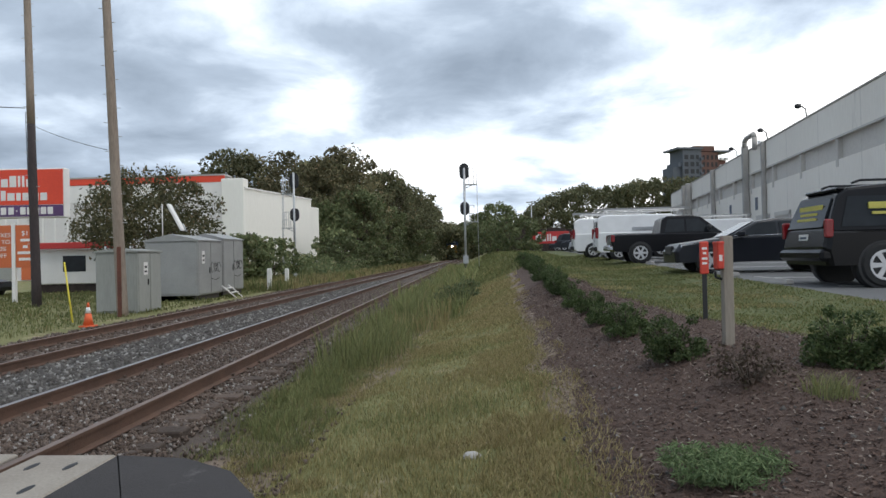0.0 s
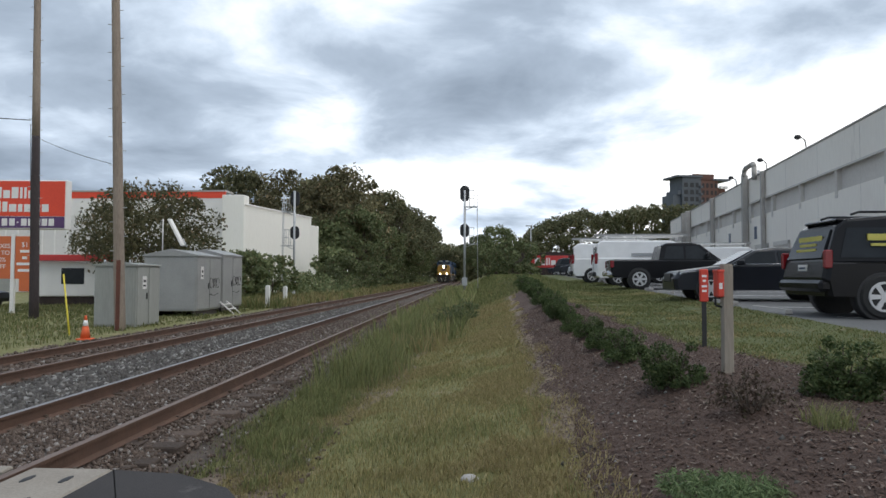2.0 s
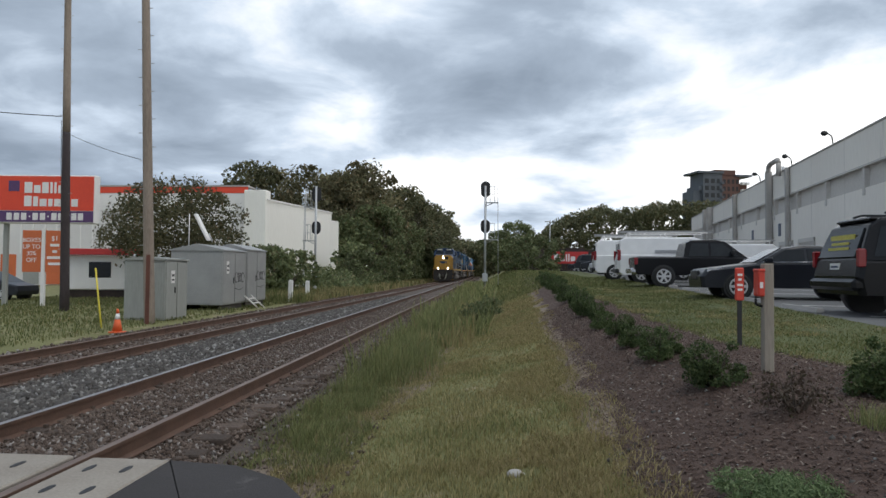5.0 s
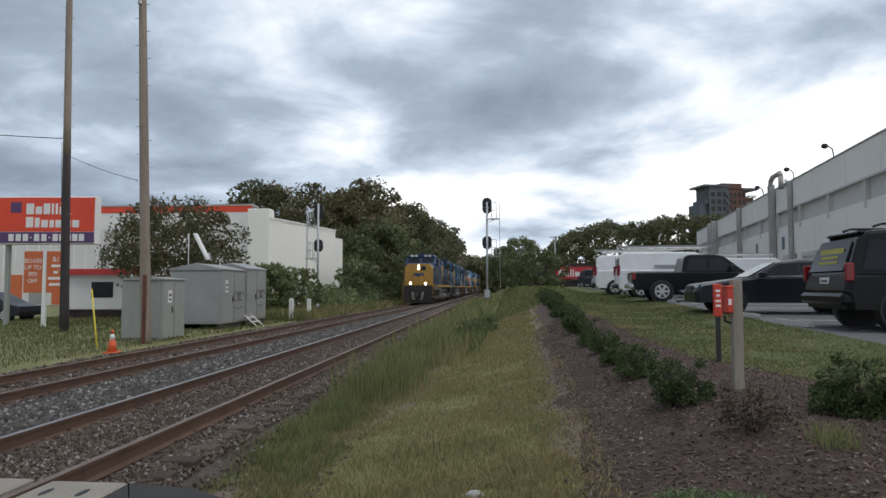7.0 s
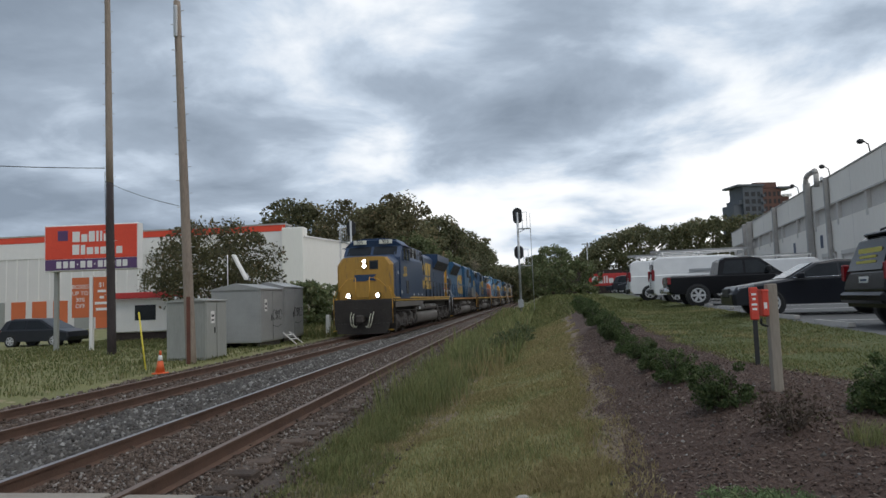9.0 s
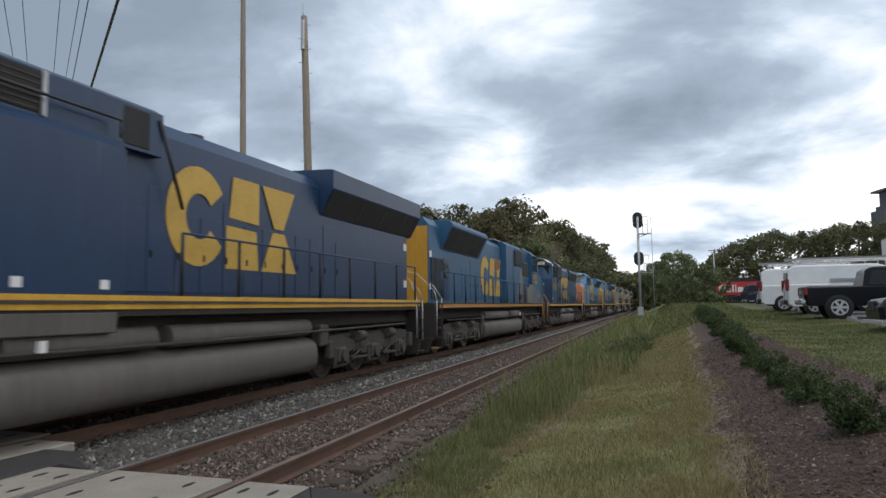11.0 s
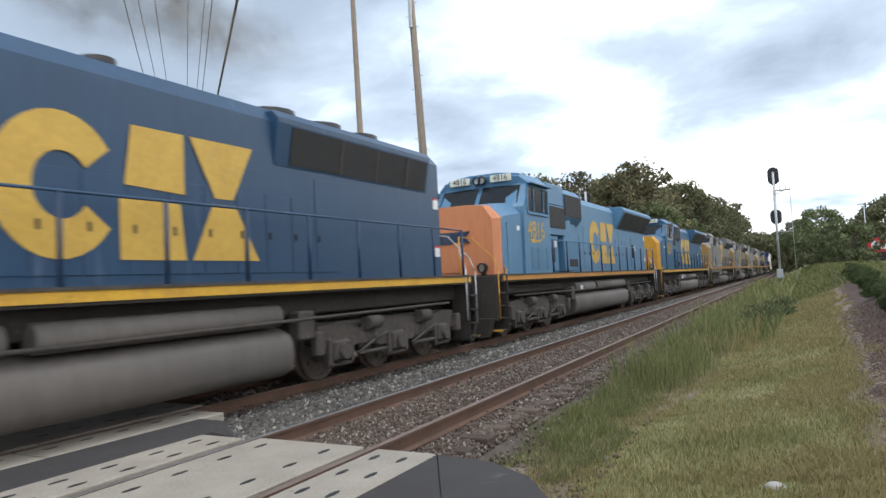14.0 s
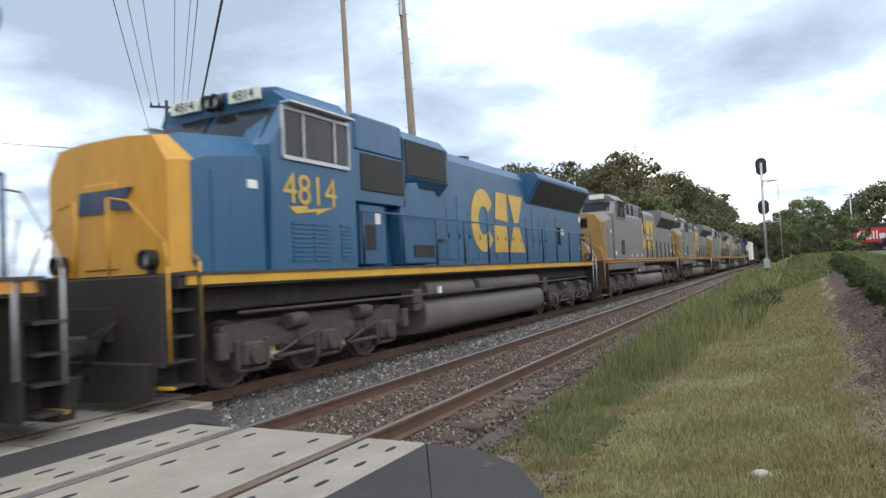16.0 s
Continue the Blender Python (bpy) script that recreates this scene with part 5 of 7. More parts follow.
        P("air_horn", Geo().cyl((0, 12.3, hz), (0, 12.3, hz + 0.22), 0.06, n=8).cyl((0, 12.3, hz + 0.2), (0.05, 12.6, hz + 0.3), 0.035, 0.08, n=10).cyl((0, 12.3, hz + 0.24), (-0.2, 12.0, hz + 0.34), 0.035, 0.08, n=10).cyl((0.1, 12.3, hz + 0.2), (0.35, 12.05, hz + 0.26), 0.035, 0.08, n=10), BLACK, lab="black multi-chime air horn")
        for s in (-1, 1):
            P("primer_patch", Geo().prism([(c0 + 0.1, 1.63), (c0 + 0.1, 2.35), (c0 + 0.9, 2.3), (c1 - 0.4, 2.62), (c1 + 0.9, 2.6), (c1 + 1.1, 1.63)], "x", s * (cw + 0.002), s * (cw + 0.016)), GREYLOCO, lab="bare grey primer patch on the cab side")
            P("side_box", Geo().box(s * (hw), s * (cw + 0.02), c1 + 0.4, c1 + 1.4, 1.66, 2.45, 0.03), GREYLOCO)
    for s in (-1, 1):
        for z in (2.05, 3.1):
            pl = P("rear_marker", Geo().box(s * hw, s * (hw + 0.02), h1 - 0.3, h1 - 0.08, z, z + 0.2), REFLECT, lab="white and red marker plate")
            P("red_strip", Geo().box(s * (hw + 0.005), s * (hw + 0.024), h1 - 0.3, h1 - 0.08, z + 0.2, z + 0.24), REDPAINT)
    # roof gear
    P("exhaust_stack", Geo().cyl((0.25, h0 + 7.2, hz), (0.25, h0 + 7.2, hz + 0.16), 0.24, n=12), BLACK)
    for y in (h1 - 4.6, h1 - 3.2, h1 - 1.9):
        P("roof_fan", Geo().cyl((0, y, hz + 0.0), (0, y, hz + 0.17), 0.52, n=14), BLACK)
    P("roof_hatch", Geo().box(-0.9, 0.9, h0 + 2.0, h0 + 4.4, hz - 0.1, hz + 0.12, 0.06), BLACK if sd60 else body)
    hy = h0 + 3.2
    g = Geo()
    for dx, dy, dr in ((-0.18, -0.3, -1), (0, -0.38, -1), (0.18, 0.3, 1)):
        g.cyl((dx, hy - dr * 0.1, hz + 0.3), (dx, hy + dr * 0.32, hz + 0.3), 0.035, 0.1, n=10)
    g.cyl((0, hy, hz), (0, hy, hz + 0.28), 0.04).box(-0.24, 0.24, hy - 0.05, hy + 0.05, hz + 0.24, hz + 0.3)
    P("air_horn", g, BLACK)
    # fuel tank and air reservoirs
    t0, t1 = 7.6, L - 7.3
    tank = Geo()
    oval = []
    for i in range(28):
        c, d = math.cos(2 * math.pi * i / 28), math.sin(2 * math.pi * i / 28)
        oval.append((1.45 * math.copysign(abs(c) ** 0.45, c), 0.64 + 0.43 * math.copysign(abs(d) ** 0.6, d)))
    tank.loft([[(x * k, y, 0.64 + (z - 0.64) * k) for x, z in oval] for y, k in ((t0, 0.94), (t0 + 0.06, 1), (t1 - 0.06, 1), (t1, 0.94))], smooth=True)
    P("fuel_tank", tank, TANK)
    for s in (-1, 1):
        P("air_reservoir", Geo().cyl((s * 1.24, t0 + 0.1, 1.2), (s * 1.24, t0 + 2.6, 1.2), 0.15, n=12).cyl((s * 1.24, t0 + 2.9, 1.2), (s * 1.24, t1 - 0.2, 1.2), 0.15, n=12), TANK)
        P("fuel_filler", Geo().box(s * 1.4, s * 1.47, t0 + 0.5, t0 + 0.6, 1.14, 1.26), REFLECT)
        g = Geo()
        for y in (t0 - 0.35, t1 + 0.35):
            g.box(s * 1.15, s * 1.4, y - 0.2, y + 0.2, 0.8, 1.25, 0.03)
        g.box(s * 1.1, s * 1.42, 7.0, 7.3, 0.95, 1.25, 0.03)
        g.tube([(s * 1.38, 2.0, 1.16), (s * 1.4, L / 2, 1.12), (s * 1.38, L - 2.0, 1.16)], 0.03)
        P("underfloor_gear", g, GRIME)
    # trucks and wheelsets
    for yc in (4.15, L - 4.15):
        part("truck_frame", TRUCK_R, GRIME, ob, at=pose(0, yc, 0))
        part("truck_frame", TRUCK_L, GRIME, ob, at=pose(0, yc, 0))
        P("truck_bolster", Geo().box(-1.15, 1.15, yc - 2.2, yc + 2.2, 0.62, 1.0, 0.05), GRIME)
        for d in (-1.85, 0, 1.85):
            w = part("wheelset", WHEELS, STEEL, ob, at=pose(0, yc + d, 0.508))
            if detail > 1:
                AXLES.append((w, yc + d))
    # ends: pilot, steps, coupler, handrails
    for end in (0, 1):
        E = Geo()
        def Y(y):
            return y if end == 0 else L - y
        E.box(-1.42, 1.42, Y(0.62), Y(0.72), 0.55, 1.6, 0.02)
        E.prism([(-1.35, 0.62), (1.35, 0.62), (1.2, 0.14), (0, 0.1), (-1.2, 0.14)], "y", Y(0.42), Y(0.62))
        P("pilot", E, FRAMEDARK)
        cp = Geo().box(-0.12, 0.12, Y(0.05), Y(0.75), 0.72, 0.98, 0.03).box(-0.2, 0.17, Y(0.0), Y(0.25), 0.66, 1.02, 0.05)
        P("coupler", cp, GRIME)
        for hx in (-0.55, -0.42, 0.42, 0.55):
            hs = Geo().tube([(hx, Y(0.6), 1.15), (hx, Y(0.35), 0.95), (hx * 0.9, Y(0.25), 0.6), (hx * 0.7, Y(0.3), 0.42), (hx * 0.5, Y(0.3), 0.5)], 0.028)
            P("air_hose", hs, GREENHOSE if end == 0 and ge else RUBBER)
        for s in (-1, 1):
            st = Geo()
            for z in (0.28, 0.6, 0.92, 1.24):
                st.box(s * 1.05, s * 1.5, Y(0.72), Y(1.05), z, z + 0.03)
            st.box(s * 1.02, s * 1.05, Y(0.7), Y(1.2), 0.25, 1.6)
            st.box(s * 1.02, s * 1.5, Y(1.2), Y(1.17), 0.25, 1.6)
            P("steps", st, FRAMEDARK)
            P("step_edge", Geo().box(s * 1.08, s * 1.5, Y(0.69), Y(0.72), 0.27, 0.31), SILL)
            rl = Geo()
            rl.tube([(s * 1.46, Y(0.7), 0.6), (s * 1.46, Y(0.7), 1.7), (s * 1.35, Y(0.75), 2.0), (s * 0.75, Y(0.7), 2.55), (s * 0.35, Y(0.68), 2.62)], 0.016)
            rl.tube([(s * 1.46, Y(1.22), 0.7), (s * 1.46, Y(1.22), 1.75), (s * 1.2, Y(1.0), 2.2)], 0.022)
            rl.tube([(s * 0.35, Y(0.68), 1.55), (s * 0.35, Y(0.68), 2.62)], 0.022)
            P("end_handrail", rl, SILVER if end else YELLOW)
    for s in (-1, 1):
        a, b = c1 + 0.3 if not ge else 10.6, L - 1.3
        n = 11 if not ge else 7
        for i in range(n + 1):
            y = a + (b - a) * i / n
            P("stanchion", Geo().cyl((s * 1.44, y, 1.6), (s * 1.44, y, 2.62), 0.03, n=6), BLUE_DARK if not ge else BLACK)
        P("handrail", Geo().tube([(s * 1.44, a, 2.62), (s * 1.44, b, 2.62)], 0.02), body)
    return ob


SPEED = 16.4
# place of each unit's front coupler along the line at the clip's end
S5 = 4.55
S4 = S5 - 22.6
S3 = S4 - 21.8
S2 = S3 - 22.6
S1 = S2 - 22.3
locomotive("ge", "925", 22.3, BLUE_DARK, YELLOW_GRIMY, SILL, BLUE_DARK, S1, lamps=True, label="dark blue diesel locomotive with a yellow nose and lit headlights")
locomotive("mac2", "4831", 22.6, BLUE, YELLOW, SILL_OR, BLUE, S2, turned=True, label="blue diesel locomotive running backwards with a rust-stained mark", stain=True)
locomotive("sd60", "8710", 21.8, BLUE_MID, YELLOW, SILL, WHITEPAINT, S3, label="dark blue diesel locomotive with a pale cab roof")
locomotive("mac", "4816", 22.6, BLUE_LIGHT, ORANGENOSE, SILL_OR, BLUE_LIGHT, S4, label="bleached blue diesel locomotive with a faded orange nose")
locomotive("mac", "4814", 22.6, BLUE, YELLOW, SILL, BLUE, S5, label="blue diesel locomotive with a yellow nose")
s_at = S5 + 22.6
for body, sty in ((GREYLOCO, "ge"), (GREYLOCO, "ge"), (GREYLOCO, "ge"), (GREYLOCO, "mac"), (BLUE_DARK, "ge")):
    locomotive(sty, "", 22.3, body, YELLOW_DULL, SILL_OR, body, s_at, label="grimy grey-blue diesel locomotive with a yellow nose" if body is GREYLOCO else "blue diesel locomotive in the middle of the train", detail=1)
    s_at += 22.3


def freight_car(kind, y_at, mat, label):
    L = 17.0
    ob = thing("freight_car", on_track(y_at), label, "freight car", "freight cars")
    LOCOS.append((ob, y_at, False, L))
    if kind == "box":
        part("car_body", Geo().box(-1.5, 1.5, 0.7, L - 0.7, 1.05, 4.6, 0.06), mat, ob)
        g = Geo()
        for i in range(14):
            y = 1.2 + i * (L - 2.4) / 13
            g.box(1.5, 1.54, y - 0.04, y + 0.04, 1.1, 4.5).box(-1.54, -1.5, y - 0.04, y + 0.04, 1.1, 4.5)
        part("side_posts", g, mat, ob)
        part("sliding_door", Geo().box(1.5, 1.57, L / 2 - 1.5, L / 2 + 1.5, 1.15, 4.3, 0.02), mat, ob)
    else:
        part("car_body", Geo().prism([(1.6, 1.1), (1.1, 3.9), (L - 1.1, 3.9), (L - 1.6, 1.1), (L - 5, 0.6), (5, 0.6)], "x", -1.45, 1.45, 0.04), mat, ob)
        g = Geo()
        for i in range(12):
            y = 1.5 + i * (L - 3) / 11
            g.box(1.45, 1.54, y - 0.05, y + 0.05, 1.2, 3.9).box(-1.54, -1.45, y - 0.05, y + 0.05, 1.2, 3.9)
        g.box(-1.54, 1.54, 1.0, L - 1.0, 3.85, 3.98)
        part("side_posts", g, mat, ob)
    part("underframe", Geo().box(-0.4, 0.4, 0.1, L - 0.1, 0.8, 1.1), GRIME, ob)
    for yc in (2.4, L - 2.4):
        part("truck", Geo().prism([(yc - 1.3, 0.45), (yc - 1.1, 0.7), (yc, 0.78), (yc + 1.1, 0.7), (yc + 1.3, 0.45), (yc + 0.6, 0.3), (yc - 0.6, 0.3)], "x", 0.95, 1.1).prism([(yc - 1.3, 0.45), (yc - 1.1, 0.7), (yc, 0.78), (yc + 1.1, 0.7), (yc + 1.3, 0.45), (yc + 0.6, 0.3), (yc - 0.6, 0.3)], "x", -1.1, -0.95).box(-1.0, 1.0, yc - 0.2, yc + 0.2, 0.5, 0.85), GRIME, ob)
        for d in (-0.9, 0.9):
            part("wheelset", Geo().cyl((-0.83, yc + d, 0.46), (-0.7, yc + d, 0.46), 0.46, n=16).cyl((0.7, yc + d, 0.46), (0.83, yc + d, 0.46), 0.46, n=16).cyl((-0.8, yc + d, 0.46), (0.8, yc + d, 0.46), 0.08, n=6), STEEL, ob)
    return ob


freight_car("box", s_at, WHITEPAINT, "dirty white boxcar behind the locomotives")
for i in range(9):
    freight_car("hopper", s_at + 17.0 * (i + 1), GRIME, "grimy dark open hopper car in the train")

# ---------------------------------------------------------------- exhaust
def haze_material(name, colour, thick):
    """Soot that is thickest in the middle of each puff and fades to nothing at its rim."""
    m = bpy.data.materials.new(name)
    m.use_nodes = True
    t = m.node_tree
    clear_b, dif, mix = t.nodes.new("ShaderNodeBsdfTransparent"), t.nodes.new("ShaderNodeBsdfDiffuse"), t.nodes.new("ShaderNodeMixShader")
    uv, ln, fade, tc, ns, mul = [t.nodes.new(k) for k in ("ShaderNodeUVMap", "ShaderNodeVectorMath", "ShaderNodeMapRange", "ShaderNodeTexCoord", "ShaderNodeTexNoise", "ShaderNodeMath")]
    ln.operation, mul.operation, fade.interpolation_type = "LENGTH", "MULTIPLY", "SMOOTHSTEP"
    t.links.new(uv.outputs[0], ln.inputs[0])
    t.links.new(ln.outputs["Value"], fade.inputs[0])
    fade.inputs["From Min"].default_value, fade.inputs["From Max"].default_value = 0.0, 1.0
    fade.inputs["To Min"].default_value, fade.inputs["To Max"].default_value = thick, 0.0
    ns.inputs["Scale"].default_value, ns.inputs["Detail"].default_value = 2.6, 4.0
    t.links.new(tc.outputs["Object"], ns.inputs["Vector"])
    t.links.new(fade.outputs[0], mul.inputs[0])
    t.links.new(ns.outputs[0], mul.inputs[1])
    dif.inputs[0].default_value = (*colour, 1)
    t.links.new(mul.outputs[0], mix.inputs[0])
    t.links.new(clear_b.outputs[0], mix.inputs[1])
    t.links.new(dif.outputs[0], mix.inputs[2])
    t.links.new(mix.outputs[0], t.nodes["Material Output"].inputs[0])
    return m


SMOKE = haze_material("thin_smoke", (0.17, 0.145, 0.11), 0.8)


def exhaust(y_at, seed, n, long, label):
    """A low plume of thin soft puffs that hangs over the hood and trails behind the stack."""
    rng = np.random.default_rng(seed)
    v, f, uvs = [], [], []
    for i in range(n):
        u = (i + rng.random()) / n
        mid = Vector((0.2 - 0.3 * u + 0.25 * rng.normal(), long * u, 5.0 + 1.15 * math.sqrt(u) + 0.22 * rng.normal()))
        rad = 0.5 + 0.75 * u + 0.2 * rng.random()
        turn = Matrix.Rotation(rng.normal() * 0.5, 3, "Z") @ Matrix.Rotation(math.pi / 2 + 0.4 * rng.normal(), 3, "Y")
        o = len(v)
        v.append(tuple(mid))
        uvs.append((0.0, 0.0))
        for k in range(16):
            c, d = math.cos(math.pi * k / 8), math.sin(math.pi * k / 8)
            v.append(tuple(mid + turn @ Vector((c * rad * 0.75, d * rad * 1.3, 0.08 * rad * math.sin(3 * math.pi * k / 8)))))
            uvs.append((c, d))
        f += [(o, o + 1 + k, o + 1 + (k + 1) % 16) for k in range(16)]
    me = raw("exhaust_smoke", v, f, SMOKE)
    layer = me.uv_layers.new(name="puff")
    for lp in me.loops:
        layer.data[lp.index].uv = uvs[lp.vertex_index]
    ob = tagged(new("exhaust_smoke", me), label, "smoke", kind="stuff")
    ob.matrix_basis = on_track(y_at)
    LOCOS.append((ob, y_at, False, long))


exhaust(S3 + 9.2, 71, 7, 6.0, "thin brown diesel smoke drifting over the locomotive")

# ---------------------------------------------------------------- foliage
def leaf_cloud(clumps, per, size, rng, flat=0.6):
    """Leaves scattered over clumps given as (x, y, z, radius): small bent diamonds, each an island."""
    c = np.repeat(np.array(clumps, float), per, axis=0)
    n = len(c)
    d = rng.normal(size=(n, 3))
    d /= np.linalg.norm(d, axis=1, keepdims=True)
    r = c[:, 3:4] * (0.55 + 0.5 * rng.random((n, 1)))
    p = c[:, :3] + d * r * np.array([1, 1, 0.8])
    a, b = rng.normal(size=(n, 3)), rng.normal(size=(n, 3))
    a /= np.linalg.norm(a, axis=1, keepdims=True)
    b -= a * (a * b).sum(1, keepdims=True)
    b /= np.linalg.norm(b, axis=1, keepdims=True)
    s = size * (0.6 + 0.8 * rng.random((n, 1)))
    v = np.stack([p - a * s, p - b * s * flat, p + a * s, p + b * s * flat], 1).reshape(-1, 3)
    f = (4 * np.arange(n)[:, None] + np.array([[0, 1, 2, 3]])).astype(np.int32)
    me = bpy.data.meshes.new("crown")
    me.vertices.add(len(v))
    me.vertices.foreach_set("co", v.ravel())
    me.loops.add(f.size)
    me.loops.foreach_set("vertex_index", f.ravel())
    me.polygons.add(len(f))
    me.polygons.foreach_set("loop_start", np.arange(0, f.size, 4, dtype=np.int32))
    me.update()
    return me


def tree(seed, tall, spread, leaf, leafsize, per, clumps, trunk_r, label, bare=0.25, low=0.3):
    """A tapered trunk with forking limbs and a ragged crown of leaf clumps."""
    rng = np.random.default_rng(seed)
    ob = thing("tree", pose(0, 0, 0), label, "tree", "trees")
    g, tips = Geo(), []
    g.cyl((0, 0, -0.3), (0.05 * tall * 0.3, 0, tall * 0.45), trunk_r, trunk_r * 0.65, n=8)
    base = Vector((0.05 * tall * 0.3, 0, tall * 0.42))
    for i in range(8):
        a = 2.4 * i + rng.random()
        start = base * (0.6 + 0.4 * rng.random())
        mid = start + Vector((math.cos(a) * spread * 0.35, math.sin(a) * spread * 0.35, tall * (0.14 + 0.12 * rng.random())))
        end = mid + Vector((math.cos(a + 0.3) * spread * 0.3 * rng.random(), math.sin(a + 0.3) * spread * 0.3, tall * (0.1 + 0.2 * rng.random())))
        g.cyl(start, mid, trunk_r * 0.42, trunk_r * 0.25, n=6, caps=False).cyl(mid, end, trunk_r * 0.25, trunk_r * 0.08, n=5, caps=False)
        tips += [mid, end]
        for k in range(2):
            q = end + Vector((rng.normal() * spread * 0.16, rng.normal() * spread * 0.16, tall * 0.08 * rng.random()))
            g.cyl(mid.lerp(end, 0.5 + 0.4 * k), q, trunk_r * 0.1, trunk_r * 0.03, n=4, caps=False)
    part("trunk", g, BARK, ob)
    cl = []
    for i in range(clumps):
        u, w = rng.random() * 6.28, rng.random()
        z = tall * (low + (1 - low) * rng.random())
        k = math.sin(math.pi * min(max((z / tall - low * 0.7) / (1.03 - low * 0.7), 0), 1)) ** 0.6
        r = spread * k * (0.35 + 0.65 * w ** 0.5)
        cl.append((math.cos(u) * r, math.sin(u) * r, z, spread * (0.12 + 0.17 * rng.random())))
    me = leaf_cloud(cl, per, leafsize, rng)
    me.materials.append(leaf)
    part("crown", me, leaf, ob)
    return ob


def plant(ob, spots, r):
    """Set the tree on its first spot and copies of it on the others."""
    first = True
    for x, y, z, s in spots:
        m = pose(x, y, z, 0, 0, r.uniform(0, 360)) @ Matrix.Scale(s, 4)
        if first:
            ob.matrix_basis, first = m, False
        else:
            c = copy_thing(ob, pose(0, 0, 0))
            c.matrix_basis = m


rg = random.Random(8)
oak = tree(31, 12, 4.6, LEAF_DARK, 0.20, 75, 90, 0.28, "dark green broadleaf tree in the woods beside the line")
turn = tree(32, 12, 4.4, LEAF_TURN, 0.19, 60, 80, 0.26, "tree in thin brownish autumn leaf beside the line")
lush = tree(33, 10, 4.4, LEAF_GREEN, 0.19, 75, 90, 0.24, "green broadleaf tree in the woods beside the line")
plant(oak, [(-21.5, 95, -0.3, 1.28), (-34.0, 93, -0.3, 1.36), (-14.2, 104, -0.3, 1.2), (-12.5, 122, -0.3, 1.15), (-17, 135, -0.3, 1.3), (-27, 115, -0.3, 1.5), (-12.5, 150, -0.3, 1.15), (-13.4, 112, -0.3, 1.1)], rg)
plant(turn, [(-24.5, 88, -0.3, 1.25), (-17.8, 90, -0.3, 1.32), (-30.5, 94, -0.3, 1.3), (-15.8, 88, -0.3, 1.05), (-21, 108, -0.3, 1.5), (-19.5, 86, -0.3, 1.15)], rg)
plant(lush, [(-15.0, 84, -0.3, 1.0), (-17.8, 83, -0.3, 0.85), (-13.6, 96, -0.3, 0.9), (-19.8, 84, -0.3, 0.9), (-12.2, 113, -0.3, 0.85), (-12.2, 138, -0.3, 0.9), (-13.8, 165, -0.3, 1.0), (3.2, 96, 1.2, 0.72), (1.5, 140, 1.2, 0.85), (-2.0, 190, 0.8, 0.95)], rg)
scrub = tree(34, 3.2, 2.0, LEAF_GREEN, 0.13, 60, 42, 0.06, "green scrub bush at the edge of the woods", low=0.05)
plant(scrub, [(-13.4, 66, -0.3, 1.1), (-12.5, 74, -0.3, 1.0), (-12.4, 83, -0.3, 1.2), (-15.2, 72, -0.3, 1.4), (-12.0, 93, -0.3, 1.0), (-17.0, 46.5, -0.3, 0.95), (-15.6, 44.5, -0.3, 1.0), (-14.6, 47.5, -0.3, 0.95), (-18.2, 52, -0.3, 1.1), (-11.9, 104, -0.3, 1.0), (-11.6, 118, -0.3, 1.0), (4.0, 70, 1.3, 1.2), (6.0, 78, 1.3, 1.2), (2.0, 84, 1.2, 1.1)], rg)
# brush under the trees beside the far track
rng = np.random.default_rng(44)
cl = []
for i in range(420):
    y = 50 + 110 * rng.random() ** 1.2
    x = -12.3 + drift(y) - 6.0 * rng.random() ** 1.3
    cl.append((x, y, -0.2 + (0.9 + 1.3 * max(0.0, 0.5 + wob(x, y, 0.13))) * rng.random() * (1.0 if x < -13 else 0.7), 0.45 + 0.45 * rng.random()))
me = leaf_cloud(cl, 75, 0.11, rng)
me.materials.append(LEAF_GREEN)
tagged(new("trackside_brush", me), "low green brush under the trees beside the far track", "brush", kind="stuff")
# the tree behind the signal cabinets
myrtle = tree(35, 6.4, 3.6, LEAF_MYRTLE, 0.085, 110, 105, 0.1, "small rounded tree with thin green and brown leaves", low=0.33)
myrtle.matrix_basis = pose(-17.5, 35.0, -0.3, 0, 0, 20)
myrtle2 = copy_thing(myrtle, pose(-22.0, 36.5, -0.3, 0, 0, 140))
myrtle2.matrix_basis = pose(-21.3, 40.5, -0.3, 0, 0, 140) @ Matrix.Scale(0.95, 4)

# far woods behind the car park: one mass of leaf clumps with a ragged skyline
rng = np.random.default_rng(41)
cl = []
for i in range(1500):
    x = -10 + 125 * rng.random()
    y = 175 + 0.15 * x + 25 * rng.random()
    top = 8 + 11 * min(max((x - 6) / 22, 0), 1) + 2.6 * wob(x, 3, 0.11) + 1.4 * wob(x, 9, 0.4)
    cl.append((x, y, top * (1 - rng.random() ** 1.7 * 0.95), 1.0 + 1.3 * rng.random()))
me = leaf_cloud(cl, 95, 0.34, rng)
me.materials.append(LEAF_DARK)
tagged(new("far_woods", me), "distant dark green woods beyond the car park", "woods", kind="stuff")
cl = []
for i in range(600):
    x, y = -52 + 42 * rng.random(), 150 + 60 * rng.random()
    cl.append((x, y, 14 * (1 - rng.random() ** 1.7 * 0.95) + 2 * wob(x, 3, 0.2), 1.0 + 1.3 * rng.random()))
me = leaf_cloud(cl, 90, 0.34, rng)
me.materials.append(LEAF_DARK)
tagged(new("woods_backdrop", me), "dark woods behind the storage building", "woods", kind="stuff")
cl = []
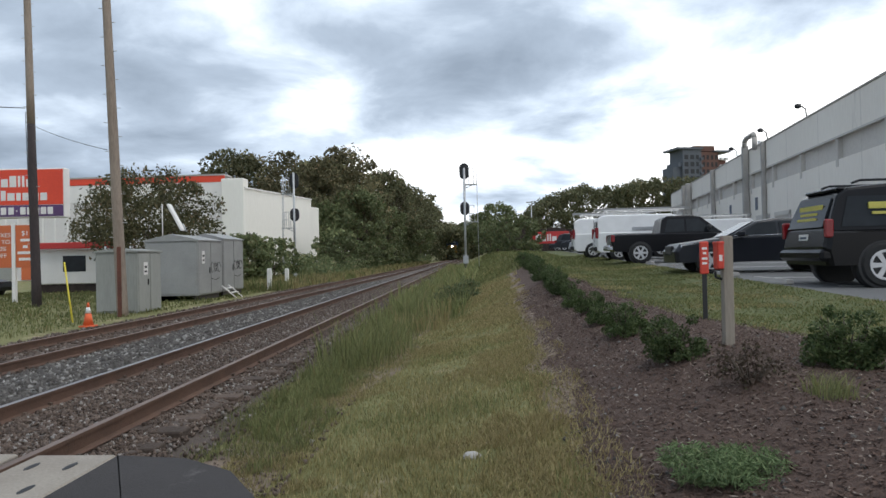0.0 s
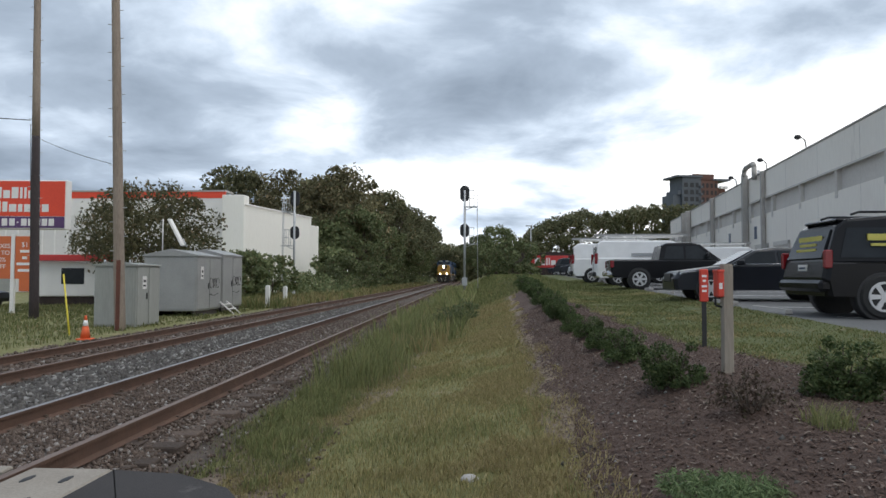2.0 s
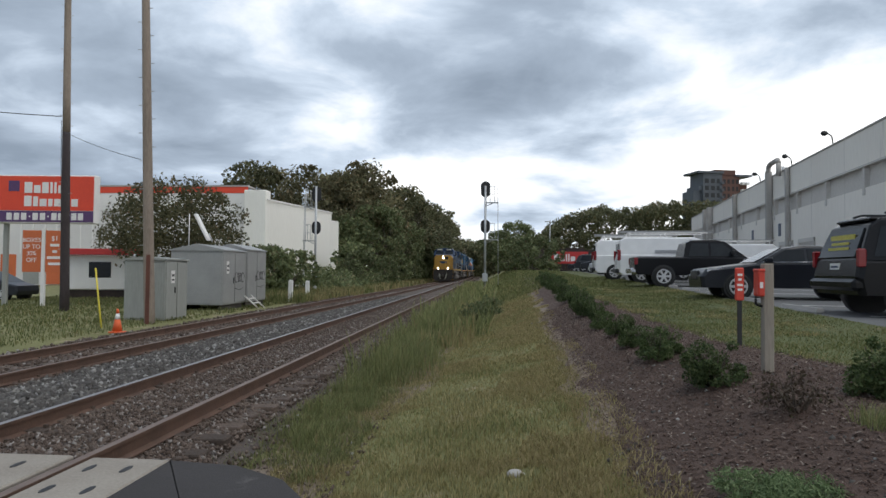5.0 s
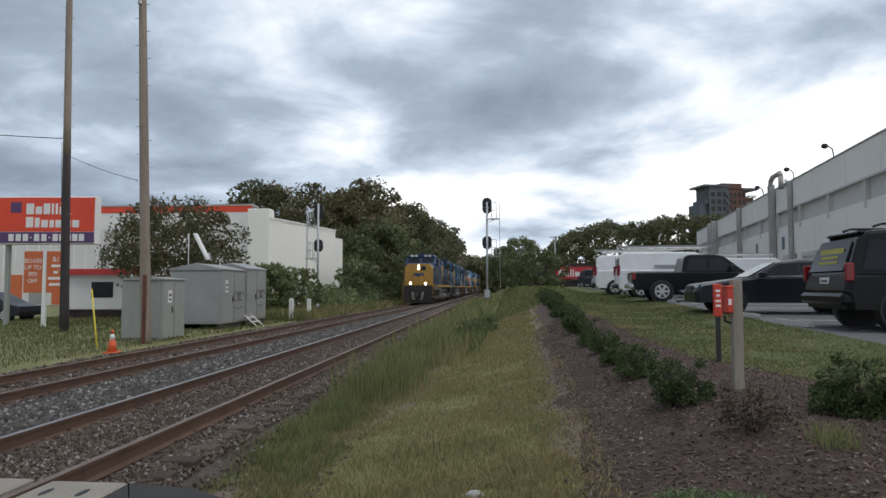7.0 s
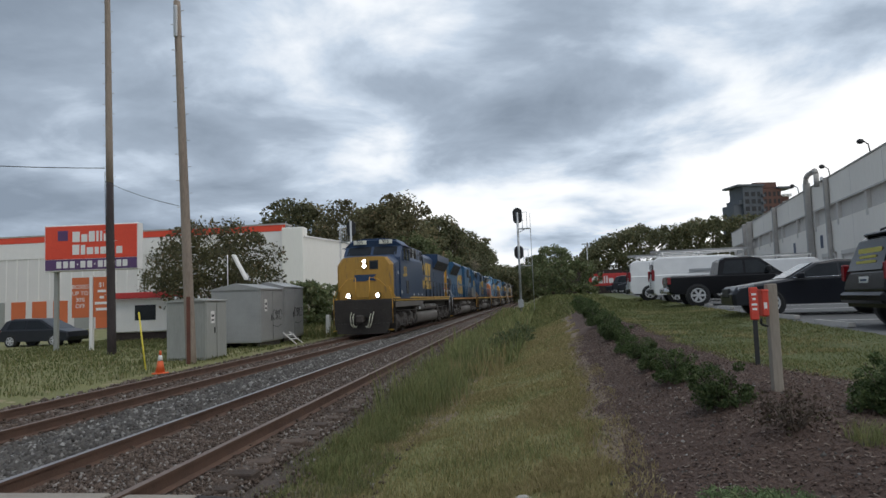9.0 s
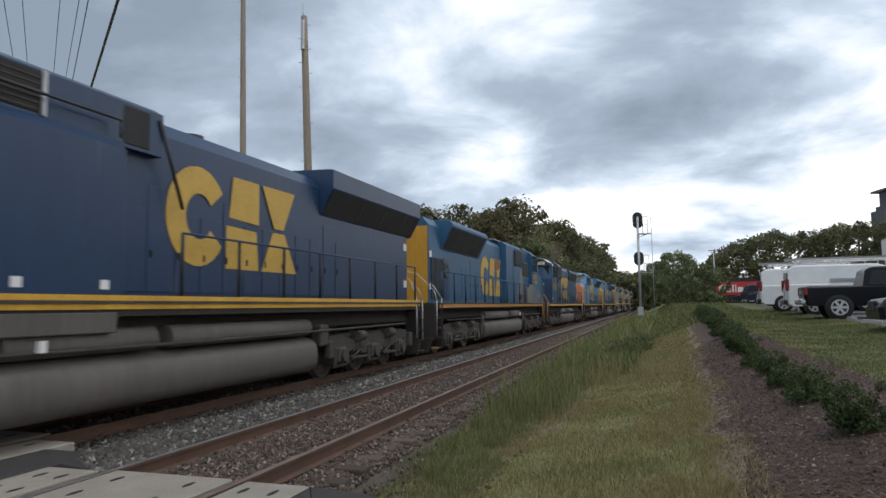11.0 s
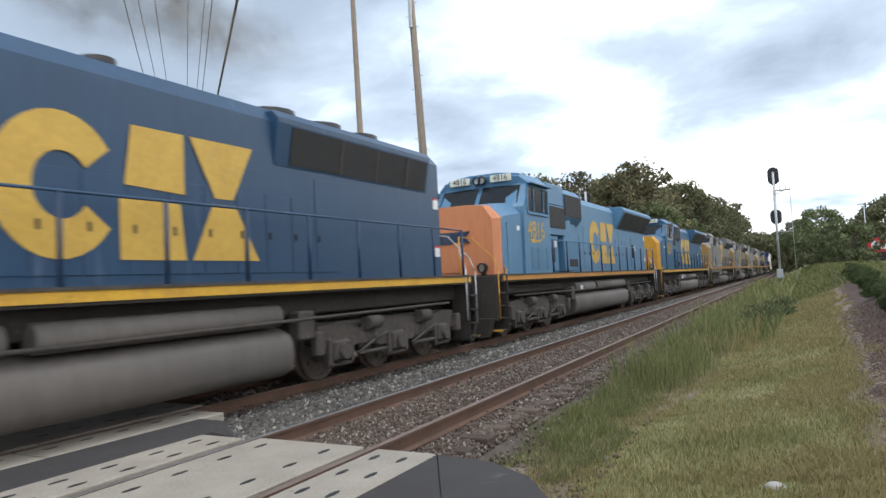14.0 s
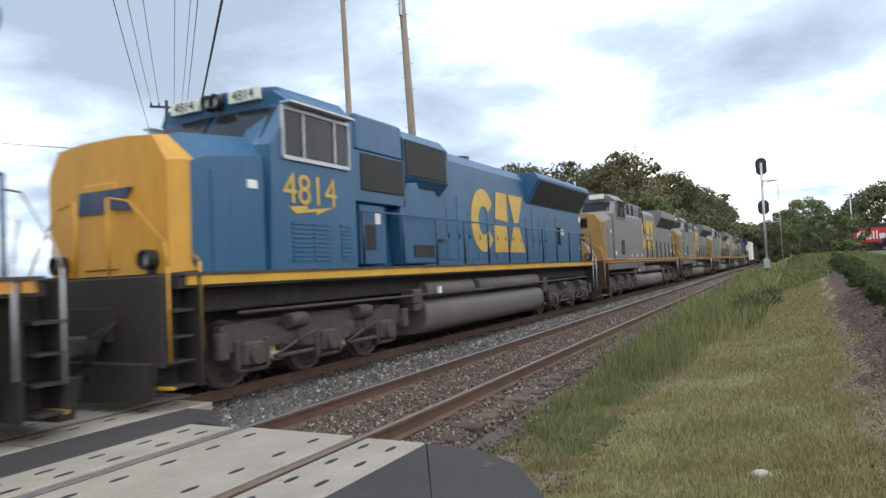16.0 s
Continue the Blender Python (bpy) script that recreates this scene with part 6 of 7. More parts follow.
for i in range(700):
    x, y = -30 + 60 * rng.random(), 330 + 60 * rng.random()
    cl.append((x, y, 15 * (1 - rng.random() ** 1.7 * 0.95) + 2 * wob(x, 3, 0.1), 1.6 + 1.6 * rng.random()))
me = leaf_cloud(cl, 70, 0.5, rng)
me.materials.append(LEAF_DARK)
tagged(new("woods_down_the_line", me), "distant woods where the line vanishes", "woods", kind="stuff")


def bush(seed, rx, rz, leaf, n, size, label, name="bush", flat=0.45):
    rng = np.random.default_rng(seed)
    ob = thing(name, pose(0, 0, 0), label, "bush", "bushes in the mulch")
    g = Geo()
    for i in range(9):
        a = i * 0.7
        g.cyl((0, 0, -0.05), (math.cos(a) * rx * 0.55, math.sin(a) * rx * 0.55, rz * (0.9 + 0.5 * rng.random())), 0.012, 0.004, n=4)
    part("stem", g, BARK, ob)
    cl = []
    for i in range(52):
        u, k = rng.random() * 6.28, rng.random() ** 0.5
        h = rng.random()
        cl.append((math.cos(u) * rx * k * 0.9, math.sin(u) * rx * k * 0.9, rz * (0.15 + 1.5 * h * math.sqrt(max(0.05, 1 - (k * 0.85) ** 2))), rx * (0.16 + 0.14 * rng.random())))
    me = leaf_cloud(cl, n, size, rng, flat)
    me.materials.append(leaf)
    part("leaves", me, leaf, ob)
    return ob


box_bush = bush(51, 0.32, 0.29, LEAF_BUSH, 130, 0.017, "small dark green evergreen bush in the mulch")
spots = [(1.82, 5.9, 0.95), (1.78, 7.75, 0.9), (1.72, 9.0, 0.72), (1.8, 10.3, 0.78), (1.72, 11.6, 0.7), (1.85, 12.8, 0.82), (1.8, 14.2, 0.95), (1.9, 15.6, 0.95), (1.95, 16.8, 1.0), (1.9, 18.3, 1.1), (2.0, 21.5, 1.1), (2.1, 24.0, 1.2), (2.15, 27.0, 1.2), (2.25, 30.0, 1.2), (2.35, 33.5, 1.2), (2.95, 5.05, 1.08)]
first = True
for x, y, s in spots:
    m = pose(x, y, height(x, y) + 0.01, 0, 0, rg.uniform(0, 360)) @ Matrix.Scale(s, 4)
    if first:
        box_bush.matrix_basis, first = m, False
    else:
        copy_thing(box_bush, pose(0, 0, 0)).matrix_basis = m
brown = bush(52, 0.30, 0.2, LEAF_BROWN, 16, 0.018, "half-dead brownish bush in the mulch")
brown.matrix_basis = pose(2.0, 4.55, height(2.0, 4.55) + 0.01)
tuft = bush(53, 0.36, 0.06, LEAF_SAGE, 130, 0.026, "low spreading blue-green shrub in the mulch", flat=0.14)
tuft.matrix_basis = pose(1.32, 3.2, height(1.32, 3.2) + 0.015, 0, 0, 30)
weed_bush = bush(54, 0.55, 0.42, LEAF_GREEN, 70, 0.035, "leafy green weed clump beside the signal")
weed_bush.matrix_basis = pose(-0.75, 19.5, height(-0.75, 19.5))
copy_thing(weed_bush, pose(0, 0, 0)).matrix_basis = pose(-0.35, 22.5, height(-0.35, 22.5), 0, 0, 80)

# ---------------------------------------------------------------- beyond the far track
def pole(name, x, y, z, top, r0, r1, lean, mat, label, dark=0.0):
    ob = thing(name, pose(x, y, z), label, "utility pole", "utility poles")
    rings = []
    for i in range(13):
        k = i / 12
        r = r0 + (r1 - r0) * k
        rings.append([(lean * k + r * math.cos(a), r * math.sin(a), -0.5 + (top + 0.5) * k) for a in (2 * math.pi * j / 12 for j in range(12))])
    if dark:
        n = max(2, int(12 * dark) + 1)
        part("pole_base", Geo().loft(rings[:n], smooth=True), POLEDARK, ob, "dark creosoted lower length")
        part("pole_shaft", Geo().loft(rings[n - 1:], smooth=True), mat, ob)
    else:
        part("pole_shaft", Geo().loft(rings, smooth=True), mat, ob)
    g = Geo()
    for i in range(int(top / 0.45)):
        z0 = 2.5 + 0.45 * i
        if z0 > top - 0.2:
            break
        k = z0 / top
        s = 1 if i % 2 else -1
        r = r0 + (r1 - r0) * k
        g.cyl((lean * k + s * r * 0.8, 0, z0), (lean * k + s * (r + 0.13), -0.02, z0), 0.012, n=5)
    part("step_peg", g, GALV, ob, "small steel climbing pegs")["kind"] = "stuff"
    return ob


pole2 = pole("utility_pole", -11.07, 19.95, -0.3, 12.3, 0.172, 0.112, -0.46, POLEWOOD, "tall weathered wooden utility pole beside the cabinets")
part("pole_bracket", Geo().box(-0.49, -0.37, -0.2, -0.1, 11.0, 12.1, 0.02), GALV, pole2)
part("lightning_rod", Geo().cyl((-0.5, 0, 12.2), (-0.5, 0, 12.75), 0.02, n=6), GALV, pole2)
part("rust_stripe", Geo().box(-0.08, 0.04, -0.182, -0.15, 0.0, 2.2), material("rust_red", (0.16, 0.06, 0.04), (0.09, 0.04, 0.03), 0.9), pole2, "rust-red stained patch")
pole1 = pole("utility_pole", -17.25, 25.0, -0.3, 18.0, 0.18, 0.10, -0.3, POLEWOOD, "tall wooden utility pole with a dark lower length", dark=0.43)


def cable(name, pts, r, sag, label, n=14):
    g = Geo()
    a, b = Vector(pts[0]), Vector(pts[1])
    line = [tuple(a.lerp(b, i / n) - Vector((0, 0, sag * 4 * (i / n) * (1 - i / n)))) for i in range(n + 1)]
    q = (b - a).to_track_quat("Z", "Y")
    g.loft([[tuple(Vector(p) + q @ Vector((r * math.cos(1.2566 * j), r * math.sin(1.2566 * j), 0))) for j in range(5)] for p in line], smooth=True)
    return tagged(part(name, g, BLACK), label, "cable", "overhead cables")


cable("overhead_cable", ((-17.6, 25, 7.55), (-32, 14, 8.3)), 0.018, 0.5, "thin black overhead cable on the pole")
cable("overhead_cable", ((-11.5, 19.95, 4.95), (-17.6, 25, 7.0)), 0.01, 0.1, "thin guy wire between the poles")
cable("overhead_cable", ((-17.6, 25, 7.4), (-17.9, 25.6, 3.0)), 0.012, 0.0, "thin drop wire down the pole")
# the crossarm pole down the side road, and the lines that run on from it overhead
fp = thing("crossarm_pole", pose(-48.0, 41.4, -0.3), "dark wooden pole with three crossarms of insulators", "utility pole", "utility poles")
part("pole_shaft", Geo().cyl((0, 0, -0.5), (0, 0, 18.2), 0.22, 0.14, n=10), POLEDARK, fp)
for z, w in ((17.6, 1.75), (14.0, 1.75), (12.7, 1.6)):
    part("crossarm", Geo().box(-w * 0.8, w * 0.8, -0.08, 0.08, z - 0.09, z + 0.09).move(pose(0, 0, 0, 0, 0, 48)), POLEDARK, fp)
    for k in (-0.72, -0.36, 0.36, 0.72):
        part("insulator", Geo().cyl((w * k, 0, z + 0.08), (w * k, 0, z + 0.36), 0.07, n=8).move(pose(0, 0, 0, 0, 0, 48)), BLACK, fp)
for k, z in ((-1.26, 17.6), (-0.63, 17.6), (0.63, 17.6), (1.26, 17.6), (-1.2, 14.1), (1.2, 14.1)):
    cable("overhead_line", ((-48 + k * 0.675, 41.4 + k * 0.74, z), (9.6 + k * 1.2, -10 + k * 1.3, z)), 0.02, 0.9, "thin overhead power line crossing the tracks", n=18)
cable("overhead_line", ((-66.0, 58.8, 12.0), (13.0, -9.0, 11.9)), 0.05, 0.55, "thick black overhead cable crossing the tracks", n=24)


def cabinet(x0, x1, y0, y1, h, mat, label, peak=0.12, door_label=True, legs=0.0, scrawl=False):
    ob = thing("signal_cabinet", pose((x0 + x1) / 2, (y0 + y1) / 2, -0.28), label, "equipment cabinet", "signal cabinets")
    w, d = (x1 - x0) / 2, (y1 - y0) / 2
    part("body", Geo().box(-w, w, -d, d, legs, h, 0.02), mat, ob)
    part("roof", Geo().loft([[(-w - 0.06, y, h), (w + 0.06, y, h), (w + 0.06, y, h + 0.05), (0, y, h + peak), (-w - 0.06, y, h + 0.05)] for y in (-d - 0.06, d + 0.06)]), mat, ob)
    n = max(2, int(2 * d / 0.95))
    for i in range(n):
        a, b = -d + 2 * d * i / n + 0.03, -d + 2 * d * (i + 1) / n - 0.03
        dr = part("door", Geo().box(w, w + 0.03, a, b, legs + 0.06, h - 0.05, 0.012), mat, ob)
        if i == 0:
            part("handle", Geo().box(w + 0.03, w + 0.06, b - 0.16, b - 0.12, h * 0.45, h * 0.55), BLACK, dr)
    part("front_panel", Geo().box(-w + 0.08, w - 0.08, -d - 0.02, -d, legs + 0.08, h - 0.08, 0.008), mat, ob)
    if door_label:
        p = part("notice", Geo().box(w + 0.03, w + 0.036, -d + 0.35, -d + 0.62, h * 0.62, h * 0.83), SIGNWHITE, ob, "white notice with dark bars")
        part("notice_bars", Geo().box(w + 0.036, w + 0.04, -d + 0.4, -d + 0.57, h * 0.66, h * 0.69).box(w + 0.036, w + 0.04, -d + 0.4, -d + 0.57, h * 0.73, h * 0.77), BLACK, p)
    for s in (-1, 1):
        part("roof_eye", Geo().cyl((s * w * 0.6, -d + 0.1, h + 0.05), (s * w * 0.6, -d + 0.1, h + 0.2), 0.035, n=6), GALV, ob)
        if legs:
            part("leg", Geo().box(s * w * 0.85 - 0.06, s * w * 0.85 + 0.06, -d + 0.1, d - 0.1, 0, legs), GRIME, ob)
    if scrawl:
        g = Geo()
        for k, cy in enumerate((0.15, 0.55, 0.9)):
            pts = [(w + 0.034, cy + 0.17 * math.cos(a), h * 0.55 + 0.22 * math.sin(a * (1 + k % 2))) for a in (i * 0.5 for i in range(12))]
            g.tube(pts, 0.012, n=4)
        g.tube([(w + 0.034, 0.0, h * 0.36), (w + 0.034, 0.5, h * 0.33), (w + 0.034, 1.0, h * 0.37)], 0.012, n=4)
        part("paint_scrawl", g, BLACK, ob, "black spray-painted scrawl")
    return ob


cabinet(-12.55, -11.13, 21.0, 22.6, 2.02, GREYPAINT, "weathered grey-green steel signal cabinet", legs=0.0)
cabinet(-13.75, -11.5, 26.7, 29.3, 2.5, ALUMIN, "large aluminium signal bungalow on short legs with a sprayed scrawl", peak=0.3, legs=0.22, scrawl=True)
cabinet(-13.3, -11.62, 29.8, 32.4, 2.62, ALUMIN, "aluminium signal bungalow with a sprayed scrawl", peak=0.3, legs=0.22, scrawl=True, door_label=False)
stp = thing("folding_steps", pose(-11.0, 29.3, -0.3), "white metal steps leaning at the bungalow", "steps")
for y in (-0.3, 0.5):
    part("side_rail", Geo().tube([(-0.4, y, 0.55), (0.25, y, 0.0)], 0.03), SIGNWHITE, stp)
for k in (0.25, 0.6):
    part("tread", Geo().box(-0.4 + 0.65 * k - 0.09, -0.4 + 0.65 * k + 0.09, -0.3, 0.5, 0.55 * (1 - k), 0.55 * (1 - k) + 0.03), SIGNWHITE, stp)
ant = thing("antenna_mast", pose(-12.7, 27.6, 2.45), "slim white antenna and an angled panel on the cabinet roof", "antenna")
part("whip", Geo().cyl((-0.7, 0, 0.0), (-0.7, 0, 1.4), 0.025, n=6), SIGNWHITE, ant)
part("panel", Geo().box(-0.05, 0.05, -0.16, 0.16, 0.0, 1.3, 0.02).move(pose(0.15, 0.1, 0.25, 0, -28, 0)), SIGNWHITE, ant, "tilted white panel")
part("bracket", Geo().cyl((0.3, 0.1, 0.2), (0.15, 0.1, 0.55), 0.03, n=6), GALV, ant)

cone = thing("traffic_cone", pose(-10.45, 17.0, -0.3) @ Matrix.Scale(0.88, 4), "orange traffic cone with a white band", "traffic cone")
part("base", Geo().box(-0.2, 0.2, -0.2, 0.2, 0, 0.05, 0.02), CONEORANGE, cone)
part("shell", Geo().cyl((0, 0, 0.05), (0, 0, 0.42), 0.15, 0.08, n=16), CONEORANGE, cone)
part("band", Geo().cyl((0, 0, 0.42), (0, 0, 0.6), 0.082, 0.052, n=16), SIGNWHITE, cone, "white reflective band")
part("tip", Geo().cyl((0, 0, 0.6), (0, 0, 0.74), 0.052, 0.03, n=16), CONEORANGE, cone)
stake = thing("marker_stake", pose(-11.55, 18.1, -0.3), "leaning yellow plastic guy marker", "marker")
part("guard", Geo().cyl((0, 0, -0.1), (-0.42, 0.3, 1.75), 0.028, 0.024, n=8), YELLOWSTAKE, stake)
for x, y, h in ((-11.15, 35.2, 1.15), (-11.5, 39.8, 1.05)):
    wp = thing("white_post", pose(x, y, -0.3), "white painted concrete post beside the track", "post", "white posts")
    part("shaft", Geo().box(-0.11, 0.11, -0.11, 0.11, -0.1, h, 0.02), WHITEPAINT, wp)
    part("cap", Geo().box(-0.09, 0.09, -0.09, 0.09, h, h + 0.04, 0.015), WHITEPAINT, wp)


def signal(x, y, z, face, label, ladder_side, heads):
    """A colour-light signal mast with a ladder, platforms and two heads seen from behind."""
    ob = thing("railway_signal", pose(x, y, z), label, "railway signal", "railway signals")
    part("mast", Geo().cyl((0, 0, 0), (0, 0, 8.2 - z - 0.3), 0.085, n=12).cyl((0, 0, 0), (0, 0, 0.5), 0.14, n=12), GALV, ob)
    part("base", Geo().box(-0.3, 0.3, -0.3, 0.3, -0.2, 0.08, 0.03), KERB, ob)
    part("relay_box", Geo().box(-0.2, 0.2, -0.36, -0.1, 0.9, 1.5, 0.02), GALV, ob)
    for hz in heads:
        hd = part("signal_head", Geo().prism([(0.36 * math.cos(a), hz + (0.25 if math.sin(a) > 0 else -0.25) * (1 if hz > 6 else 0.6) + 0.36 * math.sin(a)) for a in (2 * math.pi * i / 20 for i in range(20))], "y", 0.10, 0.16, 0.01), BLACK, ob, "black oval signal backboard")
        g = Geo()
        for dz in (-0.24, 0.0, 0.24):
            g.cyl((0, 0.16, hz + dz), (0, 0.42, hz + dz), 0.1, n=10)
        part("lamp_hoods", g, BLACK, hd)
        s = ladder_side
        pf = Geo().box(s * 0.05, s * 0.95, -0.25, 0.25, hz - 1.05, hz - 1.0)
        for a in (0.35, 0.7):
            pf.tube([(s * a, -0.25, hz - 1.0), (s * a, -0.25, hz + 0.2), (s * a, 0.25, hz + 0.2), (s * a, 0.25, hz - 1.0)], 0.022, n=5)
        pf.tube([(s * 0.35, -0.25, hz + 0.2), (s * 0.7, -0.25, hz + 0.2)], 0.022, n=5).tube([(s * 0.35, -0.25, hz - 0.4), (s * 0.7, -0.25, hz - 0.4)], 0.022, n=5)
        pf.tube([(0, 0, hz - 1.3), (s * 0.7, 0, hz - 1.0)], 0.025, n=5)
        part("platform", pf, GALV, ob, "galvanised maintenance platform")
    l = Geo()
    s = ladder_side
    for a in (-0.14, 0.14):
        l.tube([(s * 1.0, a + 0.3, 0), (s * 0.93, a + 0.3, 8.1 - z - 0.3)], 0.024, n=5)
    for i in range(24):
        l.tube([(s * 0.97, 0.16, 0.3 + 0.3 * i), (s * 0.97, 0.44, 0.3 + 0.3 * i)], 0.014, n=4)
    part("ladder", l, GALV, ob)
    return ob


signal(-0.73, 49.8, -0.2, 1, "galvanised signal mast with two black heads and a ladder", 1, (7.85, 5.05))
signal(-13.75, 50.0, -0.3, -1, "galvanised signal mast with two black heads beyond the tracks", -1, (7.6, 5.0))

# storage yard sign
sg = thing("pylon_sign", pose(-21.4, 28.3, -0.3, 0, 0, 4), "large red-orange and purple storage sign on posts", "sign")
for x in (-1.0, 1.65):
    part("sign_post", Geo().box(x - 0.1, x + 0.1, 0.15, 0.33, -0.3, 4.6, 0.02), GREYPAINT, sg)
part("sign_box", Geo().box(-1.4, 3.2, -0.12, 0.35, 3.75, 5.95, 0.03), SIGNWHITE, sg)
part("orange_field", Geo().box(-1.34, 3.14, -0.135, -0.12, 4.33, 5.89), ORANGE, sg, "red-orange sign field with white bars")
part("purple_field", Geo().box(-1.34, 3.14, -0.135, -0.12, 3.81, 4.31), PURPLE, sg, "dark purple sign field with white bars")
part("emblem_patch", Geo().box(-0.72, -0.22, -0.15, -0.135, 5.2, 5.68, 0.01), PURPLE, sg)
for row, z0, letters in ((0, 5.12, ((0.36, 0.5), (0.3, 0.36), (0.3, 0.5), (0.11, 0.5), (0.11, 0.5), (0.28, 0.36))), (1, 4.52, ((0.34, 0.48), (0.22, 0.45), (0.32, 0.34), (0.2, 0.34), (0.32, 0.34), (0.32, 0.34), (0.3, 0.34)))):
    x = 0.0
    for w, h in letters:
        part("sign_bar", Geo().box(x, x + w, -0.15, -0.135, z0, z0 + h, 0.02), SIGNWHITE, sg)
        x += w + 0.07
for k, x in enumerate((-0.78, -0.45, -0.12, 0.4, 0.73, 1.25, 1.55, 1.85, 2.15, 2.45)):
    part("sign_bar", Geo().box(x, x + 0.24, -0.15, -0.135, 3.9, 4.22, 0.02), SIGNWHITE, sg)
for x in (0.26, 1.1):
    part("sign_dot", Geo().box(x - 0.03, x + 0.03, -0.15, -0.135, 4.03, 4.09), SIGNWHITE, sg)
bn = thing("banner_sign", pose(-21.0, 28.0, -0.3, 0, 0, 4), "rust-orange offer boards on a white post", "sign")
part("board", Geo().box(-0.28, 0.56, 0.0, 0.05, 1.55, 3.42, 0.01), SIGNRUST, bn)
part("second_board", Geo().box(0.76, 1.6, 0.0, 0.05, 1.55, 3.42, 0.01), SIGNRUST, bn)
part("board_post", Geo().box(0.58, 0.74, -0.02, 0.14, -0.3, 3.5, 0.01), SIGNWHITE, bn)
for k, w in enumerate(("BOXES", "UP TO", "30%", "OFF")):
    writing("offer_text", w, 0.27, pose(0.14, -0.006, 2.98 - 0.3 * k, 90, 0, 0), SIGNWHITE, bn)
writing("offer_text", "$1", 0.3, pose(1.18, -0.006, 3.05, 90, 0, 0), SIGNWHITE, bn)
for z, w in ((2.76, 0.2), (2.47, 0.1), (2.2, 0.34), (1.92, 0.28)):
    part("offer_bar", Geo().box(1.18 - w, 1.18 + w, -0.012, 0.0, z - 0.06, z + 0.06), SIGNWHITE, bn)

# storage building
sb = thing("storage_building", pose(0, 0, -0.3), "long pale storage building with an orange eaves band", "building")
part("long_wall", Geo().box(-95, -23.6, 62, 64, 0, 9.2), STORWALL, sb, "pale panelled wall")
part("eaves_band", Geo().box(-95, -23.6, 61.9, 62, 9.05, 9.65), ORANGE, sb, "orange band under the eaves")
part("fascia", Geo().box(-95, -23.6, 61.93, 62, 7.4, 9.0), SIGNWHITE, sb)
part("roof_cap", Geo().box(-95, -23.6, 61.85, 64, 9.65, 9.8), KERB, sb)
for i in range(30):
    x = -93 + 2.35 * i
    part("unit_door", Geo().box(x, x + 1.6, 61.92, 62, 0.1, 3.0, 0.02), SIGNRUST if i % 4 else GREYPAINT, sb, "rust-red roller door")
for i in range(58):
    x = -94 + 1.22 * i
    part("wall_rib", Geo().box(x, x + 0.12, 61.94, 62, 3.1, 7.4), SIGNWHITE, sb)
part("corner_block", Geo().box(-23.6, -21.5, 61.0, 62.4, 0, 9.25, 0.05), CREAMWALL, sb)
part("side_block", Geo().prism([(-21.5, 61.4), (-18.8, 76), (-19.4, 78), (-22.5, 78)], "z", 0, 8.3), CREAMWALL, sb)
part("coping", Geo().prism([(-21.6, 61.3), (-21.4, 61.3), (-18.7, 76), (-18.9, 76)], "z", 8.3, 8.45), SIGNWHITE, sb)
part("lower_block", Geo().prism([(-18.85, 75.7), (-18.3, 77.5), (-18.7, 79), (-20.5, 79)], "z", 0, 7.5), CREAMWALL, sb)
# site office trailer and parked cars behind the sign
tr = thing("site_office", pose(-21.0, 36.5, -0.3, 0, 0, 6), "low white site office with a dark window", "building")
part("body", Geo().box(-3.7, 1.0, 0, 3, 0.5, 2.5, 0.05), WHITEPAINT, tr)
part("red_awning", Geo().box(-3.7, 1.0, -0.35, 0.0, 2.5, 2.85, 0.03), REDPAINT, tr)
part("window", Geo().box(-2.3, -1.05, -0.03, 0.0, 1.2, 2.1, 0.01), GLASS, tr)
part("skirting", Geo().box(-3.6, 0.9, 0.1, 2.9, 0, 0.5), FENCE, tr)

# ---------------------------------------------------------------- car park side
def wheel_geo(r, w):
    t, h = Geo(), Geo()
    # the closed black tyre ends double as the shade between the spokes
    t.loft([[(r2 * math.cos(a), y, r2 * math.sin(a)) for a in (2 * math.pi * i / 20 for i in range(20))] for y, r2 in ((-w / 2, r * 0.68), (-w / 2, r * 0.93), (-w / 2 + 0.03, r), (w / 2 - 0.03, r), (w / 2, r * 0.93), (w / 2, r * 0.68))])
    e = w / 2
    for s in (-1, 1):
        ang = [2 * math.pi * i / 20 for i in range(21)]
        h.loft([[(k * r * math.cos(a), s * y, k * r * math.sin(a)) for k, y in ((0.58, e + 0.002), (0.60, e + 0.016), (0.68, e + 0.016), (0.70, e + 0.002))] for a in ang])
        for i in range(6):
            c, d = math.cos(math.pi * i / 3), math.sin(math.pi * i / 3)
            q = [(c * u - d * v, d * u + c * v) for u, v in ((r * 0.1, -r * 0.09), (r * 0.6, -r * 0.12), (r * 0.6, r * 0.12), (r * 0.1, r * 0.09))]
            h.loft([[(x, s * (e + 0.001), z) for x, z in q], [(x, s * (e + 0.014), z) for x, z in q]])
        h.cyl((0, s * e, 0), (0, s * (e + 0.02), 0), r * 0.17, n=10)
    return t, h


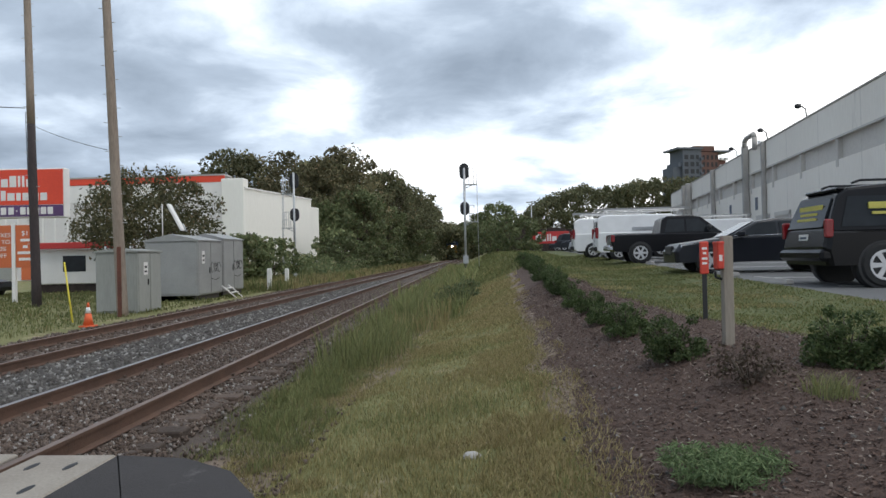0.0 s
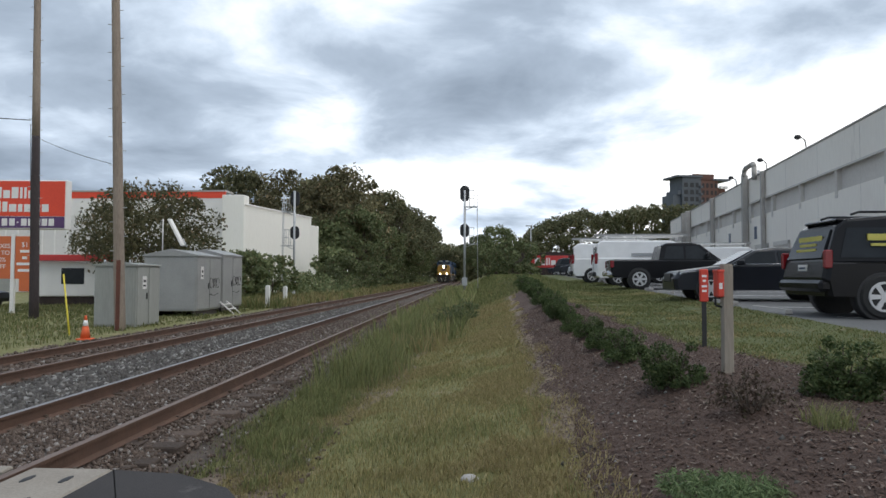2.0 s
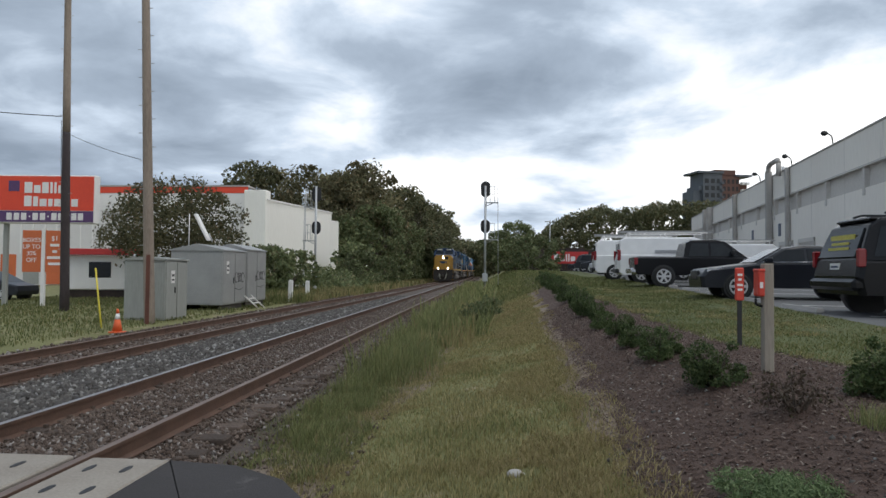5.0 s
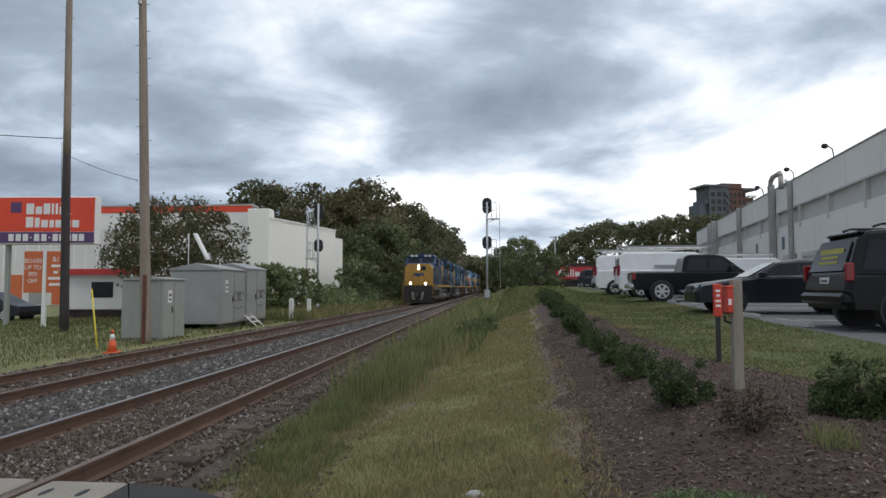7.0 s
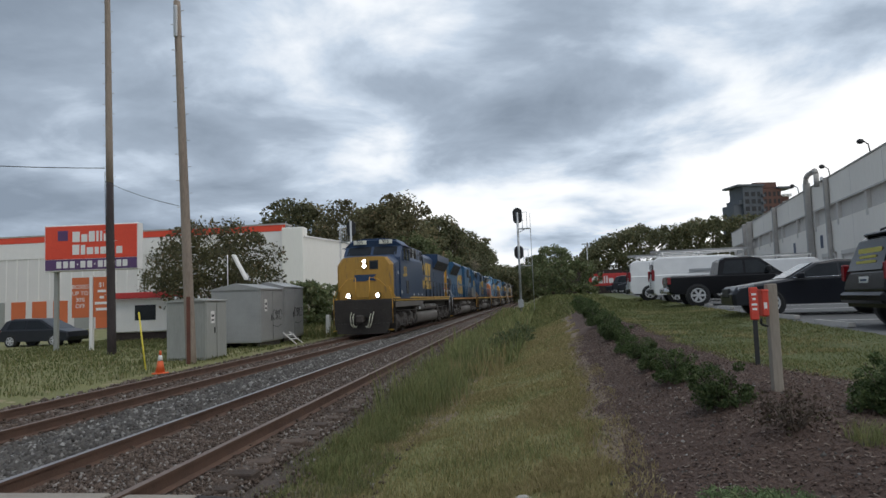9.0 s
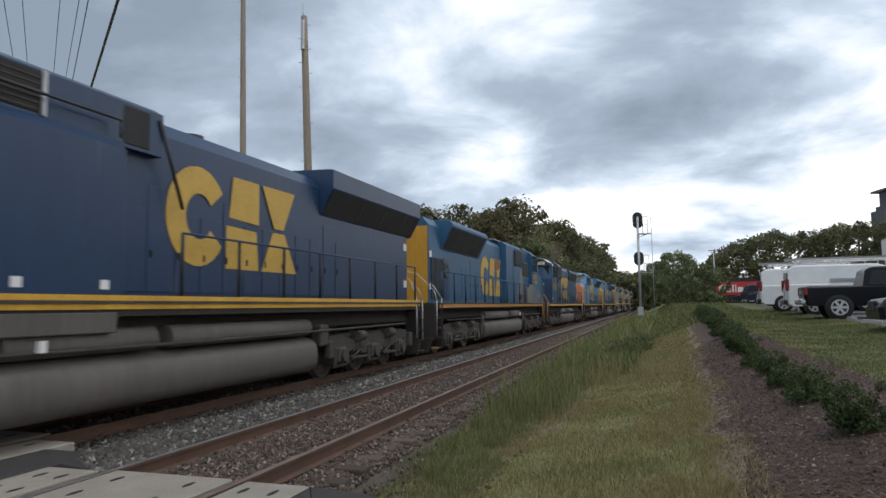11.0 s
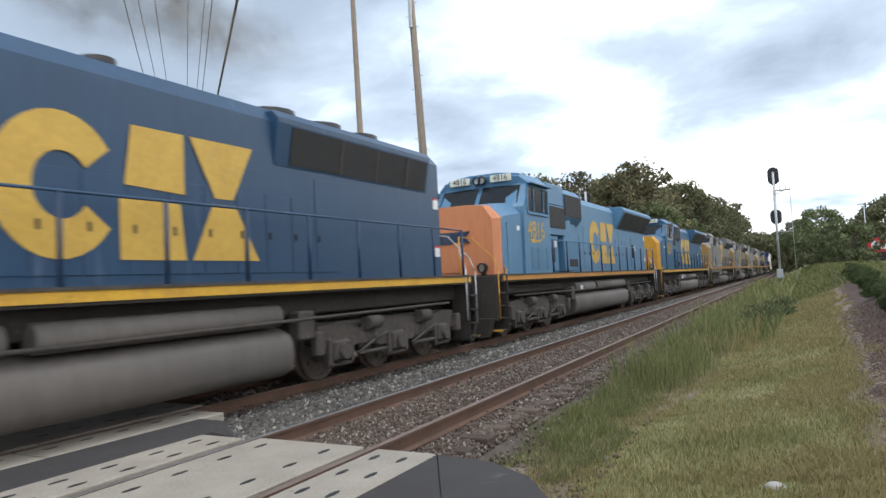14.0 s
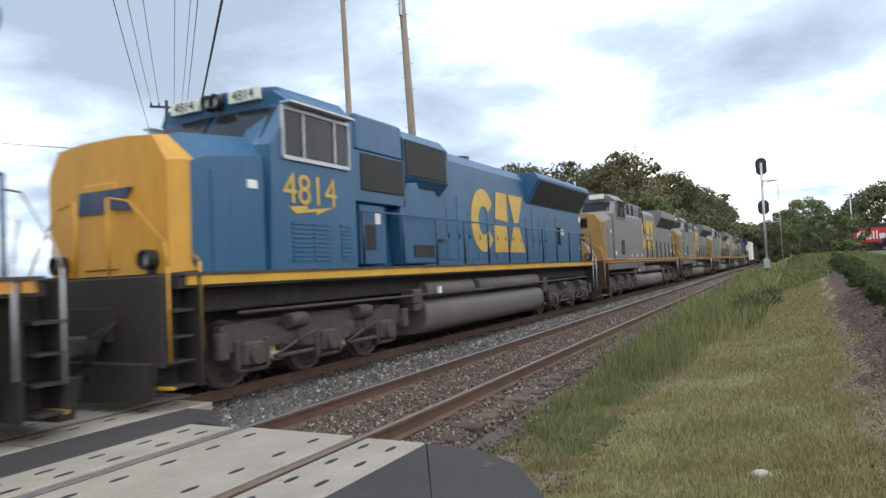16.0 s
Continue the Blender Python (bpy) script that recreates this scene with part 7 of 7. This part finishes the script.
def vehicle(name, m, label, paint, half, lower, roofline, glass, wheels, r, lamps_rear, extras=None, tumble=0.16, category="car", group="parked cars"):
    """A car facing +x. lower and roofline are side outlines (x, z); glass a list of side panes (x0, x1 at sill, x0, x1 at top, z0, z1)."""
    ob = thing(name, m, label, category, group)
    g = Geo()
    n = 0.12
    rings = []
    for y, ins, dz in ((-half, 0.10, 0.06), (-half + 0.05, 0.03, 0.02), (-half + n, 0.0, 0.0), (half - n, 0.0, 0.0), (half - 0.05, 0.03, 0.02), (half, 0.10, 0.06)):
        cx = sum(p[0] for p in lower) / len(lower)
        rings.append([(x - (ins if x > cx else -ins), y, z - dz if z > 0.6 else z) for x, z in lower])
    g.loft(rings)
    part("body", g, paint, ob)
    if roofline:
        g = Geo()
        zs, zr = min(z for x, z in roofline), max(z for x, z in roofline)
        rings = []
        for k in (-1, -0.94, -0.8, 0.8, 0.94, 1):
            ring = []
            for x, z in roofline:
                u = (z - zs) / (zr - zs)
                ring.append((x, k * (half - 0.05 - tumble * u), z - (0.07 * u if abs(k) == 1 else 0.015 * u if abs(k) > 0.9 else 0)))
            rings.append(ring)
        g.loft(rings)
        part("cabin", g, paint, ob)
        for a0, a1, b0, b1, z0, z1 in glass:
            for s in (-1, 1):
                y0 = half - 0.05 - tumble * (z0 - zs) / (zr - zs)
                y1 = half - 0.05 - tumble * (z1 - zs) / (zr - zs)
                part("side_glass", Geo().loft([[(a0, s * (y0 - 0.02), z0), (a1, s * (y0 - 0.02), z0), (b1, s * (y1 - 0.03), z1), (b0, s * (y1 - 0.03), z1)], [(a0, s * (y0 + 0.012), z0), (a1, s * (y0 + 0.012), z0), (b1, s * (y1 + 0.006), z1), (b0, s * (y1 + 0.006), z1)]]), GLASS, ob, "dark tinted side glass")
    t, h = wheel_geo(r, 0.22)
    tm, hm = t.mesh("tyre", RUBBER), h.mesh("rim", WHEELRIM)
    for x in wheels:
        for s in (-1, 1):
            # no arch is cut: a flush black disc gives its inner shade
            part("wheel_arch", Geo().cyl((x, s * (half - 0.28), r), (x, s * (half + 0.004), r), r * 1.13, n=20), BLACK, ob)
            w = part("wheel", tm, RUBBER, ob, at=pose(x, s * (half - 0.06), r))
            part("rim", hm, WHEELRIM, w)
    xr, zl0, zl1 = lamps_rear
    for s in (-1, 1):
        part("tail_lamp", Geo().box(xr - 0.025, xr + 0.13, s * (half - 0.09), s * (half + 0.002), zl0, zl1, 0.02), TAIL, ob, "red tail lamp")
    if extras:
        extras(ob)
    return ob


HEAD = -8.2


def parked(x, y, turn=0):
    return pose(x, y, lotz(0, y) + 0.045, 0, 0, HEAD + turn)


def suv_bits(ob):
    part("rear_glass", Geo().loft([[(-0.02, -0.78, 1.12), (-0.02, 0.78, 1.12), (0.2, 0.68, 1.66), (0.2, -0.68, 1.66)], [(0.06, -0.78, 1.12), (0.06, 0.78, 1.12), (0.28, 0.68, 1.66), (0.28, -0.68, 1.66)]]), GLASS, ob, "dark rear window with gold bars")
    for z, w in ((1.5, 0.5), (1.38, 0.36), (1.28, 0.42)):
        part("decal_bar", Geo().box(-0.035 + (z - 1.12) * 0.4, -0.02 + (z - 1.12) * 0.4, -w, w, z - (0.05 if z > 1.45 else 0.025), z + (0.05 if z > 1.45 else 0.025)), DECALGOLD, ob)
    part("rear_bumper", Geo().box(-0.14, 0.25, -0.98, 0.98, 0.48, 0.7, 0.06), CARBLACK, ob)
    part("number_plate", Geo().box(-0.035, 0.0, -0.2, 0.2, 0.86, 1.0), SIGNWHITE, ob)
    part("plate_bar", Geo().box(-0.042, -0.03, -0.14, 0.14, 0.91, 0.95), BLUE_DARK, ob)
    part("spoiler", Geo().box(0.3, 0.6, -0.7, 0.7, 1.8, 1.87, 0.03), CARBLACK, ob)
    for s in (-1, 1):
        part("roof_rack", Geo().tube([(0.6, s * 0.62, 1.94), (0.75, s * 0.62, 1.99), (3.0, s * 0.62, 1.99), (3.2, s * 0.62, 1.93)], 0.025), BLACK, ob)
        for k, (a, b) in enumerate(((0.75, 1.6), (0.8, 1.55))):
            z = 1.5 - 0.14 * k
            y = 0.985 - 0.16 * (z - 1.05) / 0.85
            part("decal_bar", Geo().box(a, b, s * (y - 0.02), s * (y + 0.016), z - (0.06 if k == 0 else 0.025), z + (0.06 if k == 0 else 0.025)), DECALGOLD, ob)
        part("mirror", Geo().box(3.55, 3.7, s * 1.0, s * 1.2, 1.1, 1.3, 0.04), CARBLACK, ob)


vehicle("suv", parked(6.5, 13.05, 5), "black large estate car with gold bars on its dark windows", CARBLACK, 1.0,
        [(0.0, 0.4), (-0.06, 0.75), (0.0, 1.06), (3.9, 1.08), (5.0, 1.04), (5.35, 0.92), (5.42, 0.5), (5.3, 0.36), (0.3, 0.4)],
        [(0.0, 1.05), (0.25, 1.72), (0.45, 1.86), (1.2, 1.92), (3.0, 1.9), (3.35, 1.82), (4.1, 1.07)],
        [(0.25, 1.5, 0.42, 1.5, 1.12, 1.68), (1.58, 2.6, 1.58, 2.6, 1.12, 1.7), (2.68, 3.75, 2.68, 3.25, 1.12, 1.7)], (0.95, 4.2), 0.40, (-0.03, 0.92, 1.26), suv_bits, category="suv")


def sedan_bits(ob):
    part("windscreen", Geo().loft([[(-0.95 - 0.0, -0.68, 0.98), (-0.95, 0.68, 0.98), (-0.25, 0.55, 1.36), (-0.25, -0.55, 1.36)], [(-1.05, -0.68, 1.0), (-1.05, 0.68, 1.0), (-0.33, 0.55, 1.39), (-0.33, -0.55, 1.39)]]), GLASS, ob)
    for s in (-1, 1):
        part("headlamp", Geo().prism([(-2.3, 0.62), (-2.28, 0.78), (-1.85, 0.86), (-1.9, 0.7)], "y", s * 0.62, s * 0.9, 0.01), CHROME, ob, "clear headlamp")
        part("mirror", Geo().box(-0.85, -0.65, s * 0.9, s * 1.08, 0.98, 1.12, 0.03), CARNAVY, ob)
        part("window_trim", Geo().tube([(-0.9, s * 0.895, 0.99), (1.5, s * 0.885, 1.02)], 0.012, n=4), CHROME, ob)
    part("grille", Geo().box(-2.46, -2.38, -0.45, 0.45, 0.5, 0.76, 0.02), BLACK, ob)


vehicle("sedan", parked(7.9, 18.6, 3), "dark blue-black saloon car with chrome trim", CARNAVY, 0.92,
        [(-2.42, 0.3), (-2.45, 0.6), (-2.3, 0.8), (-1.0, 0.98), (1.6, 1.02), (2.35, 0.98), (2.45, 0.7), (2.4, 0.3)],
        [(-1.05, 0.95), (-0.3, 1.38), (0.2, 1.46), (0.9, 1.43), (1.75, 1.0)],
        [(-0.75, 0.2, -0.25, 0.2, 1.02, 1.34), (0.27, 1.3, 0.27, 0.95, 1.02, 1.35)], (-1.5, 1.4), 0.34, (2.3, 0.75, 0.92), sedan_bits)


def truck_bits(ob):
    # flat black sheet in place of the shaded inside of the load bed
    part("bed_hollow", Geo().box(0.12, 1.75, -0.78, 0.78, 1.165, 1.175), BLACK, ob)
    part("rear_bumper", Geo().box(-0.2, 0.1, -0.95, 0.95, 0.5, 0.72, 0.05), CHROME, ob)
    part("tailgate_badge", Geo().box(-0.05, -0.035, -0.15, 0.15, 0.95, 1.05), CHROME, ob)
    for s in (-1, 1):
        part("mirror", Geo().box(3.55, 3.7, s * 1.0, s * 1.22, 1.25, 1.45, 0.04), BLACK, ob)


vehicle("pickup", parked(5.5, 27.2, 3), "black crew-cab pickup truck with red tail lamps", CARBLACK, 0.99,
        [(-0.05, 0.55), (-0.05, 1.15), (1.8, 1.17), (3.9, 1.17), (5.3, 1.08), (5.5, 0.95), (5.5, 0.5), (5.3, 0.42), (0.1, 0.45)],
        [(1.8, 1.15), (1.92, 1.72), (2.15, 1.84), (3.0, 1.86), (3.4, 1.78), (4.15, 1.15)],
        [(2.0, 2.75, 2.12, 2.75, 1.2, 1.7), (2.83, 3.85, 2.83, 3.3, 1.2, 1.7)], (1.05, 4.5), 0.40, (-0.04, 0.85, 1.12), truck_bits, category="pickup truck")


def van_bits(ob):
    part("rear_door_gap", Geo().box(-0.06, -0.045, -0.012, 0.012, 0.6, 1.9), BLACK, ob)
    for s in (-1, 1):
        part("rear_window", Geo().box(0.0, 0.03, s * 0.12, s * 0.72, 1.35, 1.8, 0.01), GLASS, ob)
        part("rack_rail", Geo().tube([(0.4, s * 0.62, 2.3), (4.0, s * 0.62, 2.3)], 0.03), SIGNWHITE, ob)
    for x in (0.5, 2.1, 3.7):
        part("rack_bar", Geo().tube([(x, -0.72, 2.1), (x, -0.72, 2.3), (x, 0.72, 2.3), (x, 0.72, 2.1)], 0.025), SIGNWHITE, ob)
    part("ladder", Geo().box(0.0, 4.3, -0.5, -0.42, 2.32, 2.42).box(0.0, 4.3, -0.1, -0.02, 2.32, 2.42), ALUMIN, ob, "aluminium ladder on the rack")
    part("side_mark", Geo().box(1.6, 2.9, -1.0, -0.995, 1.35, 1.5), CARSILVER, ob)
    part("rear_bumper", Geo().box(-0.16, 0.1, -0.95, 0.95, 0.42, 0.62, 0.04), BLACK, ob)


VAN_LOW = [(-0.02, 0.45), (-0.05, 1.0), (0.02, 1.3), (4.0, 1.3), (4.3, 1.15), (5.2, 1.05), (5.45, 0.9), (5.45, 0.45), (5.3, 0.35), (0.1, 0.35)]
VAN_ROOF = [(0.02, 1.25), (0.08, 1.95), (0.3, 2.1), (3.4, 2.1), (3.75, 1.98), (4.45, 1.2)]
van = vehicle("van", parked(5.75, 32.0, 3), "white panel van with a ladder on its roof rack", CARWHITE, 1.0, VAN_LOW, VAN_ROOF,
              [(3.3, 4.15, 3.3, 3.7, 1.3, 1.85)], (1.0, 4.5), 0.37, (-0.05, 1.0, 1.5), van_bits, tumble=0.12, category="van", group="parked vans")
copy_thing(van, parked(5.35, 36.6, 3))
# cars further along and in the second row
hatch_low = [(-2.1, 0.3), (-2.12, 0.75), (-1.9, 0.95), (1.3, 0.95), (2.1, 0.78), (2.15, 0.5), (2.1, 0.3)]
hatch_roof = [(-2.0, 0.92), (-1.75, 1.42), (-1.3, 1.55), (0.3, 1.52), (1.35, 0.93)]
hatch = vehicle("hatchback", parked(9.0, 44.0, 180), "silver hatchback parked in a row", CARSILVER, 0.9, hatch_low, hatch_roof, [(-1.6, -0.5, -1.4, -0.5, 0.98, 1.42), (-0.42, 1.0, -0.42, 0.25, 0.98, 1.42)], (-1.3, 1.3), 0.33, (-2.1, 0.75, 0.95))
copy_thing(hatch, parked(9.1, 49.5, 180))
copy_thing(hatch, parked(18.6, 31, 0))
copy_thing(hatch, parked(18.8, 37, 180))
dark_car = vehicle("sedan", parked(9.2, 55.0, 180), "dark saloon car parked in a row", CARNAVY, 0.9, hatch_low, hatch_roof, [(-1.6, -0.5, -1.4, -0.5, 0.98, 1.42), (-0.42, 1.0, -0.42, 0.25, 0.98, 1.42)], (-1.3, 1.3), 0.33, (-2.1, 0.75, 0.95))
copy_thing(dark_car, parked(9.3, 60.0, 0))
copy_thing(dark_car, parked(17.6, 25.5, 0))
copy_thing(dark_car, parked(10.4, 65.5, 180))
copy_thing(hatch, parked(10.5, 69.5, 180))
copy_thing(dark_car, parked(10.6, 73.5, 180))
copy_thing(dark_car, parked(10.7, 77.5, 180))
copy_thing(dark_car, pose(-27.0, 33.5, -0.3, 0, 0, 0))
wt_van = copy_thing(van, parked(17.6, 43, 180))

# post, red box and marker
post = thing("wooden_post", pose(2.43, 6.15, height(2.43, 6.15)), "weathered square wooden post with a small red box", "post")
part("shaft", Geo().box(-0.048, 0.048, -0.048, 0.048, -0.2, 1.08, 0.008), POSTWOOD, post)
part("cap_end", Geo().box(-0.042, 0.042, -0.042, 0.042, 1.08, 1.086), POSTWOOD, post)
rb = part("red_box", Geo().box(-0.115, -0.049, -0.08, 0.05, 0.76, 1.02, 0.012), MARKRED, post, "small faded red box")
part("box_cap", Geo().box(-0.12, -0.046, -0.085, 0.055, 1.0, 1.03, 0.008), MARKRED, rb)
part("box_notice", Geo().box(-0.1, -0.07, -0.084, -0.08, 0.84, 0.9), SIGNWHITE, rb)
part("conduit", Geo().tube([(-0.11, 0.0, 0.74), (-0.11, 0.0, 0.68), (-0.05, 0.0, 0.66)], 0.012), BLACK, post)
mk = thing("cable_marker", pose(2.9, 8.2, height(2.9, 8.2)), "red buried-cable marker on a thin dark stake", "marker")
part("stake", Geo().box(-0.03, 0.03, -0.008, 0.008, -0.2, 0.68, 0.004), BLACK, mk)
fl = part("flag", Geo().box(-0.055, 0.055, -0.02, 0.02, 0.6, 1.02, 0.012), MARKRED, mk)
for z, w in ((0.93, 0.03), (0.87, 0.02), (0.8, 0.035), (0.74, 0.03)):
    part("marker_bar", Geo().box(-w, w, -0.024, -0.02, z - 0.014, z + 0.014), SIGNWHITE, fl)
rock = thing("stone", pose(-0.09, 4.6, height(-0.09, 4.6)), "pale stone lying in the grass", "stone")
part("block", Geo().ball((0, 0, 0.01), 0.075, 0.06, 0.04, 9, 5), KERB, rock)

# warehouse
K = 0.1424
wx = lambda y: 15.0 + K * y
wh = thing("warehouse", pose(wx(0), 0, 0.6, 0, 0, -math.degrees(math.atan(K))), "long grey precast warehouse with ducts on its wall", "building")
part("wall_lower", Geo().box(0, 20, 5, 102, 0, 5.7), WAREWALL, wh)
part("wall_band", Geo().box(0.22, 20, 5, 102, 5.7, 6.95), WAREDARK, wh, "recessed darker band")
part("wall_upper", Geo().box(0, 20, 5, 102, 6.95, 8.95), WAREWALL, wh)
part("coping", Geo().box(-0.06, 0.4, 5, 102.05, 8.95, 9.07, 0.02), KERB, wh)
part("ledge", Geo().box(-0.07, 0.0, 5, 102, 6.88, 7.0), WAREDARK, wh)
for i in range(16):
    y = 8 + 6.1 * i
    part("pilaster", Geo().box(-0.04, 0.24, y - 0.16, y + 0.16, 5.3, 6.95), WAREDARK, wh)
    part("wall_joint", Geo().box(-0.006, 0.004, y + 2.9, y + 2.93, 0, 8.95), WAREDARK, wh)
for y in (22, 31, 38, 47, 52, 60, 68, 75, 84):
    part("dock_door", Geo().box(-0.03, 0.05, y, y + 3.0, 0.0, 3.1, 0.02), WAREDARK if y % 2 else SIGNWHITE, wh, "roller dock door")
    part("dock_frame", Geo().box(-0.12, -0.02, y - 0.25, y, 0, 3.4).box(-0.12, -0.02, y + 3.0, y + 3.25, 0, 3.4).box(-0.12, -0.02, y - 0.25, y + 3.25, 3.1, 3.4), WAREDARK, wh)
for y in (55, 64, 71):
    part("small_window", Geo().box(-0.03, 0.02, y, y + 0.7, 3.9, 4.9), BLUE_DARK, wh)
for y0, zb, r in ((57.5, 2.6, 0.24), (52.5, 2.6, 0.16), (71, 3.0, 0.2), (85, 3.0, 0.3), (88, 3.0, 0.3)):
    d = part("duct", Geo().box(-r * 2.2, -0.05, y0 - r, y0 + r, zb, 9.4 if r == 0.24 else 9.0, 0.05), KERB, wh, "pale painted wall duct")
    if r == 0.24:
        part("duct_arm", Geo().tube([(-0.35, y0, 9.2), (-0.35, y0 - 0.3, 9.75), (-0.35, y0 - 0.9, 9.9), (-0.35, y0 - 3.0, 9.9), (-0.35, y0 - 3.3, 9.6), (-0.35, y0 - 3.3, 8.6)], 0.2, n=10), KERB, d)
for y in (43.5, 52.2, 61.7):
    lm = part("roof_lamp", Geo().tube([(0.1, y, 8.9), (0.0, y, 9.6), (-0.25, y + 0.1, 9.85)], 0.04).ball((-0.4, y + 0.1, 9.82), 0.22, 0.17, 0.17, 8, 6), BLACK, wh, "floodlight on a bent arm")
part("roof_vent", Geo().cyl((1.5, 60, 8.9), (1.5, 60, 10.2), 0.12, n=8).box(2, 5, 42, 46, 8.9, 10.0, 0.05), GALV, wh)

# apartment tower
tw = thing("apartment_tower", pose(99.5, 300, -1, 0, 0, 12) @ Matrix.Diagonal((0.8, 0.8, 1, 1)), "distant brick and grey apartment tower with balconies", "building")
part("grey_wing", Geo().box(-13, -2, -6, 8, 0, 45.5), FARGREY, tw)
part("low_wing", Geo().box(-17.5, -13, -4, 8, 0, 38).box(-15, -13, -5, 8, 38, 40), FARGREY, tw)
part("brick_wing", Geo().box(-2, 8.5, -5, 8, 0, 44.5), BRICK, tw)
part("end_wing", Geo().box(8.5, 13.5, -4, 8, 0, 41.5), BRICK, tw)
part("roof_slab", Geo().box(-16.5, -1.5, -7, 9, 45.5, 46.3).box(6.5, 15.5, -6, 8, 44.4, 45.2), FARGREY, tw)
part("roof_house", Geo().box(-4.5, 7.5, -3, 7, 45, 47.4), BRICK, tw)
for fl in range(13):
    z = 4 + 3.1 * fl
    for x, w in ((-12, 2.2), (-8.5, 2.2), (-5.2, 1.6), (-0.8, 1.3), (1.6, 1.3), (4.2, 1.3), (6.6, 1.2)):
        part("window", Geo().box(x, x + w, -6.12 if x < -2 else -5.12, -5.9 if x < -2 else -4.9, z, z + 1.9), GLASS, tw)
    for x in (-3.0, 9.0, 11.6):
        part("balcony", Geo().box(x, x + 1.6, -7.0, -5, z - 0.4, z + 0.7, 0.02), SIGNWHITE if x > 5 else FARGREY, tw)
    part("floor_band", Geo().box(-13.1, -2, -6.15, -6.0, z - 0.7, z - 0.4), FARGREY, tw)

# fence, red hoarding and lamp post at the end of the car park
fc = thing("dark_fence", pose(0, 0, 0), "dark screen fence at the end of the car park", "fence")
for i in range(12):
    part("fence_panel", Geo().box(4.5 + 2.5 * i, 6.95 + 2.5 * i, 88 + 0.2 * i, 88.12 + 0.2 * i, 1.2, 4.4 + 0.1 * (i % 3), 0.02), FENCE, fc)
hd = thing("red_hoarding", pose(8.6, 84, 1.4), "red roadside sign with pale bars", "sign")
part("board", Geo().box(-1.4, 3.2, -0.05, 0.05, 1.1, 2.6, 0.02), REDPAINT, hd)
for a, b, z in ((-1.0, -0.3, 2.3), (-0.15, 0.3, 2.0), (0.45, 0.6, 2.3), (0.75, 0.9, 2.3), (1.05, 1.6, 2.0)):
    part("sign_bar", Geo().box(a, b, -0.07, -0.05, 1.4, z), SIGNWHITE, hd)
for x in (-1.2, 3.0):
    part("leg", Geo().box(x - 0.08, x + 0.08, 0.05, 0.15, -0.5, 2.4), GALV, hd)
lp = thing("lamp_post", pose(10.2, 120, 1.4), "slim distant lamp post", "lamp post")
part("column", Geo().cyl((0, 0, -0.5), (0, 0, 9.0), 0.12, 0.07, n=8), GALV, lp)
part("lamp_head", Geo().box(-0.9, 0.1, -0.15, 0.15, 8.9, 9.1, 0.04), GALV, lp)


# ---------------------------------------------------------------- what moves
def motions():
    for ob, at, turned, L in LOCOS:
        walk(ob, [(t, on_track(at + SPEED * (16.0 - t))) for t in (0.0, 4.0, 8.0, 12.0, 16.0)])
    turn = math.degrees(SPEED / 30 / 0.508)
    for w, y in AXLES:
        walk(w, [(i / 30, pose(0, y, 0.508, (turn * i) % 360 if (turn * i) % 360 < 180 else (turn * i) % 360 - 360)) for i in range(481)])


motions()
